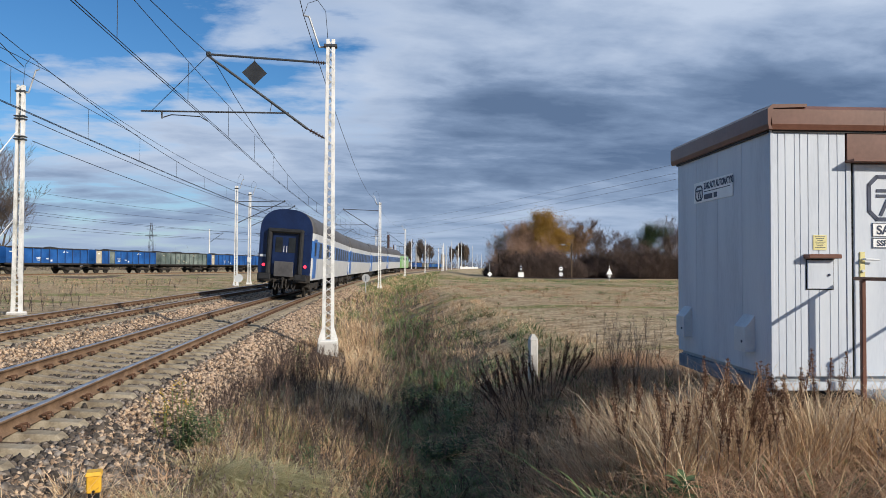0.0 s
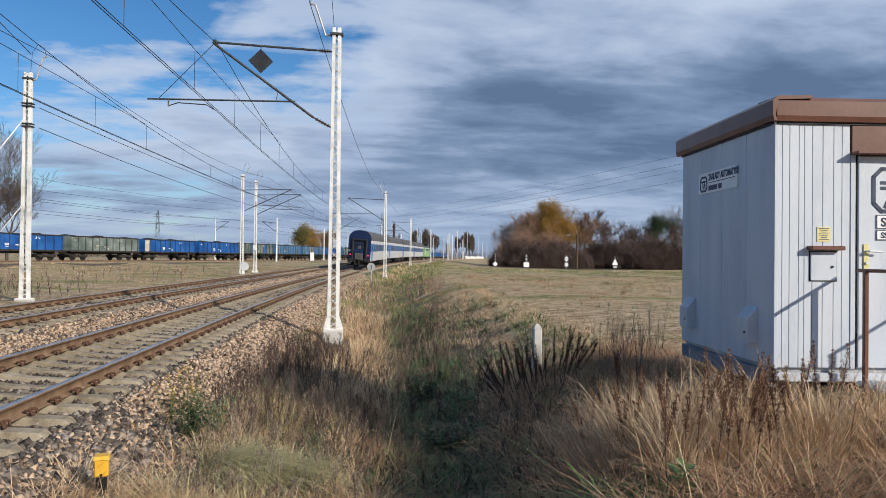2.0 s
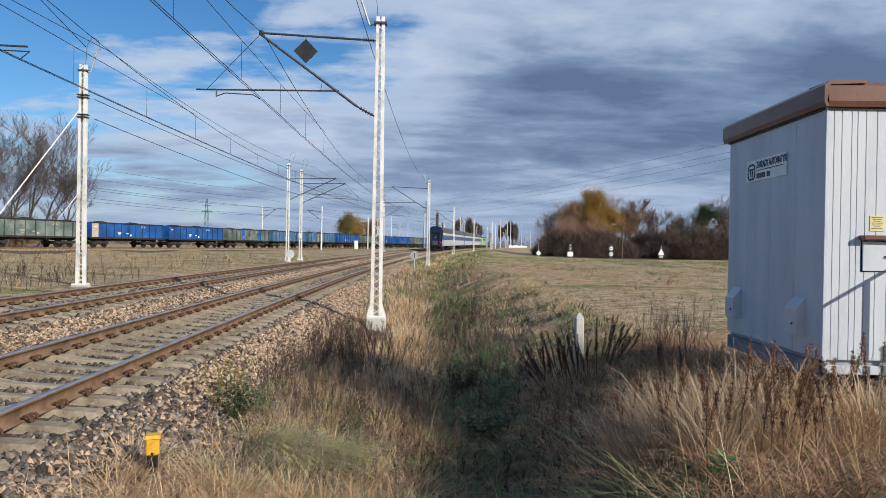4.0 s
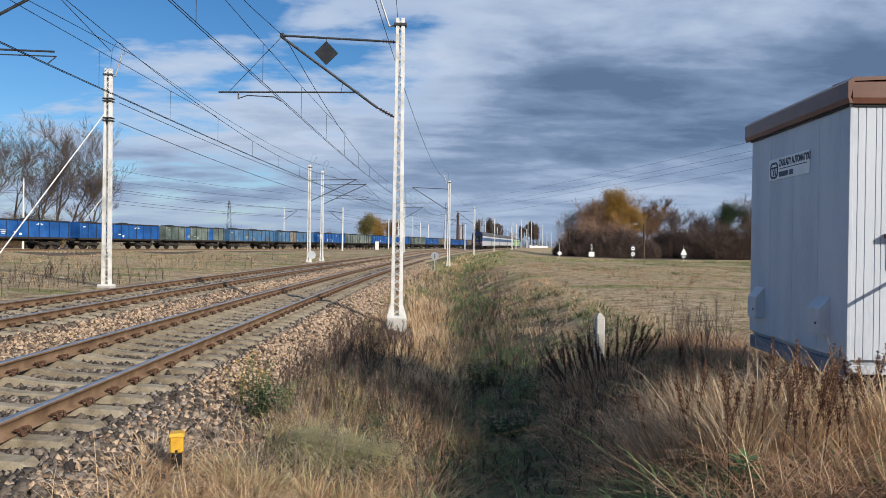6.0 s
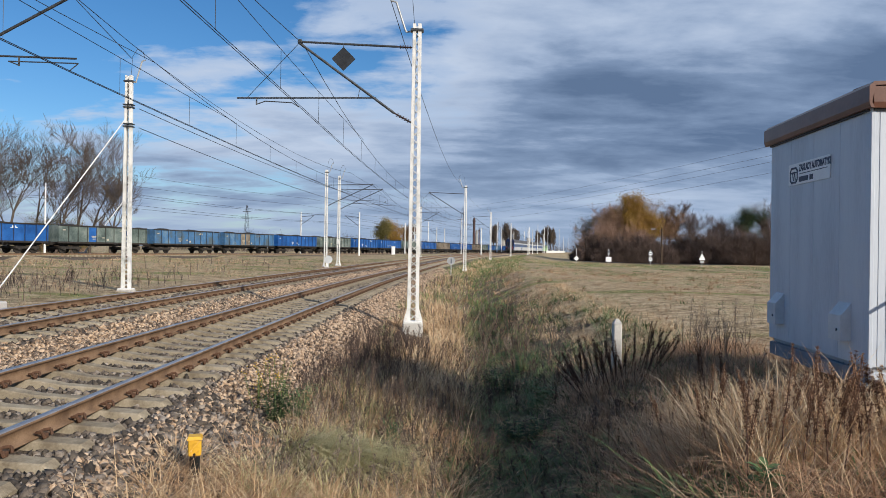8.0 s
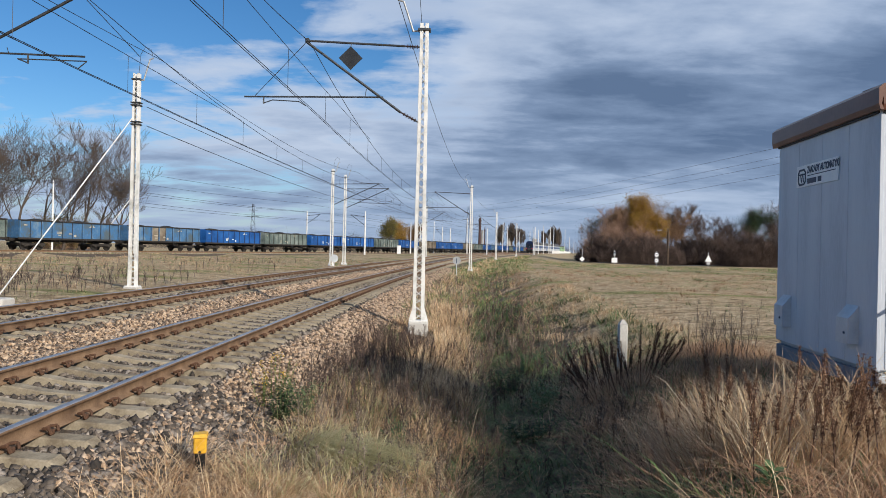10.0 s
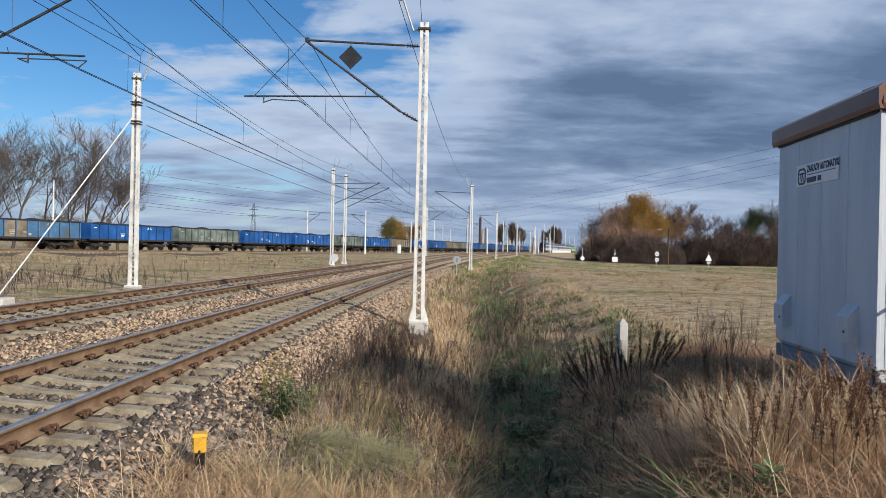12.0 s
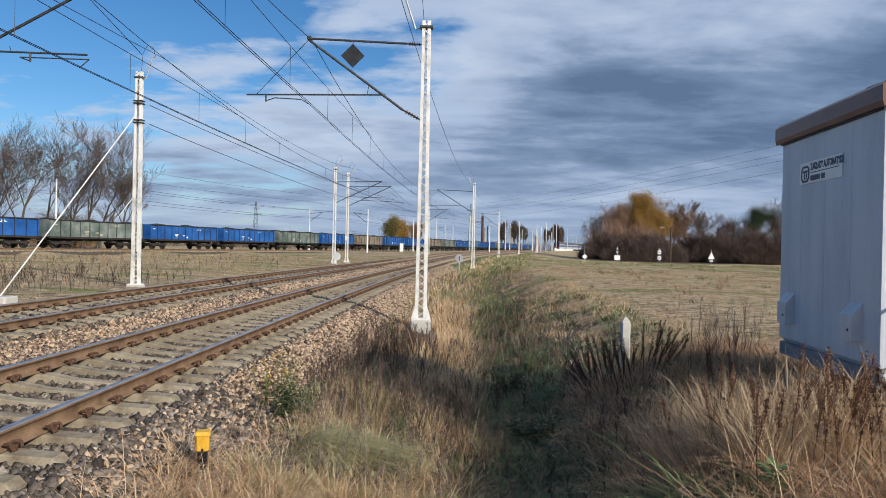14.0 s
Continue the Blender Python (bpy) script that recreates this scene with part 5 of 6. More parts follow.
for bx, Y, top, arm in ((93, 104, 318, 0), (543, 142, 371, 2.6), (646, 128, 372, -2.6), (727, 165, 392, 0), (744, 190, 398, 0), (768, 210, 390, 0), (783, 215, 400, -2), (797, 215, 402, 0), (862, 170, 402, 0), (890, 240, 392, 0), (898, 250, 398, 0), (938, 270, 408, 0), (947, 240, 400, 0), (953, 235, 405, 0), (962, 280, 396, 0), (974, 300, 400, 0), (980, 330, 398, 0), (1000, 380, 405, 0), (1008, 410, 418, 0), (1016, 430, 420, 0)):
    X = (bx - 784) / 1258 * Y
    hz = 440 + (bx - 784) * 0.0213
    ztop = 1.55 + (hz - top) * Y / 1258
    line_pole(X, Y, ztop - gz(X, Y), 0.16, "white concrete line pole" + (" with a bracket" if arm else ""), M["white"], arm)

# a mast of the coal line with a white stay to a ground anchor
hm = line_pole(-36.2, 83.5, 8.3, 0.15, "white concrete pole held by a stay", M["white"])
part("stay", one_tube((0, 0, 7.2), (-4.9, -0.6, 0.1), 0.05), M["white"], hm, "white painted stay")
part("stay_anchor", one_box((-5.1, -0.6, 0.0), (1.1, 0.8, 0.7), 0.08), M["concrete"], hm)


def pylon(x, y, h):
    root = thing("power_pylon", Matrix.Translation((x, y, 0)), "far steel lattice power pylon", "pylon")
    bm = bm_new()
    for sx in (-1, 1):
        for sy in (-1, 1):
            tube(bm, (sx * 1.6, sy * 1.6, 0), (sx * 0.35, sy * 0.35, h), 0.09, n=4)
    for i in range(9):
        za, zb = h * i / 9, h * (i + 1) / 9
        wa, wb = 1.6 - 1.25 * i / 9, 1.6 - 1.25 * (i + 1) / 9
        s = 1 if i % 2 else -1
        tube(bm, (s * wa, -wa, za), (-s * wb, -wb, zb), 0.06, n=4)
        tube(bm, (s * wa, wa, za), (-s * wb, wb, zb), 0.06, n=4)
    part("tower", bm, M["steel"], root)
    for zz, w in ((h * 0.72, 3.2), (h * 0.86, 2.4)):
        part("cross_arm", one_box((0, 0, zz), (2 * w, 0.25, 0.25)), M["steel"], root)


for px0, py0, ph in ((-107.0, 400.0, 25.0), (14.8, 421.0, 27.5), (63.0, 65.0, 20.0)):
    pylon(px0, py0, ph)


def chimney(x, y, h, r, mat, label):
    root = thing("factory_chimney", Matrix.Translation((x, y, 0)), label, "chimney")
    part("shaft", one_tube((0, 0, -1), (0, 0, h), r, r * 0.75, 14), mat, root)
    part("crown", one_tube((0, 0, h * 0.9), (0, 0, h * 0.93), r * 1.25, r * 1.25, 14), mat, root)


chimney(31.0, 600.0, 29.0, 1.25, M["chimney"], "dark brick factory chimney in the distance")
chimney(36.5, 620.0, 21.0, 0.6, M["chimney"], "thin dark chimney in the distance")
for i, (x, y, h, r) in enumerate(((26.0, 470, 15, 1.0), (52, 560, 15, 2.0), (80, 620, 13, 2.4))):
    chimney(x, y, h, r, M["wallbrick"], "pale industrial silo in the distance")


def parapet():
    root = thing("bridge_parapet", Matrix(), "pale concrete bridge parapet beside the far track", "parapet")
    for i in range(12):
        x, y, a = track_xy(318 + i * 6.6, 4.2)
        ob = part("panel", one_box((0, 0, 0.3), (0.3, 6.4, 1.5 if i % 4 else 1.9), 0.03), M["white"], root)
        ob.matrix_basis = Matrix.Translation((x, y, track_z(330) - 0.1)) @ Matrix.Rotation(-a, 4, "Z")


parapet()


def road():
    pts = [(24, 124), (36, 121), (44, 124), (60, 132), (90, 150)]
    V, Q = [], []
    for i, (x, y) in enumerate(pts):
        V += [(x, y - 2.2, gz(x, y) + 0.10), (x, y + 2.2, gz(x, y) + 0.12)]
        if i:
            Q.append((2 * i - 2, 2 * i, 2 * i + 1, 2 * i - 1))
    ob = link("road", raw_mesh("road", np.array(V, float), np.array(Q)), M["asphalt"])
    tagged(ob, "narrow grey asphalt road beyond the meadow", "road", kind="structure")


road()


def road_sign(x, y, build, label):
    root = thing("road_sign", Matrix.Translation((x, y, gz(x, y))), label, "road sign", "road signs beyond the meadow")
    part("post", one_tube((0, 0.04, -0.3), (0, 0.04, 2.3), 0.035), M["vent"], root)
    build(root)


def tri_build(root):
    bm = outline([(-0.48, 1.0), (0.48, 1.0), (0, 1.95)], 0.02)
    part("triangle_plate", bm, M["sign"], root, "pale triangular plate")
    part("panel", one_box((0, 0.01, 0.75), (0.5, 0.02, 0.35)), M["signback"], root)


def plate_build(root):
    part("panel", one_box((0, 0, 0.75), (0.85, 0.02, 0.7)), M["sign"], root)
    part("small_panel", one_box((0, 0, 1.75), (0.3, 0.02, 0.6)), M["signback"], root)
    part("dark_stripe", one_box((0, -0.015, 1.85), (0.3, 0.01, 0.18)), M["ink"], root)


def disc_build(root):
    for zc in (1.75, 0.95):
        part("border", disc(0, 0, zc, 0.36), M["ink"], root)
        part("face", disc(0, -0.015, zc, 0.28), M["sign"], root)
    part("bar", one_box((0, -0.03, 1.75), (0.34, 0.01, 0.14)), M["ink"], root)
    writing("40", 0.36, M["ink"], root, pose(-0.21, -0.03, 0.83, 90, 0, 0))


def diamond_build(root):
    part("diamond", outline([(-0.42, 0.7), (0, 0.28), (0.42, 0.7), (0, 1.12)], 0.02), M["sign"], root)


road_sign(37.4, 100.0, tri_build, "triangular warning sign seen from behind")
road_sign(25.4, 105.0, plate_build, "white sign panel with a small plate above it")
road_sign(30.1, 100.0, disc_build, "two round black-bordered white traffic signs on one post")
road_sign(21.6, 110.0, diamond_build, "white diamond-shaped traffic sign")


def street_lamp(x, y, h, label):
    root = thing("street_lamp", Matrix.Translation((x, y, gz(x, y))), label, "street lamp")
    part("pole", one_tube((0, 0, -0.3), (0, 0, h), 0.16, 0.11), M["wood"], root, "weathered wooden pole")
    part("arm", one_tube((0, 0, h - 0.5), (-1.2, 0, h - 0.2), 0.03), M["steel"], root)
    part("lantern", one_box((-1.5, 0, h - 0.2), (0.7, 0.3, 0.16), 0.05), M["signback"], root)


street_lamp(38.0, 120.0, 6.2, "wooden street lamp pole with a small lantern")
street_lamp(27.2, 130.0, 4.3, "lantern on a short pole among bushes")

# power lines across the sky and the wires of the coal line
for k, (dz, dxx) in enumerate(((0, 0), (-1.6, 0.6), (-2.7, 1.0), (-4.6, 1.6))):
    wire("power_line", sagging((14 + dxx, 420, 27 + dz * 1.8), (62 + dxx, 66, 19.4 + dz * 0.75), 1.8), 0.022, "thin power line across the sky", "power lines")
for off, z in ((0, 6.1), (0, 7.4), (-4.5, 6.1), (-4.5, 7.6), (-9, 9.6), (-7, 10.8)):
    pts = []
    for i in range(40):
        x, y, a = freight_xy(20 + i * 8.0)
        pts.append((x + off * math.cos(a), y - off * math.sin(a), FZ + z - 0.5 * abs(math.sin(i * 0.39))))
    wire("coal_line_wire", pts, 0.018, "overhead wire above the coal train track", "coal line wires")


# ---- trees ----
def branches(segs, sides):
    """Tapered tubes as numpy arrays from (a, b, r0, r1)."""
    A = np.array([s[0] for s in segs])
    B = np.array([s[1] for s in segs])
    R0, R1 = np.array([s[2] for s in segs]), np.array([s[3] for s in segs])
    D = B - A
    D /= np.linalg.norm(D, axis=1)[:, None] + 1e-9
    H = np.where(np.abs(D[:, 2:3]) > 0.9, np.array([[1.0, 0, 0]]), np.array([[0, 0, 1.0]]))
    U = np.cross(D, H)
    U /= np.linalg.norm(U, axis=1)[:, None]
    W = np.cross(D, U)
    n = len(segs)
    rings = []
    for P, R in ((A, R0), (B, R1)):
        for k in range(sides):
            a = 6.2832 * k / sides
            rings.append(P + (U * math.cos(a) + W * math.sin(a)) * R[:, None])
    V = np.stack(rings, 1).reshape(-1, 3)
    base = (np.arange(n) * sides * 2)[:, None]
    Q = np.concatenate([base + np.array([k, (k + 1) % sides, sides + (k + 1) % sides, sides + k]) for k in range(sides)])
    return V, Q


def grow(rng, p, d, length, r, level, segs, tips, levels, spread, up, many=(1, 2, 2)):
    n = 3
    for i in range(n):
        d = (d + Vector((rng.gauss(0, 0.13), rng.gauss(0, 0.13), rng.gauss(0, 0.08) + up)))
        d.normalize()
        q = p + d * (length / n)
        r1 = r * 0.80
        segs.append((tuple(p), tuple(q), r, r1, level))
        p, r = q, r1
        if level < levels:
            for _ in range(1 if i == 0 and level == 0 else rng.choice(many)):
                a = rng.uniform(0, 6.283)
                side = Vector((math.cos(a), math.sin(a), rng.uniform(-0.1, 0.5)))
                nd = (d * (1 - spread) + side * spread).normalized()
                grow(rng, p, nd, length * rng.uniform(0.5, 0.78), r * 0.62, level + 1, segs, tips, levels, spread, up, many)
    tips.append(tuple(p))


def leaf_cloud(rng, centres, per, radius, size):
    n = len(centres) * per
    C = np.repeat(np.array(centres), per, 0) + rng.normal(0, radius, (n, 3))
    a, b = rng.normal(0, 1, (n, 3)), rng.normal(0, 1, (n, 3))
    a /= np.linalg.norm(a, axis=1)[:, None]
    b -= a * (a * b).sum(1)[:, None]
    b /= np.linalg.norm(b, axis=1)[:, None]
    s = size * (0.6 + 0.8 * rng.random((n, 1)))
    V = np.stack([C - a * s, C + b * s * 0.6, C + a * s, C - b * s * 0.6], 1).reshape(-1, 3)
    return V, np.arange(n * 4).reshape(-1, 4)


def tree(name, x, y, h, label, seed, levels=4, spread=0.55, up=0.05, leaves=None, per=6, lr=0.5, size=0.16, twig="twig", trunk_r=None, lift=0.28, base=None, split=0.36, many=(1, 2, 2), fine=0.018):
    rng = random.Random(seed)
    nrg = np.random.default_rng(seed)
    root = thing(name, Matrix.Translation((x, y, (gz(x, y) if base is None else base) - 0.1)), label, "tree", "trees")
    segs, tips = [], []
    r = trunk_r or h * 0.014
    grow(rng, Vector((0, 0, 0)), Vector((0, 0, 1)), h * split, r, 0, segs, tips, levels, spread, up, many)
    top = max(t[2] for t in tips)
    k = h / top
    segs = [(np.array(a) * k, np.array(b) * k, max(r0, fine), max(r1, fine * 0.7), l) for a, b, r0, r1, l in segs]
    big = [s[:4] for s in segs if s[4] <= 1]
    small = [s[:4] for s in segs if s[4] > 1]
    V, Q = branches(big, 6)
    link("trunk", raw_mesh("trunk", V, Q), M["bark"], root)
    V, Q = branches(small, 3)
    link("branchwork", raw_mesh("branchwork", V, Q), M[twig], root, "fine bare twigs")
    if leaves:
        pts = [np.array(t) * k for t in tips if t[2] * k > h * lift]
        V, Q = leaf_cloud(nrg, pts, per, lr, size)
        link("crown", raw_mesh("crown", V, Q), M[leaves], root)
    return root


def bush(name, x, y, w, d, h, label, seed, n, mat, leaf=None, leaf_n=0):
    """A thicket of arching twigs rising from the ground."""
    rng = np.random.default_rng(seed)
    z = gz(x, y)
    root = thing(name, Matrix.Translation((x, y, z - 0.1)), label, "bush", "bushes")
    bx, by = rng.uniform(-w / 2, w / 2, n), rng.uniform(-d / 2, d / 2, n)
    dome = np.sqrt(np.clip(1 - (2 * bx / w) ** 2 * 0.85, 0.08, 1)) * (0.72 + 0.2 * np.sin(bx * 1.7 + seed) + 0.14 * np.sin(bx * 4.1 + 2 * seed))
    z0 = rng.random(n) ** 1.2 * h * 0.75 * dome
    L = (0.25 + 0.5 * rng.random(n)) * h * 0.42
    tilt = rng.normal(0, 0.9, (n, 2))
    A = np.stack([bx, by, z0], 1)
    D = np.stack([tilt[:, 0], tilt[:, 1], np.ones(n)], 1)
    D /= np.linalg.norm(D, axis=1)[:, None]
    B = A + D * L[:, None]
    B[:, 2] = np.minimum(B[:, 2], h * dome * (0.75 + 0.5 * rng.random(n)))
    r = 0.015 + 0.02 * rng.random(n)
    V, Q = branches(list(zip(A, B, r, r * 0.4)), 3)
    link("thicket", raw_mesh("thicket", V, Q), M[mat], root)
    if leaf:
        idx = rng.integers(0, n, leaf_n)
        V, Q = leaf_cloud(rng, B[idx], 2, 0.25, 0.08)
        link("leaves", raw_mesh("leaves", V, Q), M[leaf], root)
    return root


def at12(px, Y):
    return (px - 784) / 1258 * Y


# bare trees behind the coal train
for px, Y, h, sd in ((22, 124, 24.5, 1), (140, 128, 25, 2), (-75, 130, 26, 3), (208, 131, 19, 7), (72, 140, 22, 8), (-20, 132, 23, 9), (112, 126, 21, 14), (172, 135, 24, 15)):
    tree("bare_tree", at12(px, Y), Y, h, "tall leafless tree with upright fine branches", sd, 5, 0.46, 0.115, twig="twig", split=0.28, trunk_r=0.28, many=(1, 1, 1, 2, 2), fine=0.023)
for px, Y, w, h, sd in ((90, 135, 7, 9, 4), (133, 135, 6, 8.5, 5)):
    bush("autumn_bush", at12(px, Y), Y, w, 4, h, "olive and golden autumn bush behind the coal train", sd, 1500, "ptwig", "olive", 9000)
for px, Y, h, lv, sd in ((695, 245, 11.8, "olive", 11), (708, 250, 11.4, "gold", 12), (728, 255, 10.5, "tan", 13)):
    tree("autumn_tree", at12(px, Y), Y, h, "yellowing autumn tree in the distance", sd, 4, 0.45, 0.1, lv, 16, 0.7, 0.14, lift=0.15)
for i in range(15):
    px = 270 + i * 30 + (i * 37 % 17)
    Y = 235 + (i * 53 % 60)
    bush("far_bush", at12(px, Y), Y, 16, 5, 6 + (i * 29 % 5), "leafless grey-brown scrub in the distance", 20 + i, 700, "twig", "tan" if i % 4 == 1 else None, 400)
# poplars and far woods ahead
for i, (px, Y, h) in enumerate(((884, 430, 21), (892, 430, 23), (906, 440, 22), (914, 440, 24), (925, 430, 20), (964, 470, 19), (970, 470, 22), (977, 470, 23), (984, 470, 22), (990, 470, 20))):
    tree("poplar", at12(px, Y), Y, h * 0.82, "narrow dark poplar in the distance", 60 + i, 4, 0.25, 0.25, None, 5, 0.6, 0.2, lift=0.2, split=0.5, many=(2, 2, 3), fine=0.05)
for i in range(12):
    px = 730 + i * 26
    Y = 520 + (i * 41 % 70)
    bush("far_wood", at12(px, Y), Y, 34, 8, 9 + (i * 31 % 7), "dark hazy wood on the horizon", 80 + i, 800, "twig", "olive" if i % 3 == 0 else None, 500)
# the thicket beyond the meadow
THICKET_TREES = [
    (1052, 140, 9.0, "leaf", 4, 31, 4), (1062, 150, 9.6, None, 5, 45, 0), (1085, 138, 11.4, "tan", 5, 32, 2), (1104, 142, 12.4, None, 5, 36, 0), (1118, 141, 12.9, "tan", 5, 33, 3),
    (1134, 136, 13.4, "gold", 5, 34, 14), (1158, 137, 11.6, "gold", 5, 35, 12), (1148, 134, 9.5, "gold", 5, 46, 10), (1185, 142, 12.4, "tan", 5, 37, 4), (1215, 145, 12.8, None, 5, 38, 0), (1240, 144, 11.8, None, 5, 39, 0),
    (1300, 140, 10.2, None, 5, 40, 0), (1335, 138, 11.2, "leaf", 4, 41, 34), (1362, 140, 13.6, None, 5, 42, 0), (1395, 138, 13.2, None, 5, 43, 0), (1440, 138, 12.6, None, 5, 44, 0)]
for px, Y, h, lv, lvl, sd, per in THICKET_TREES:
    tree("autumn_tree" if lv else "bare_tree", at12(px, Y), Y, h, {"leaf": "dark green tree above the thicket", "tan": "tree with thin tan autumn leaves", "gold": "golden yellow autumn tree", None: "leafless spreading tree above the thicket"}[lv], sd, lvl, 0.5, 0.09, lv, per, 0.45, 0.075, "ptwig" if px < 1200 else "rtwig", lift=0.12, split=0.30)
for i, (px, Y, w, h) in enumerate(((1048, 134, 5, 4.4), (1062, 131, 6, 6.2), (1078, 133, 9, 8.6), (1092, 129, 7, 6.2), (1108, 132, 9, 9.4), (1130, 128, 9, 7.0), (1142, 131, 7, 8.0), (1160, 129, 8, 6.6), (1177, 131, 6, 5.0), (1212, 140, 7, 6.0), (1236, 136, 8, 7.4), (1262, 132, 9, 8.2), (1290, 130, 9, 7.6), (1318, 129, 8, 8.4), (1346, 128, 9, 7.6), (1382, 128, 10, 8.4), (1430, 128, 12, 8.0))):
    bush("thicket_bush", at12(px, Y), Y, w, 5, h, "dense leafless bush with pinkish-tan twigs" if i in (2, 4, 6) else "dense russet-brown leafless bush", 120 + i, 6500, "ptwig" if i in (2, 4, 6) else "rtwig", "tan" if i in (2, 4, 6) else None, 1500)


# ---- grass and weeds ----
def clear_of_things(x, y):
    hut_foot = (x > 3.75) & (x < 7.2) & (y > 6.0) & (y < 9.0)
    mast_foot = (np.abs(x + 0.6) < 0.45) & (y > 17.5) & (y < 20.6)
    return ~(hut_foot | mast_foot)


def line_places(s, o):
    xt, yt, a = (np.interp(s, S_SAMPLES, T_LINE[:, i]) for i in range(3))
    return xt + o * np.cos(a), yt - o * np.sin(a)


def patchy(x, y, seed):
    """Slow uneven patches, about -1 to 1."""
    k = seed * 1.7
    return 0.5 * np.sin(0.55 * x + 1.4 * np.sin(0.31 * y + k)) + 0.5 * np.sin(0.47 * y + 1.2 * np.sin(0.62 * x + 2 * k) + k)


def arched(name, x, y, h, width, away, lean, droop, mat, label, category="grass", zoff=-0.02):
    """Tapering blades that rise, lean away and droop; one loose piece each."""
    n = len(x)
    z = ground_z(x, y) + zoff
    ca, sa = np.cos(away), np.sin(away)
    side = np.stack([-sa, ca, np.zeros(n)], 1) * (width / 2)[:, None]
    rows = []
    levels = (0.0, 0.38, 0.72)
    for t in levels + (1.0,):
        out = h * (lean * t + droop * 0.75 * t * t)
        up = h * t * (1 - 0.55 * np.minimum(droop, 1.3) * t * t) * np.sqrt(np.clip(1 - 0.22 * lean, 0.3, 1))
        p = np.stack([x + ca * out, y + sa * out, z + up], 1)
        if t < 1:
            rows += [p - side * (1 - 0.55 * t), p + side * (1 - 0.55 * t)]
        else:
            rows.append(p)
    V = np.stack(rows, 1).reshape(-1, 3)
    b = (np.arange(n) * 7)[:, None]
    quads = np.concatenate([b + np.array([0, 1, 3, 2]), b + np.array([2, 3, 5, 4])])
    me = raw_mesh(name, V, quads, b + np.array([4, 5, 6]))
    return tagged(link(name, me, M[mat]), label, category, kind="stuff")


def tufts(name, mat, label, n, s0, s1, o0, o1, h, width, seed, per=26, radius=0.06, flare=0.5, droop=0.6, power=1.5, patch=None, wind=None, category="grass"):
    """n tufts of per blades; each tuft has its own height and spreads from its heart."""
    rng = np.random.default_rng(seed)
    s, o = s0 + (s1 - s0) * rng.random(n) ** power, o0 + (o1 - o0) * rng.random(n)
    cx, cy = line_places(s, o)
    if patch is not None:
        keep = patchy(cx, cy, seed) + rng.normal(0, 0.22, n) > patch
        cx, cy = cx[keep], cy[keep]
    tall = np.clip(rng.lognormal(0, 0.32, len(cx)), 0.5, 1.9)
    rad = radius * (0.6 + 0.9 * rng.random(len(cx)))
    swing = rng.normal(0, 0.35, (2, len(cx)))
    cx, cy, tall, rad, sw0, sw1 = (np.repeat(v, per) for v in (cx, cy, tall, rad, swing[0], swing[1]))
    m = len(cx)
    dx, dy = rng.normal(0, 1, m), rng.normal(0, 1, m)
    x, y = cx + dx * rad, cy + dy * rad
    ok = clear_of_things(x, y) & ~((np.abs(x + 1.1) < 0.62) & (y > 6.9) & (y < 8.0))
    wx, wy = (0, 0) if wind is None else wind
    away = np.arctan2(dy + sw1 + wy + rng.normal(0, 0.5, m), dx + sw0 + wx + rng.normal(0, 0.5, m))
    hh = (h[0] + (h[1] - h[0]) * rng.random(m)) * tall
    lean = flare * (0.25 + 1.1 * np.abs(rng.normal(0, 0.7, m)))
    dr = droop * (0.3 + 1.2 * rng.random(m))
    far = np.sqrt(x * x + y * y)
    w = width * (0.7 + 1.2 * rng.random(m) ** 1.5) * np.maximum(1, far / 15)
    x, y, hh, w, away, lean, dr = (v[ok] for v in (x, y, hh, w, away, lean, dr))
    return arched(name, x, y, hh, w, away, lean, dr, mat, label, category)


def withered(name, mat, label, places, h, seed, side=11, fuzz=26, spread_out=0.42, thick=0.0042, bits=0.011):
    """Upright withered weeds: a stem, rising side branches, and dry bits along them."""
    rng = np.random.default_rng(seed)
    x, y = places
    ok = clear_of_things(x, y)
    x, y = x[ok], y[ok]
    z = ground_z(x, y) - 0.03
    segs, pts = [], []
    for px_, py_, pz_ in zip(x, y, z):
        hh = rng.uniform(*h)
        k = max(1.0, math.hypot(px_, py_) / 12)
        p = np.array((px_, py_, pz_))
        d = np.array((rng.normal(0, 0.16), rng.normal(0, 0.16), 1.0))
        tip = p + d * hh
        segs.append((p, tip, thick * k, thick * 0.4 * k))
        for _ in range(side):
            u = rng.uniform(0.22, 0.95)
            a = p + d * hh * u
            t = rng.uniform(0, 6.283)
            l = hh * (1.08 - u) * rng.uniform(0.35, 0.75)
            b = a + np.array((math.cos(t) * spread_out, math.sin(t) * spread_out, 0.9)) * l
            segs.append((a, b, thick * 0.55 * k, thick * 0.3 * k))
            for v in rng.random(max(1, fuzz // side)):
                pts.append(a + (b - a) * (0.3 + 0.7 * v))
        for v in rng.random(fuzz // 3):
            pts.append(p + d * hh * (0.4 + 0.6 * v))
    V, Q = branches(segs, 3)
    W, R = leaf_cloud(rng, pts, 1, 0.012, bits)
    me = raw_mesh(name, np.concatenate([V, W]), np.concatenate([Q, R + len(V)]))
    return tagged(link(name, me, M[mat]), label, "weeds", kind="stuff")


def scatter(n, s0, s1, o0, o1, seed, power=1.2):
    rng = np.random.default_rng(seed)
    return line_places(s0 + (s1 - s0) * rng.random(n) ** power, o0 + (o1 - o0) * rng.random(n))


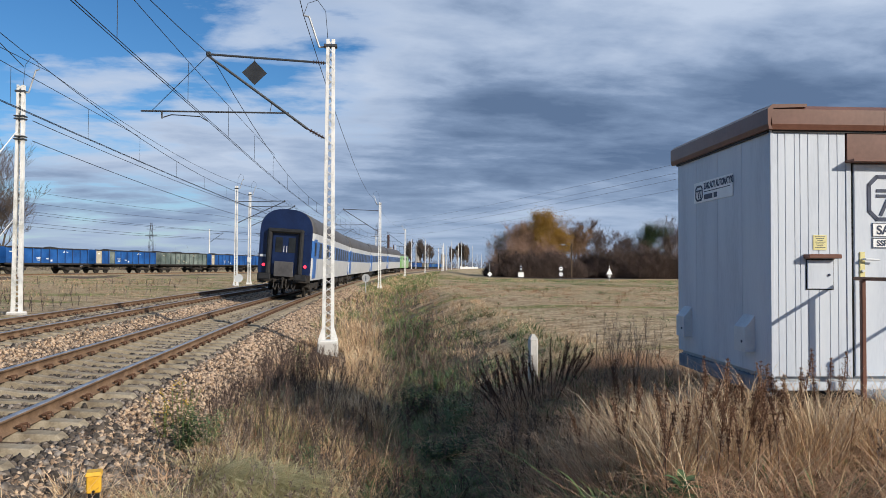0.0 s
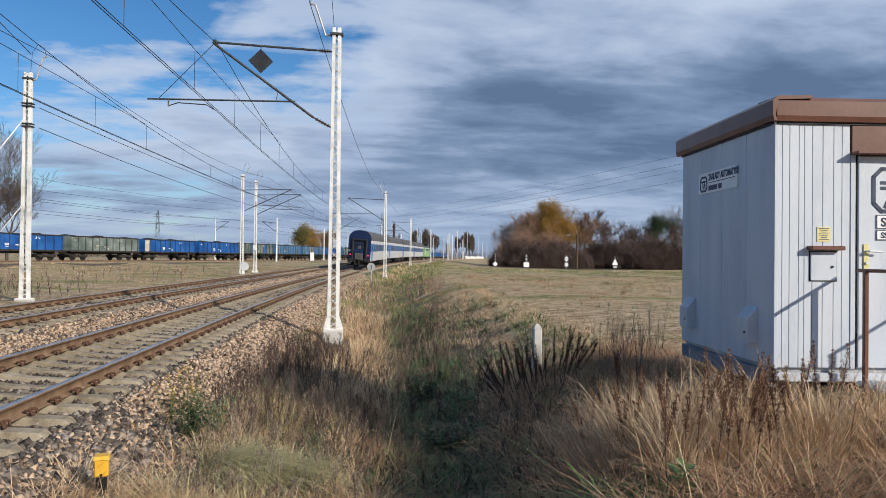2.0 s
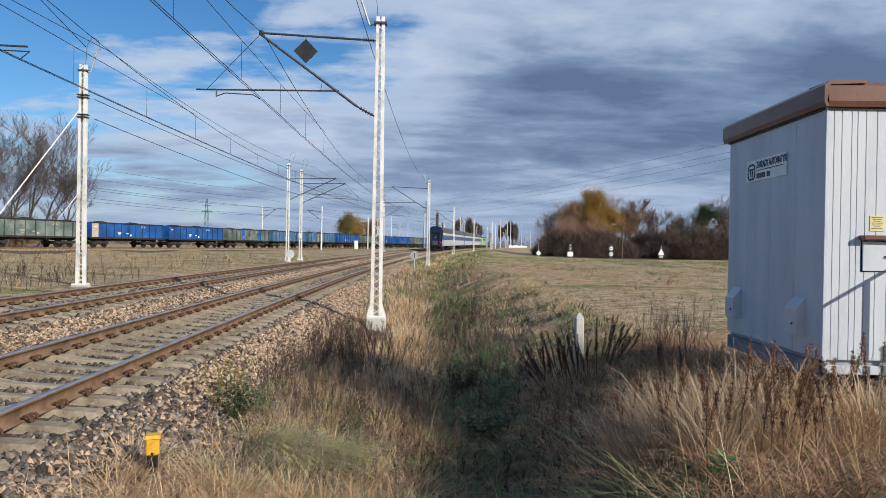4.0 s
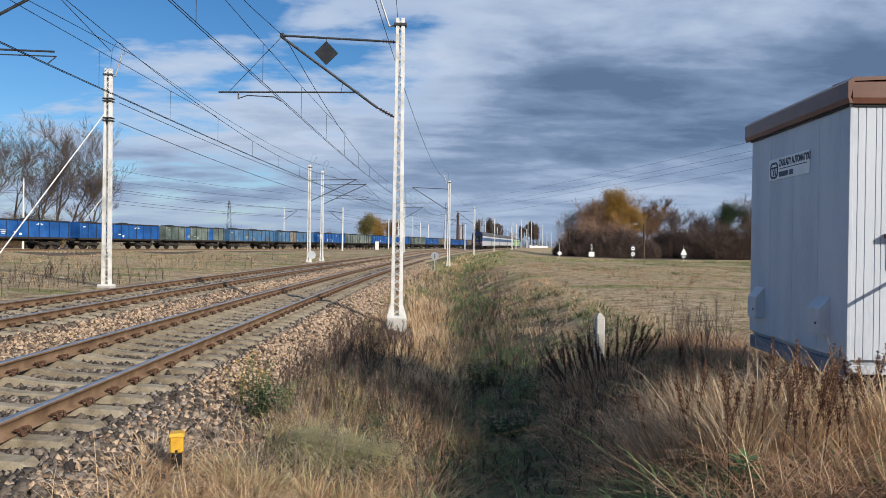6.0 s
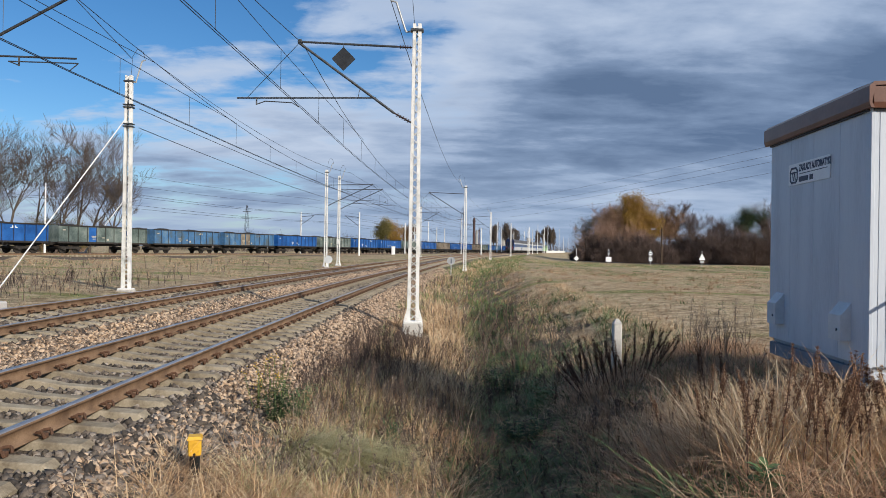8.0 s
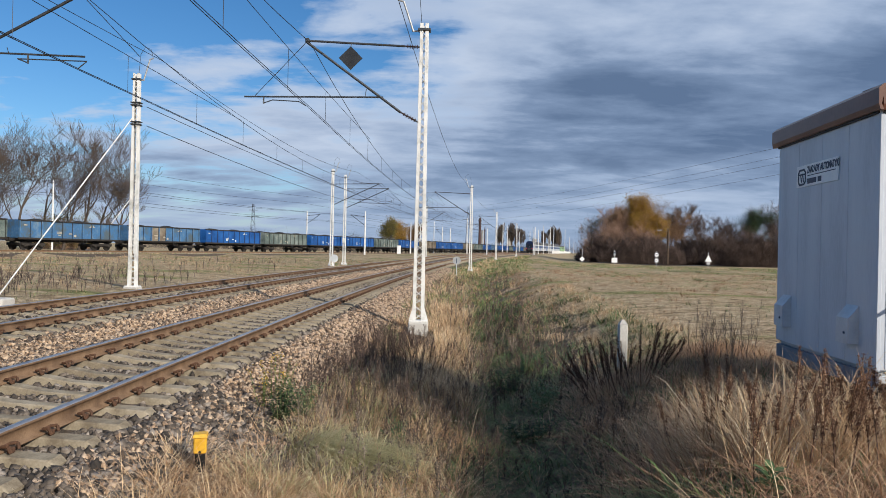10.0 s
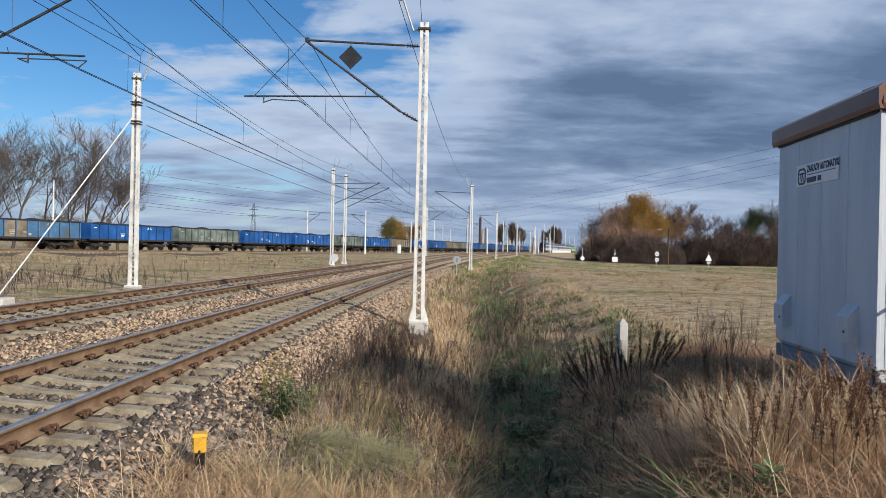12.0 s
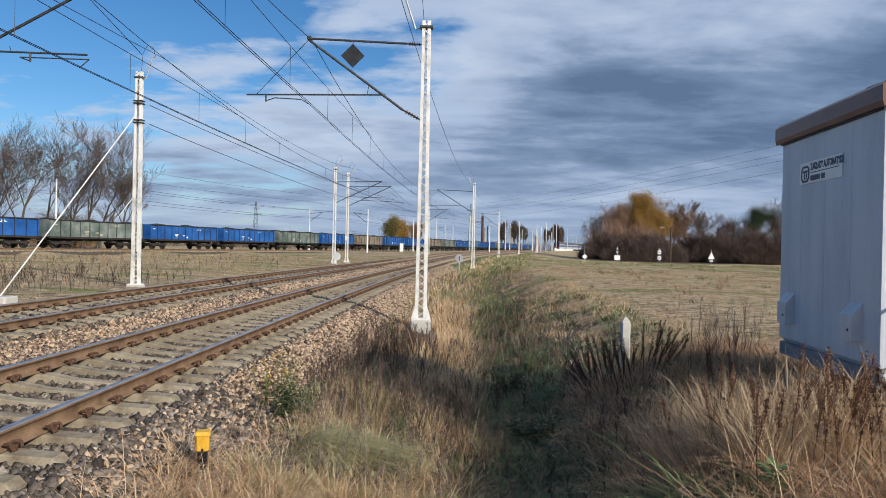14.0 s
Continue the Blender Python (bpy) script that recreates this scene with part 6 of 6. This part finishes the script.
# left bank, near: trodden straw at the ballast edge, then mixed tufts
tufts("dry_grass", "straw", "trodden straw-coloured grass at the ballast edge", 620, 4.4, 7.0, 1.9, 4.3, (0.10, 0.26), 0.006, 1, 26, 0.07, 0.9, 0.9, 1.0)
tufts("dry_grass", "straw", "dry straw-coloured grass on the ditch bank", 520, 5.4, 24, 2.6, 4.6, (0.16, 0.36), 0.0055, 2, 26, 0.06, 0.5, 0.7)
tufts("dry_grass", "rust", "russet dry grass on the ditch bank", 480, 4.8, 17, 2.5, 4.9, (0.12, 0.32), 0.0055, 3, 26, 0.07, 0.7, 0.8)
tufts("green_grass", "lush", "green grass among the dry stalks", 260, 5.0, 20, 2.6, 4.9, (0.10, 0.26), 0.007, 4, 22, 0.06, 0.6, 0.8)
tufts("dry_grass", "pale", "pale bleached grass on the ditch bank", 150, 6.5, 13, 2.6, 4.2, (0.18, 0.4), 0.005, 5, 24, 0.05, 0.5, 0.8)
tufts("dry_grass", "straw", "bright orange-straw grass beside the mast", 430, 11.5, 30, 3.6, 4.9, (0.22, 0.5), 0.005, 6, 26, 0.09, 0.4, 0.5, 1.3)
tufts("green_grass", "lush", "olive-green grass along the far bank", 420, 22, 85, 2.6, 6.0, (0.12, 0.32), 0.006, 57, 16, 0.18, 0.5, 0.5, 1.4)
tufts("dry_grass", "straw", "dry yellow grass along the far bank", 380, 24, 85, 2.6, 5.0, (0.16, 0.42), 0.005, 7, 16, 0.18, 0.5, 0.5, 1.4)
tufts("dry_grass", "rust", "russet grass along the far bank", 420, 18, 75, 2.8, 8.0, (0.14, 0.34), 0.005, 8, 16, 0.18, 0.6, 0.6, 1.4)
tufts("green_grass", "lush", "green grass along the far bank", 500, 20, 85, 2.6, 7.4, (0.10, 0.3), 0.007, 9, 16, 0.2, 0.6, 0.6, 1.4, patch=0.0)
withered("withered_weeds", "gloomy", "dark brown withered weeds below the ballast", scatter(300, 9.3, 17.5, 2.45, 4.0, 21, 1.0), (0.35, 0.75), 21)
withered("withered_weeds", "weed", "grey withered weeds on the ditch bank", scatter(190, 6.6, 11.5, 2.7, 4.7, 22), (0.25, 0.55), 22)
withered("withered_weeds", "gloomy", "dark withered weeds at the ditch edge", scatter(150, 8.0, 18.0, 4.0, 5.2, 23), (0.25, 0.55), 23)
withered("withered_weeds", "weed", "withered weeds along the far bank", scatter(330, 16, 60, 2.5, 7.2, 24, 1.5), (0.3, 0.7), 24, 9, 18)
withered("withered_weeds", "gloomy", "dark withered weeds along the ditch slope", scatter(150, 12, 28, 4.4, 6.6, 31), (0.25, 0.55), 31)
# pale clump bent over by the wind
rng = np.random.default_rng(8)
n = 1500
cx, cy = -1.62 + 1.0 * rng.random(n) ** 1.2, 7.62 + rng.normal(0, 0.15, n)
arched("bent_grass", cx, cy, 0.36 + 0.26 * rng.random(n), 0.008 + 0.007 * rng.random(n), rng.normal(-0.35, 0.6, n), 0.3 + 0.5 * rng.random(n), 0.5 + 0.9 * rng.random(n), "pale", "pale green grass clump bent over by the wind")
tufts("dry_grass", "rust", "short dead grass below the bent clump", 60, 6.9, 8.0, 2.7, 4.1, (0.06, 0.14), 0.006, 53, 18, 0.09, 0.9, 0.8)

# ditch: short dark turf, nettles and long arching grass at the near end
tufts("green_grass", "ditch", "dark green grass in the ditch", 1500, 4.4, 30, 4.5, 6.5, (0.08, 0.20), 0.008, 10, 20, 0.09, 0.9, 0.9, 1.5)
tufts("green_grass", "lush", "long arching green grass at the near end of the ditch", 170, 4.5, 6.8, 4.4, 6.4, (0.20, 0.40), 0.011, 11, 24, 0.06, 0.7, 1.1, 1.0)
tufts("green_grass", "lush", "bright green tufts along the ditch", 110, 8, 34, 4.9, 6.9, (0.10, 0.26), 0.008, 12, 22, 0.09, 0.7, 0.8, 1.2, patch=0.05)
tufts("dry_grass", "rust", "brown dead grass in the ditch", 420, 5.0, 26, 4.4, 6.9, (0.08, 0.24), 0.006, 13, 18, 0.09, 1.0, 0.9)
withered("withered_weeds", "gloomy", "dark withered weeds in the ditch", scatter(150, 6, 22, 5.2, 6.9, 25), (0.18, 0.45), 25)

# right bank and the ground before the hut
tufts("dry_grass", "rust", "tangled russet dead grass before the hut", 900, 4.0, 12.0, 6.2, 9.2, (0.12, 0.34), 0.0055, 14, 26, 0.08, 1.1, 1.0, 1.2)
tufts("dry_grass", "straw", "tangled straw-coloured dead grass before the hut", 460, 5.0, 8.6, 6.6, 10.4, (0.16, 0.42), 0.0055, 15, 26, 0.06, 0.8, 0.8, 1.2)
tufts("dry_grass", "straw", "upright sunlit straw before the hut", 430, 4.9, 7.2, 6.6, 9.2, (0.32, 0.56), 0.005, 16, 24, 0.05, 0.35, 0.5, 1.0)
tufts("dry_grass", "rust", "tall russet dead grass on the bank before the hut", 200, 5.2, 7.6, 6.0, 8.8, (0.30, 0.55), 0.0055, 58, 24, 0.06, 0.5, 0.7, 1.0)
tufts("green_grass", "ditch", "green shoots among dead grass", 170, 4.2, 9, 5.8, 8.2, (0.08, 0.24), 0.008, 17, 18, 0.07, 0.8, 0.8)
withered("withered_weeds", "weed", "grey withered weeds before the hut", scatter(80, 4.6, 10.0, 6.0, 8.6, 26), (0.2, 0.42), 26)
rng = np.random.default_rng(5)
wy = 8.8 + 2.4 * rng.random(34)
withered("wispy_weeds", "weed", "tall wispy withered weeds beside the hut", (wy * (0.335 + 0.11 * rng.random(34)), wy), (0.55, 1.05), 28, 14, 40, 0.34, 0.0034, 0.008)
tufts("green_grass", "ditch", "green growth along the meadow edge of the ditch", 260, 9, 30, 6.4, 8.8, (0.12, 0.30), 0.008, 51, 20, 0.10, 0.7, 0.8, 1.3, patch=-0.15)
tufts("dry_grass", "straw", "straw-coloured grass along the meadow edge of the ditch", 420, 11.5, 32, 6.6, 9.2, (0.10, 0.26), 0.006, 52, 18, 0.10, 0.7, 0.8, 1.3)
# single bright stalks standing out of the tangle
rng = np.random.default_rng(33)
for lab, s0, s1, o0, o1, n in (("single bright dry stalks before the hut", 3.9, 9, 6.0, 10.0, 620), ("single bright dry stalks on the ditch bank", 4.6, 11, 2.0, 5.0, 420)):
    x, y = scatter(n, s0, s1, o0, o1, n)
    x, y = (v[clear_of_things(x, y)] for v in (x, y))
    n = len(x)
    arched("dry_stalks", x, y, 0.35 + 0.4 * rng.random(n), np.full(n, 0.005), rng.random(n) * 6.283, 0.2 + 0.8 * rng.random(n), 0.1 + 0.4 * rng.random(n), "straw", lab)

# meadow: mown stubble in dry and green patches
tufts("meadow_grass", "straw", "short dry meadow grass", 5200, 9, 62, 7.4, 36, (0.03, 0.09), 0.006, 41, 10, 0.14, 1.0, 0.6, 1.5)
tufts("meadow_grass", "rust", "brown withered meadow grass", 3800, 9, 70, 7.2, 36, (0.03, 0.10), 0.006, 42, 10, 0.13, 1.0, 0.6, 1.5, patch=-0.2)
tufts("meadow_grass", "lush", "short green meadow grass in patches", 9000, 9, 95, 7.4, 46, (0.03, 0.10), 0.007, 43, 9, 0.18, 1.0, 0.6, 1.4, patch=0.12)
tufts("meadow_grass", "ditch", "dark green meadow plants in patches", 2600, 10, 80, 7.6, 42, (0.05, 0.15), 0.009, 44, 9, 0.15, 1.0, 0.6, 1.3, patch=0.3)
tufts("meadow_tufts", "rust", "brown tussocks scattered over the meadow", 420, 10, 60, 7.5, 36, (0.10, 0.22), 0.006, 45, 18, 0.10, 0.6, 0.6, 1.4)
tufts("meadow_grass", "straw", "dry verge at the far edge of the meadow", 900, 84, 112, 8, 58, (0.08, 0.22), 0.006, 54, 8, 0.4, 0.6, 0.6, 1.0)
tufts("green_grass", "lush", "rough green grass on the distant railway bank", 800, 55, 150, 2.0, 9.0, (0.14, 0.34), 0.006, 55, 14, 0.35, 0.6, 0.6, 1.2)
tufts("dry_grass", "straw", "pale rough grass on the distant railway bank", 450, 55, 150, 2.0, 9.0, (0.14, 0.34), 0.006, 56, 14, 0.35, 0.6, 0.6, 1.2)
tufts("meadow_grass", "lush", "bright green verge at the far edge of the meadow", 1000, 84, 112, 8, 58, (0.10, 0.28), 0.006, 46, 8, 0.4, 0.6, 0.6, 1.0)
# the field beyond the second track
tufts("meadow_grass", "straw", "dry grass beyond the second track", 900, 14, 85, -45, -8.0, (0.08, 0.24), 0.005, 47, 12, 0.25, 0.6, 0.6, 1.3)
tufts("meadow_grass", "lush", "green grass beyond the second track", 4200, 16, 98, -58, -8.4, (0.05, 0.15), 0.007, 48, 9, 0.3, 0.8, 0.6, 1.3, patch=-0.1)
tufts("meadow_grass", "rust", "brown grass beyond the second track", 1600, 16, 90, -50, -8.4, (0.05, 0.16), 0.006, 49, 10, 0.3, 0.8, 0.6, 1.3)
withered("withered_weeds", "gloomy", "dark withered weeds beyond the second track", scatter(170, 19, 34, -15, -8.4, 29, 1.0), (0.35, 0.85), 29, 8, 16)
withered("withered_weeds", "weed", "scattered withered weeds in the far field", scatter(160, 25, 70, -30, -9, 30, 1.3), (0.3, 0.8), 30, 7, 14)


def leaf_blade(V, Q, base, direction, length, width, sag):
    """A folded pointed leaf of four quads."""
    d = Vector(direction).normalized()
    side = d.cross(Vector((0, 0, 1))).normalized()
    k = len(V)
    for t, w in ((0.0, 0.12), (0.35, 1.0), (0.7, 0.75), (1.0, 0.05)):
        c = Vector(base) + d * length * t - Vector((0, 0, sag * length * t * t))
        for e in (-1, 0, 1):
            lift = 0.18 * width * abs(e) * w
            V.append(tuple(c + side * (e * width * 0.5 * w) + Vector((0, 0, lift))))
    for r in range(3):
        for e in range(2):
            a = k + r * 3 + e
            Q.append((a, a + 1, a + 4, a + 3))


def leafy_weed(x, y, h, r, stems, mat, label, seed, leaf=0.075, flowers=None):
    """Leafy stems rising from one root, pairs of pointed leaves up each stem."""
    rng = random.Random(seed)
    root = thing("leafy_weed", Matrix.Translation((x, y, gz(x, y) - 0.02)), label, "weed")
    for i in range(stems):
        a = rng.uniform(0, 6.283)
        foot = Vector((math.cos(a), math.sin(a), 0)) * r * 0.35 * rng.random()
        top = Vector((math.cos(a) * r * rng.random(), math.sin(a) * r * rng.random(), h * rng.uniform(0.6, 1.0)))
        V, Q = branches([(tuple(foot), tuple(top), 0.005, 0.003)], 4)
        stem = link("stalk", raw_mesh("stalk", V, Q), M["ditch"], root)
        V, Q = [], []
        for j in range(9):
            u = 0.2 + 0.8 * j / 8
            c = foot + (top - foot) * u
            t0 = j * 1.57 + rng.uniform(0, 0.5)
            for e in (0, 3.1416):
                leaf_blade(V, Q, c, (math.cos(t0 + e), math.sin(t0 + e), rng.uniform(0.1, 0.6)), leaf * rng.uniform(0.7, 1.3) * (1.15 - 0.5 * u), leaf * 0.42, rng.uniform(0.2, 0.6))
        link("leaves", raw_mesh("leaves", np.array(V), np.array(Q)), M[mat], stem)
        if flowers and i % 2 == 0:
            W, R = leaf_cloud(np.random.default_rng(seed + i), [tuple(top)] * 14, 1, 0.03, 0.012)
            link("flower_head", raw_mesh("flower_head", W, R), M[flowers], stem, "small yellow flowers")


for x, y, h, r, st, mat, lab, leaf, fl in (
        (-1.98, 8.75, 0.50, 0.36, 15, "leaf", "dark green leafy weed on the ballast edge", 0.085, None),
        (-1.75, 9.15, 0.58, 0.30, 11, "nettle", "green leafy weed below the ballast", 0.085, None),
        (-2.2, 9.6, 0.62, 0.28, 9, "olive", "yellowing leafy weed on the ballast edge", 0.07, "bloom"),
        (-2.25, 9.0, 0.5, 0.22, 7, "olive", "yellow-flowered weed on the ballast edge", 0.06, "bloom"),
        (-1.2, 10.1, 0.5, 0.3, 8, "olive", "yellowing weed among withered stalks", 0.07, None),
        (-0.5, 8.9, 0.36, 0.3, 7, "nettle", "green weed on the ditch bank", 0.07, None),
        (0.35, 5.75, 0.30, 0.34, 9, "nettle", "green leafy weed at the ditch end", 0.09, None),
        (1.0, 5.35, 0.28, 0.3, 9, "nettle", "grey-green leafy weed at the ditch end", 0.08, None),
        (1.35, 5.75, 0.30, 0.3, 9, "nettle", "green leafy weed beside dead grass", 0.08, None),
        (1.25, 9.9, 0.34, 0.5, 12, "leaf", "green nettles on the ditch slope", 0.10, None),
        (1.6, 11.6, 0.42, 0.6, 13, "nettle", "green nettles at the meadow edge", 0.11, None),
        (1.25, 13.2, 0.45, 0.6, 13, "leaf", "dark green nettles at the meadow edge", 0.12, None),
        (1.75, 14.8, 0.42, 0.6, 12, "nettle", "green nettles on the ditch edge", 0.12, None)):
    leafy_weed(x, y, h, r, st, mat, lab, int(x * 100 + y * 1000), leaf, fl)


def broad_leaf_plant(x, y, r, label, seed):
    """A low rosette of broad leaves, each leaf a part."""
    rng = random.Random(seed)
    root = thing("broad_leaf_plant", Matrix.Translation((x, y, gz(x, y))), label, "plant")
    for j in range(13):
        a = j * 2.4 + rng.uniform(-0.2, 0.2)
        V, Q = [], []
        leaf_blade(V, Q, (0, 0, 0.06 + 0.008 * j), (math.cos(a), math.sin(a), 0.25 + 0.08 * j), r * rng.uniform(0.75, 1.1), r * 0.34, 0.35)
        link("leaf", raw_mesh("leaf", np.array(V), np.array(Q)), M["nettle"], root)


broad_leaf_plant(2.08, 4.45, 0.17, "low green broad-leaved plant among dead grass", 3)


def dock_plant(h, mat, label, seed):
    """A withered dock: a stem closely set with short upright spikes of crusty seeds."""
    rng = random.Random(seed)
    nrg = np.random.default_rng(seed)
    root = thing("dock_plant", Matrix(), label, "plant", "withered dock plants")
    segs, spine = [], []
    p = Vector((0, 0, -0.05))
    d = Vector((rng.gauss(0, 0.07), rng.gauss(0, 0.07), 1)).normalized()
    n = 9
    for i in range(n):
        d = (d + Vector((rng.gauss(0, 0.05), rng.gauss(0, 0.05), 0))).normalized()
        q = p + d * (h + 0.05) / n
        segs.append((tuple(p), tuple(q), 0.0062 * (1 - 0.07 * i), 0.006 * (1 - 0.08 * i)))
        if i >= 4:
            spine.append((Vector(p), Vector(q), 1.0))
        if 3 <= i <= 6 and rng.random() < 0.4:
            a = rng.uniform(0, 6.283)
            e = q + Vector((math.cos(a) * 0.15, math.sin(a) * 0.15, 1.0)).normalized() * h * rng.uniform(0.12, 0.24)
            segs.append((tuple(q), tuple(e), 0.003, 0.002))
            spine.append((q.copy(), e, 0.75))
        p = q
    V, Q = branches(segs, 4)
    link("stem", raw_mesh("stem", V, Q), M["dockstem"], root)
    pts = []
    for a, b, k in spine:
        length = (b - a).length
        whorls = max(3, int(length / 0.022))
        for w in range(whorls):
            c = a + (b - a) * ((w + rng.uniform(0.2, 0.8)) / whorls)
            fat = 0.0115 * k * rng.uniform(0.6, 1.35)
            for _ in range(26):
                pts.append((c.x + rng.gauss(0, fat), c.y + rng.gauss(0, fat), c.z + rng.gauss(0, 0.006)))
    V, Q = leaf_cloud(nrg, pts, 1, 0.002, 0.0058)
    link("seed_head", raw_mesh("seed_head", V, Q), M[mat], root, "crusty brown seed clusters")["kind"] = "stuff"
    return root


rng = random.Random(12)
DOCKS = {k: [dock_plant(h * (1.0 if k == "dock2" else 1.06), k, lab, sd) for h, sd in ((0.74, 1), (0.64, 2), (0.84, 3), (0.56, 4), (0.7, 5))] for k, lab in (("dock", "withered dock plant with almost black seed heads"), ("dock2", "withered dock plant with brown seed heads"))}
used = {}


def plant_dock(kind, x, y, lean=None):
    i = rng.randrange(5)
    tip = Matrix.Rotation(rng.gauss(0, 0.09), 4, "X") if lean is None else Matrix.Rotation(lean, 4, "Y")
    m = Matrix.Translation((x, y, gz(x, y))) @ tip @ Matrix.Rotation(rng.uniform(0, 6.28), 4, "Z")
    ob = DOCKS[kind][i]
    if (kind, i) not in used:
        used[kind, i] = True
        ob.matrix_basis = m
    else:
        copy_thing(ob, m)


# the dark group round the boundary post, fanning out, and the brown ones before the hut
for i in range(44):
    u = rng.uniform(-1, 1)
    plant_dock("dock", 2.78 + 0.56 * u, 10.4 + rng.uniform(0, 0.7), 0.5 * u + rng.gauss(0, 0.1))
for i in range(42):
    y = rng.uniform(4.5, 6.0)
    plant_dock("dock2", rng.triangular(0.34, 0.76, 0.62) * y, y)
for i in range(14):
    y = rng.uniform(6.0, 9.0)
    plant_dock("dock2", rng.uniform(0.33, 0.42) * y, y)


# ---- what moves ----
def motions():
    times = [0.5 * i for i in range(29)]
    start = 36.4
    for i, ob in enumerate(COACHES + [LOCO]):
        length = 26.1 if i < 4 else 19.0
        rows = []
        for t in times:
            s = start + 26.4 * i + 23.03 * t
            a, b = track_pose(s + 0.1 * length), track_pose(s + 0.9 * length)
            d = (b.translation - a.translation).normalized()
            m = Matrix.Translation(a.translation - d * 0.1 * length) @ Matrix.Rotation(-math.atan2(d.x, d.y), 4, "Z") @ Matrix.Rotation(math.asin(d.z), 4, "X") @ Matrix.Rotation(CANT, 4, "Y")
            rows.append((t, m))
        walk(ob, rows)
    for i, ob in enumerate(WAGONS):
        rows = []
        for t in times[::2]:
            s = 89.0 + 14.04 * (i - 3) - 9.75 * t
            a, b = freight_pose(s), freight_pose(s + 12.75)
            d = (b.translation - a.translation).normalized()
            rows.append((t, Matrix.Translation(a.translation) @ Matrix.Rotation(-math.atan2(d.x, d.y), 4, "Z")))
        walk(ob, rows)


motions()
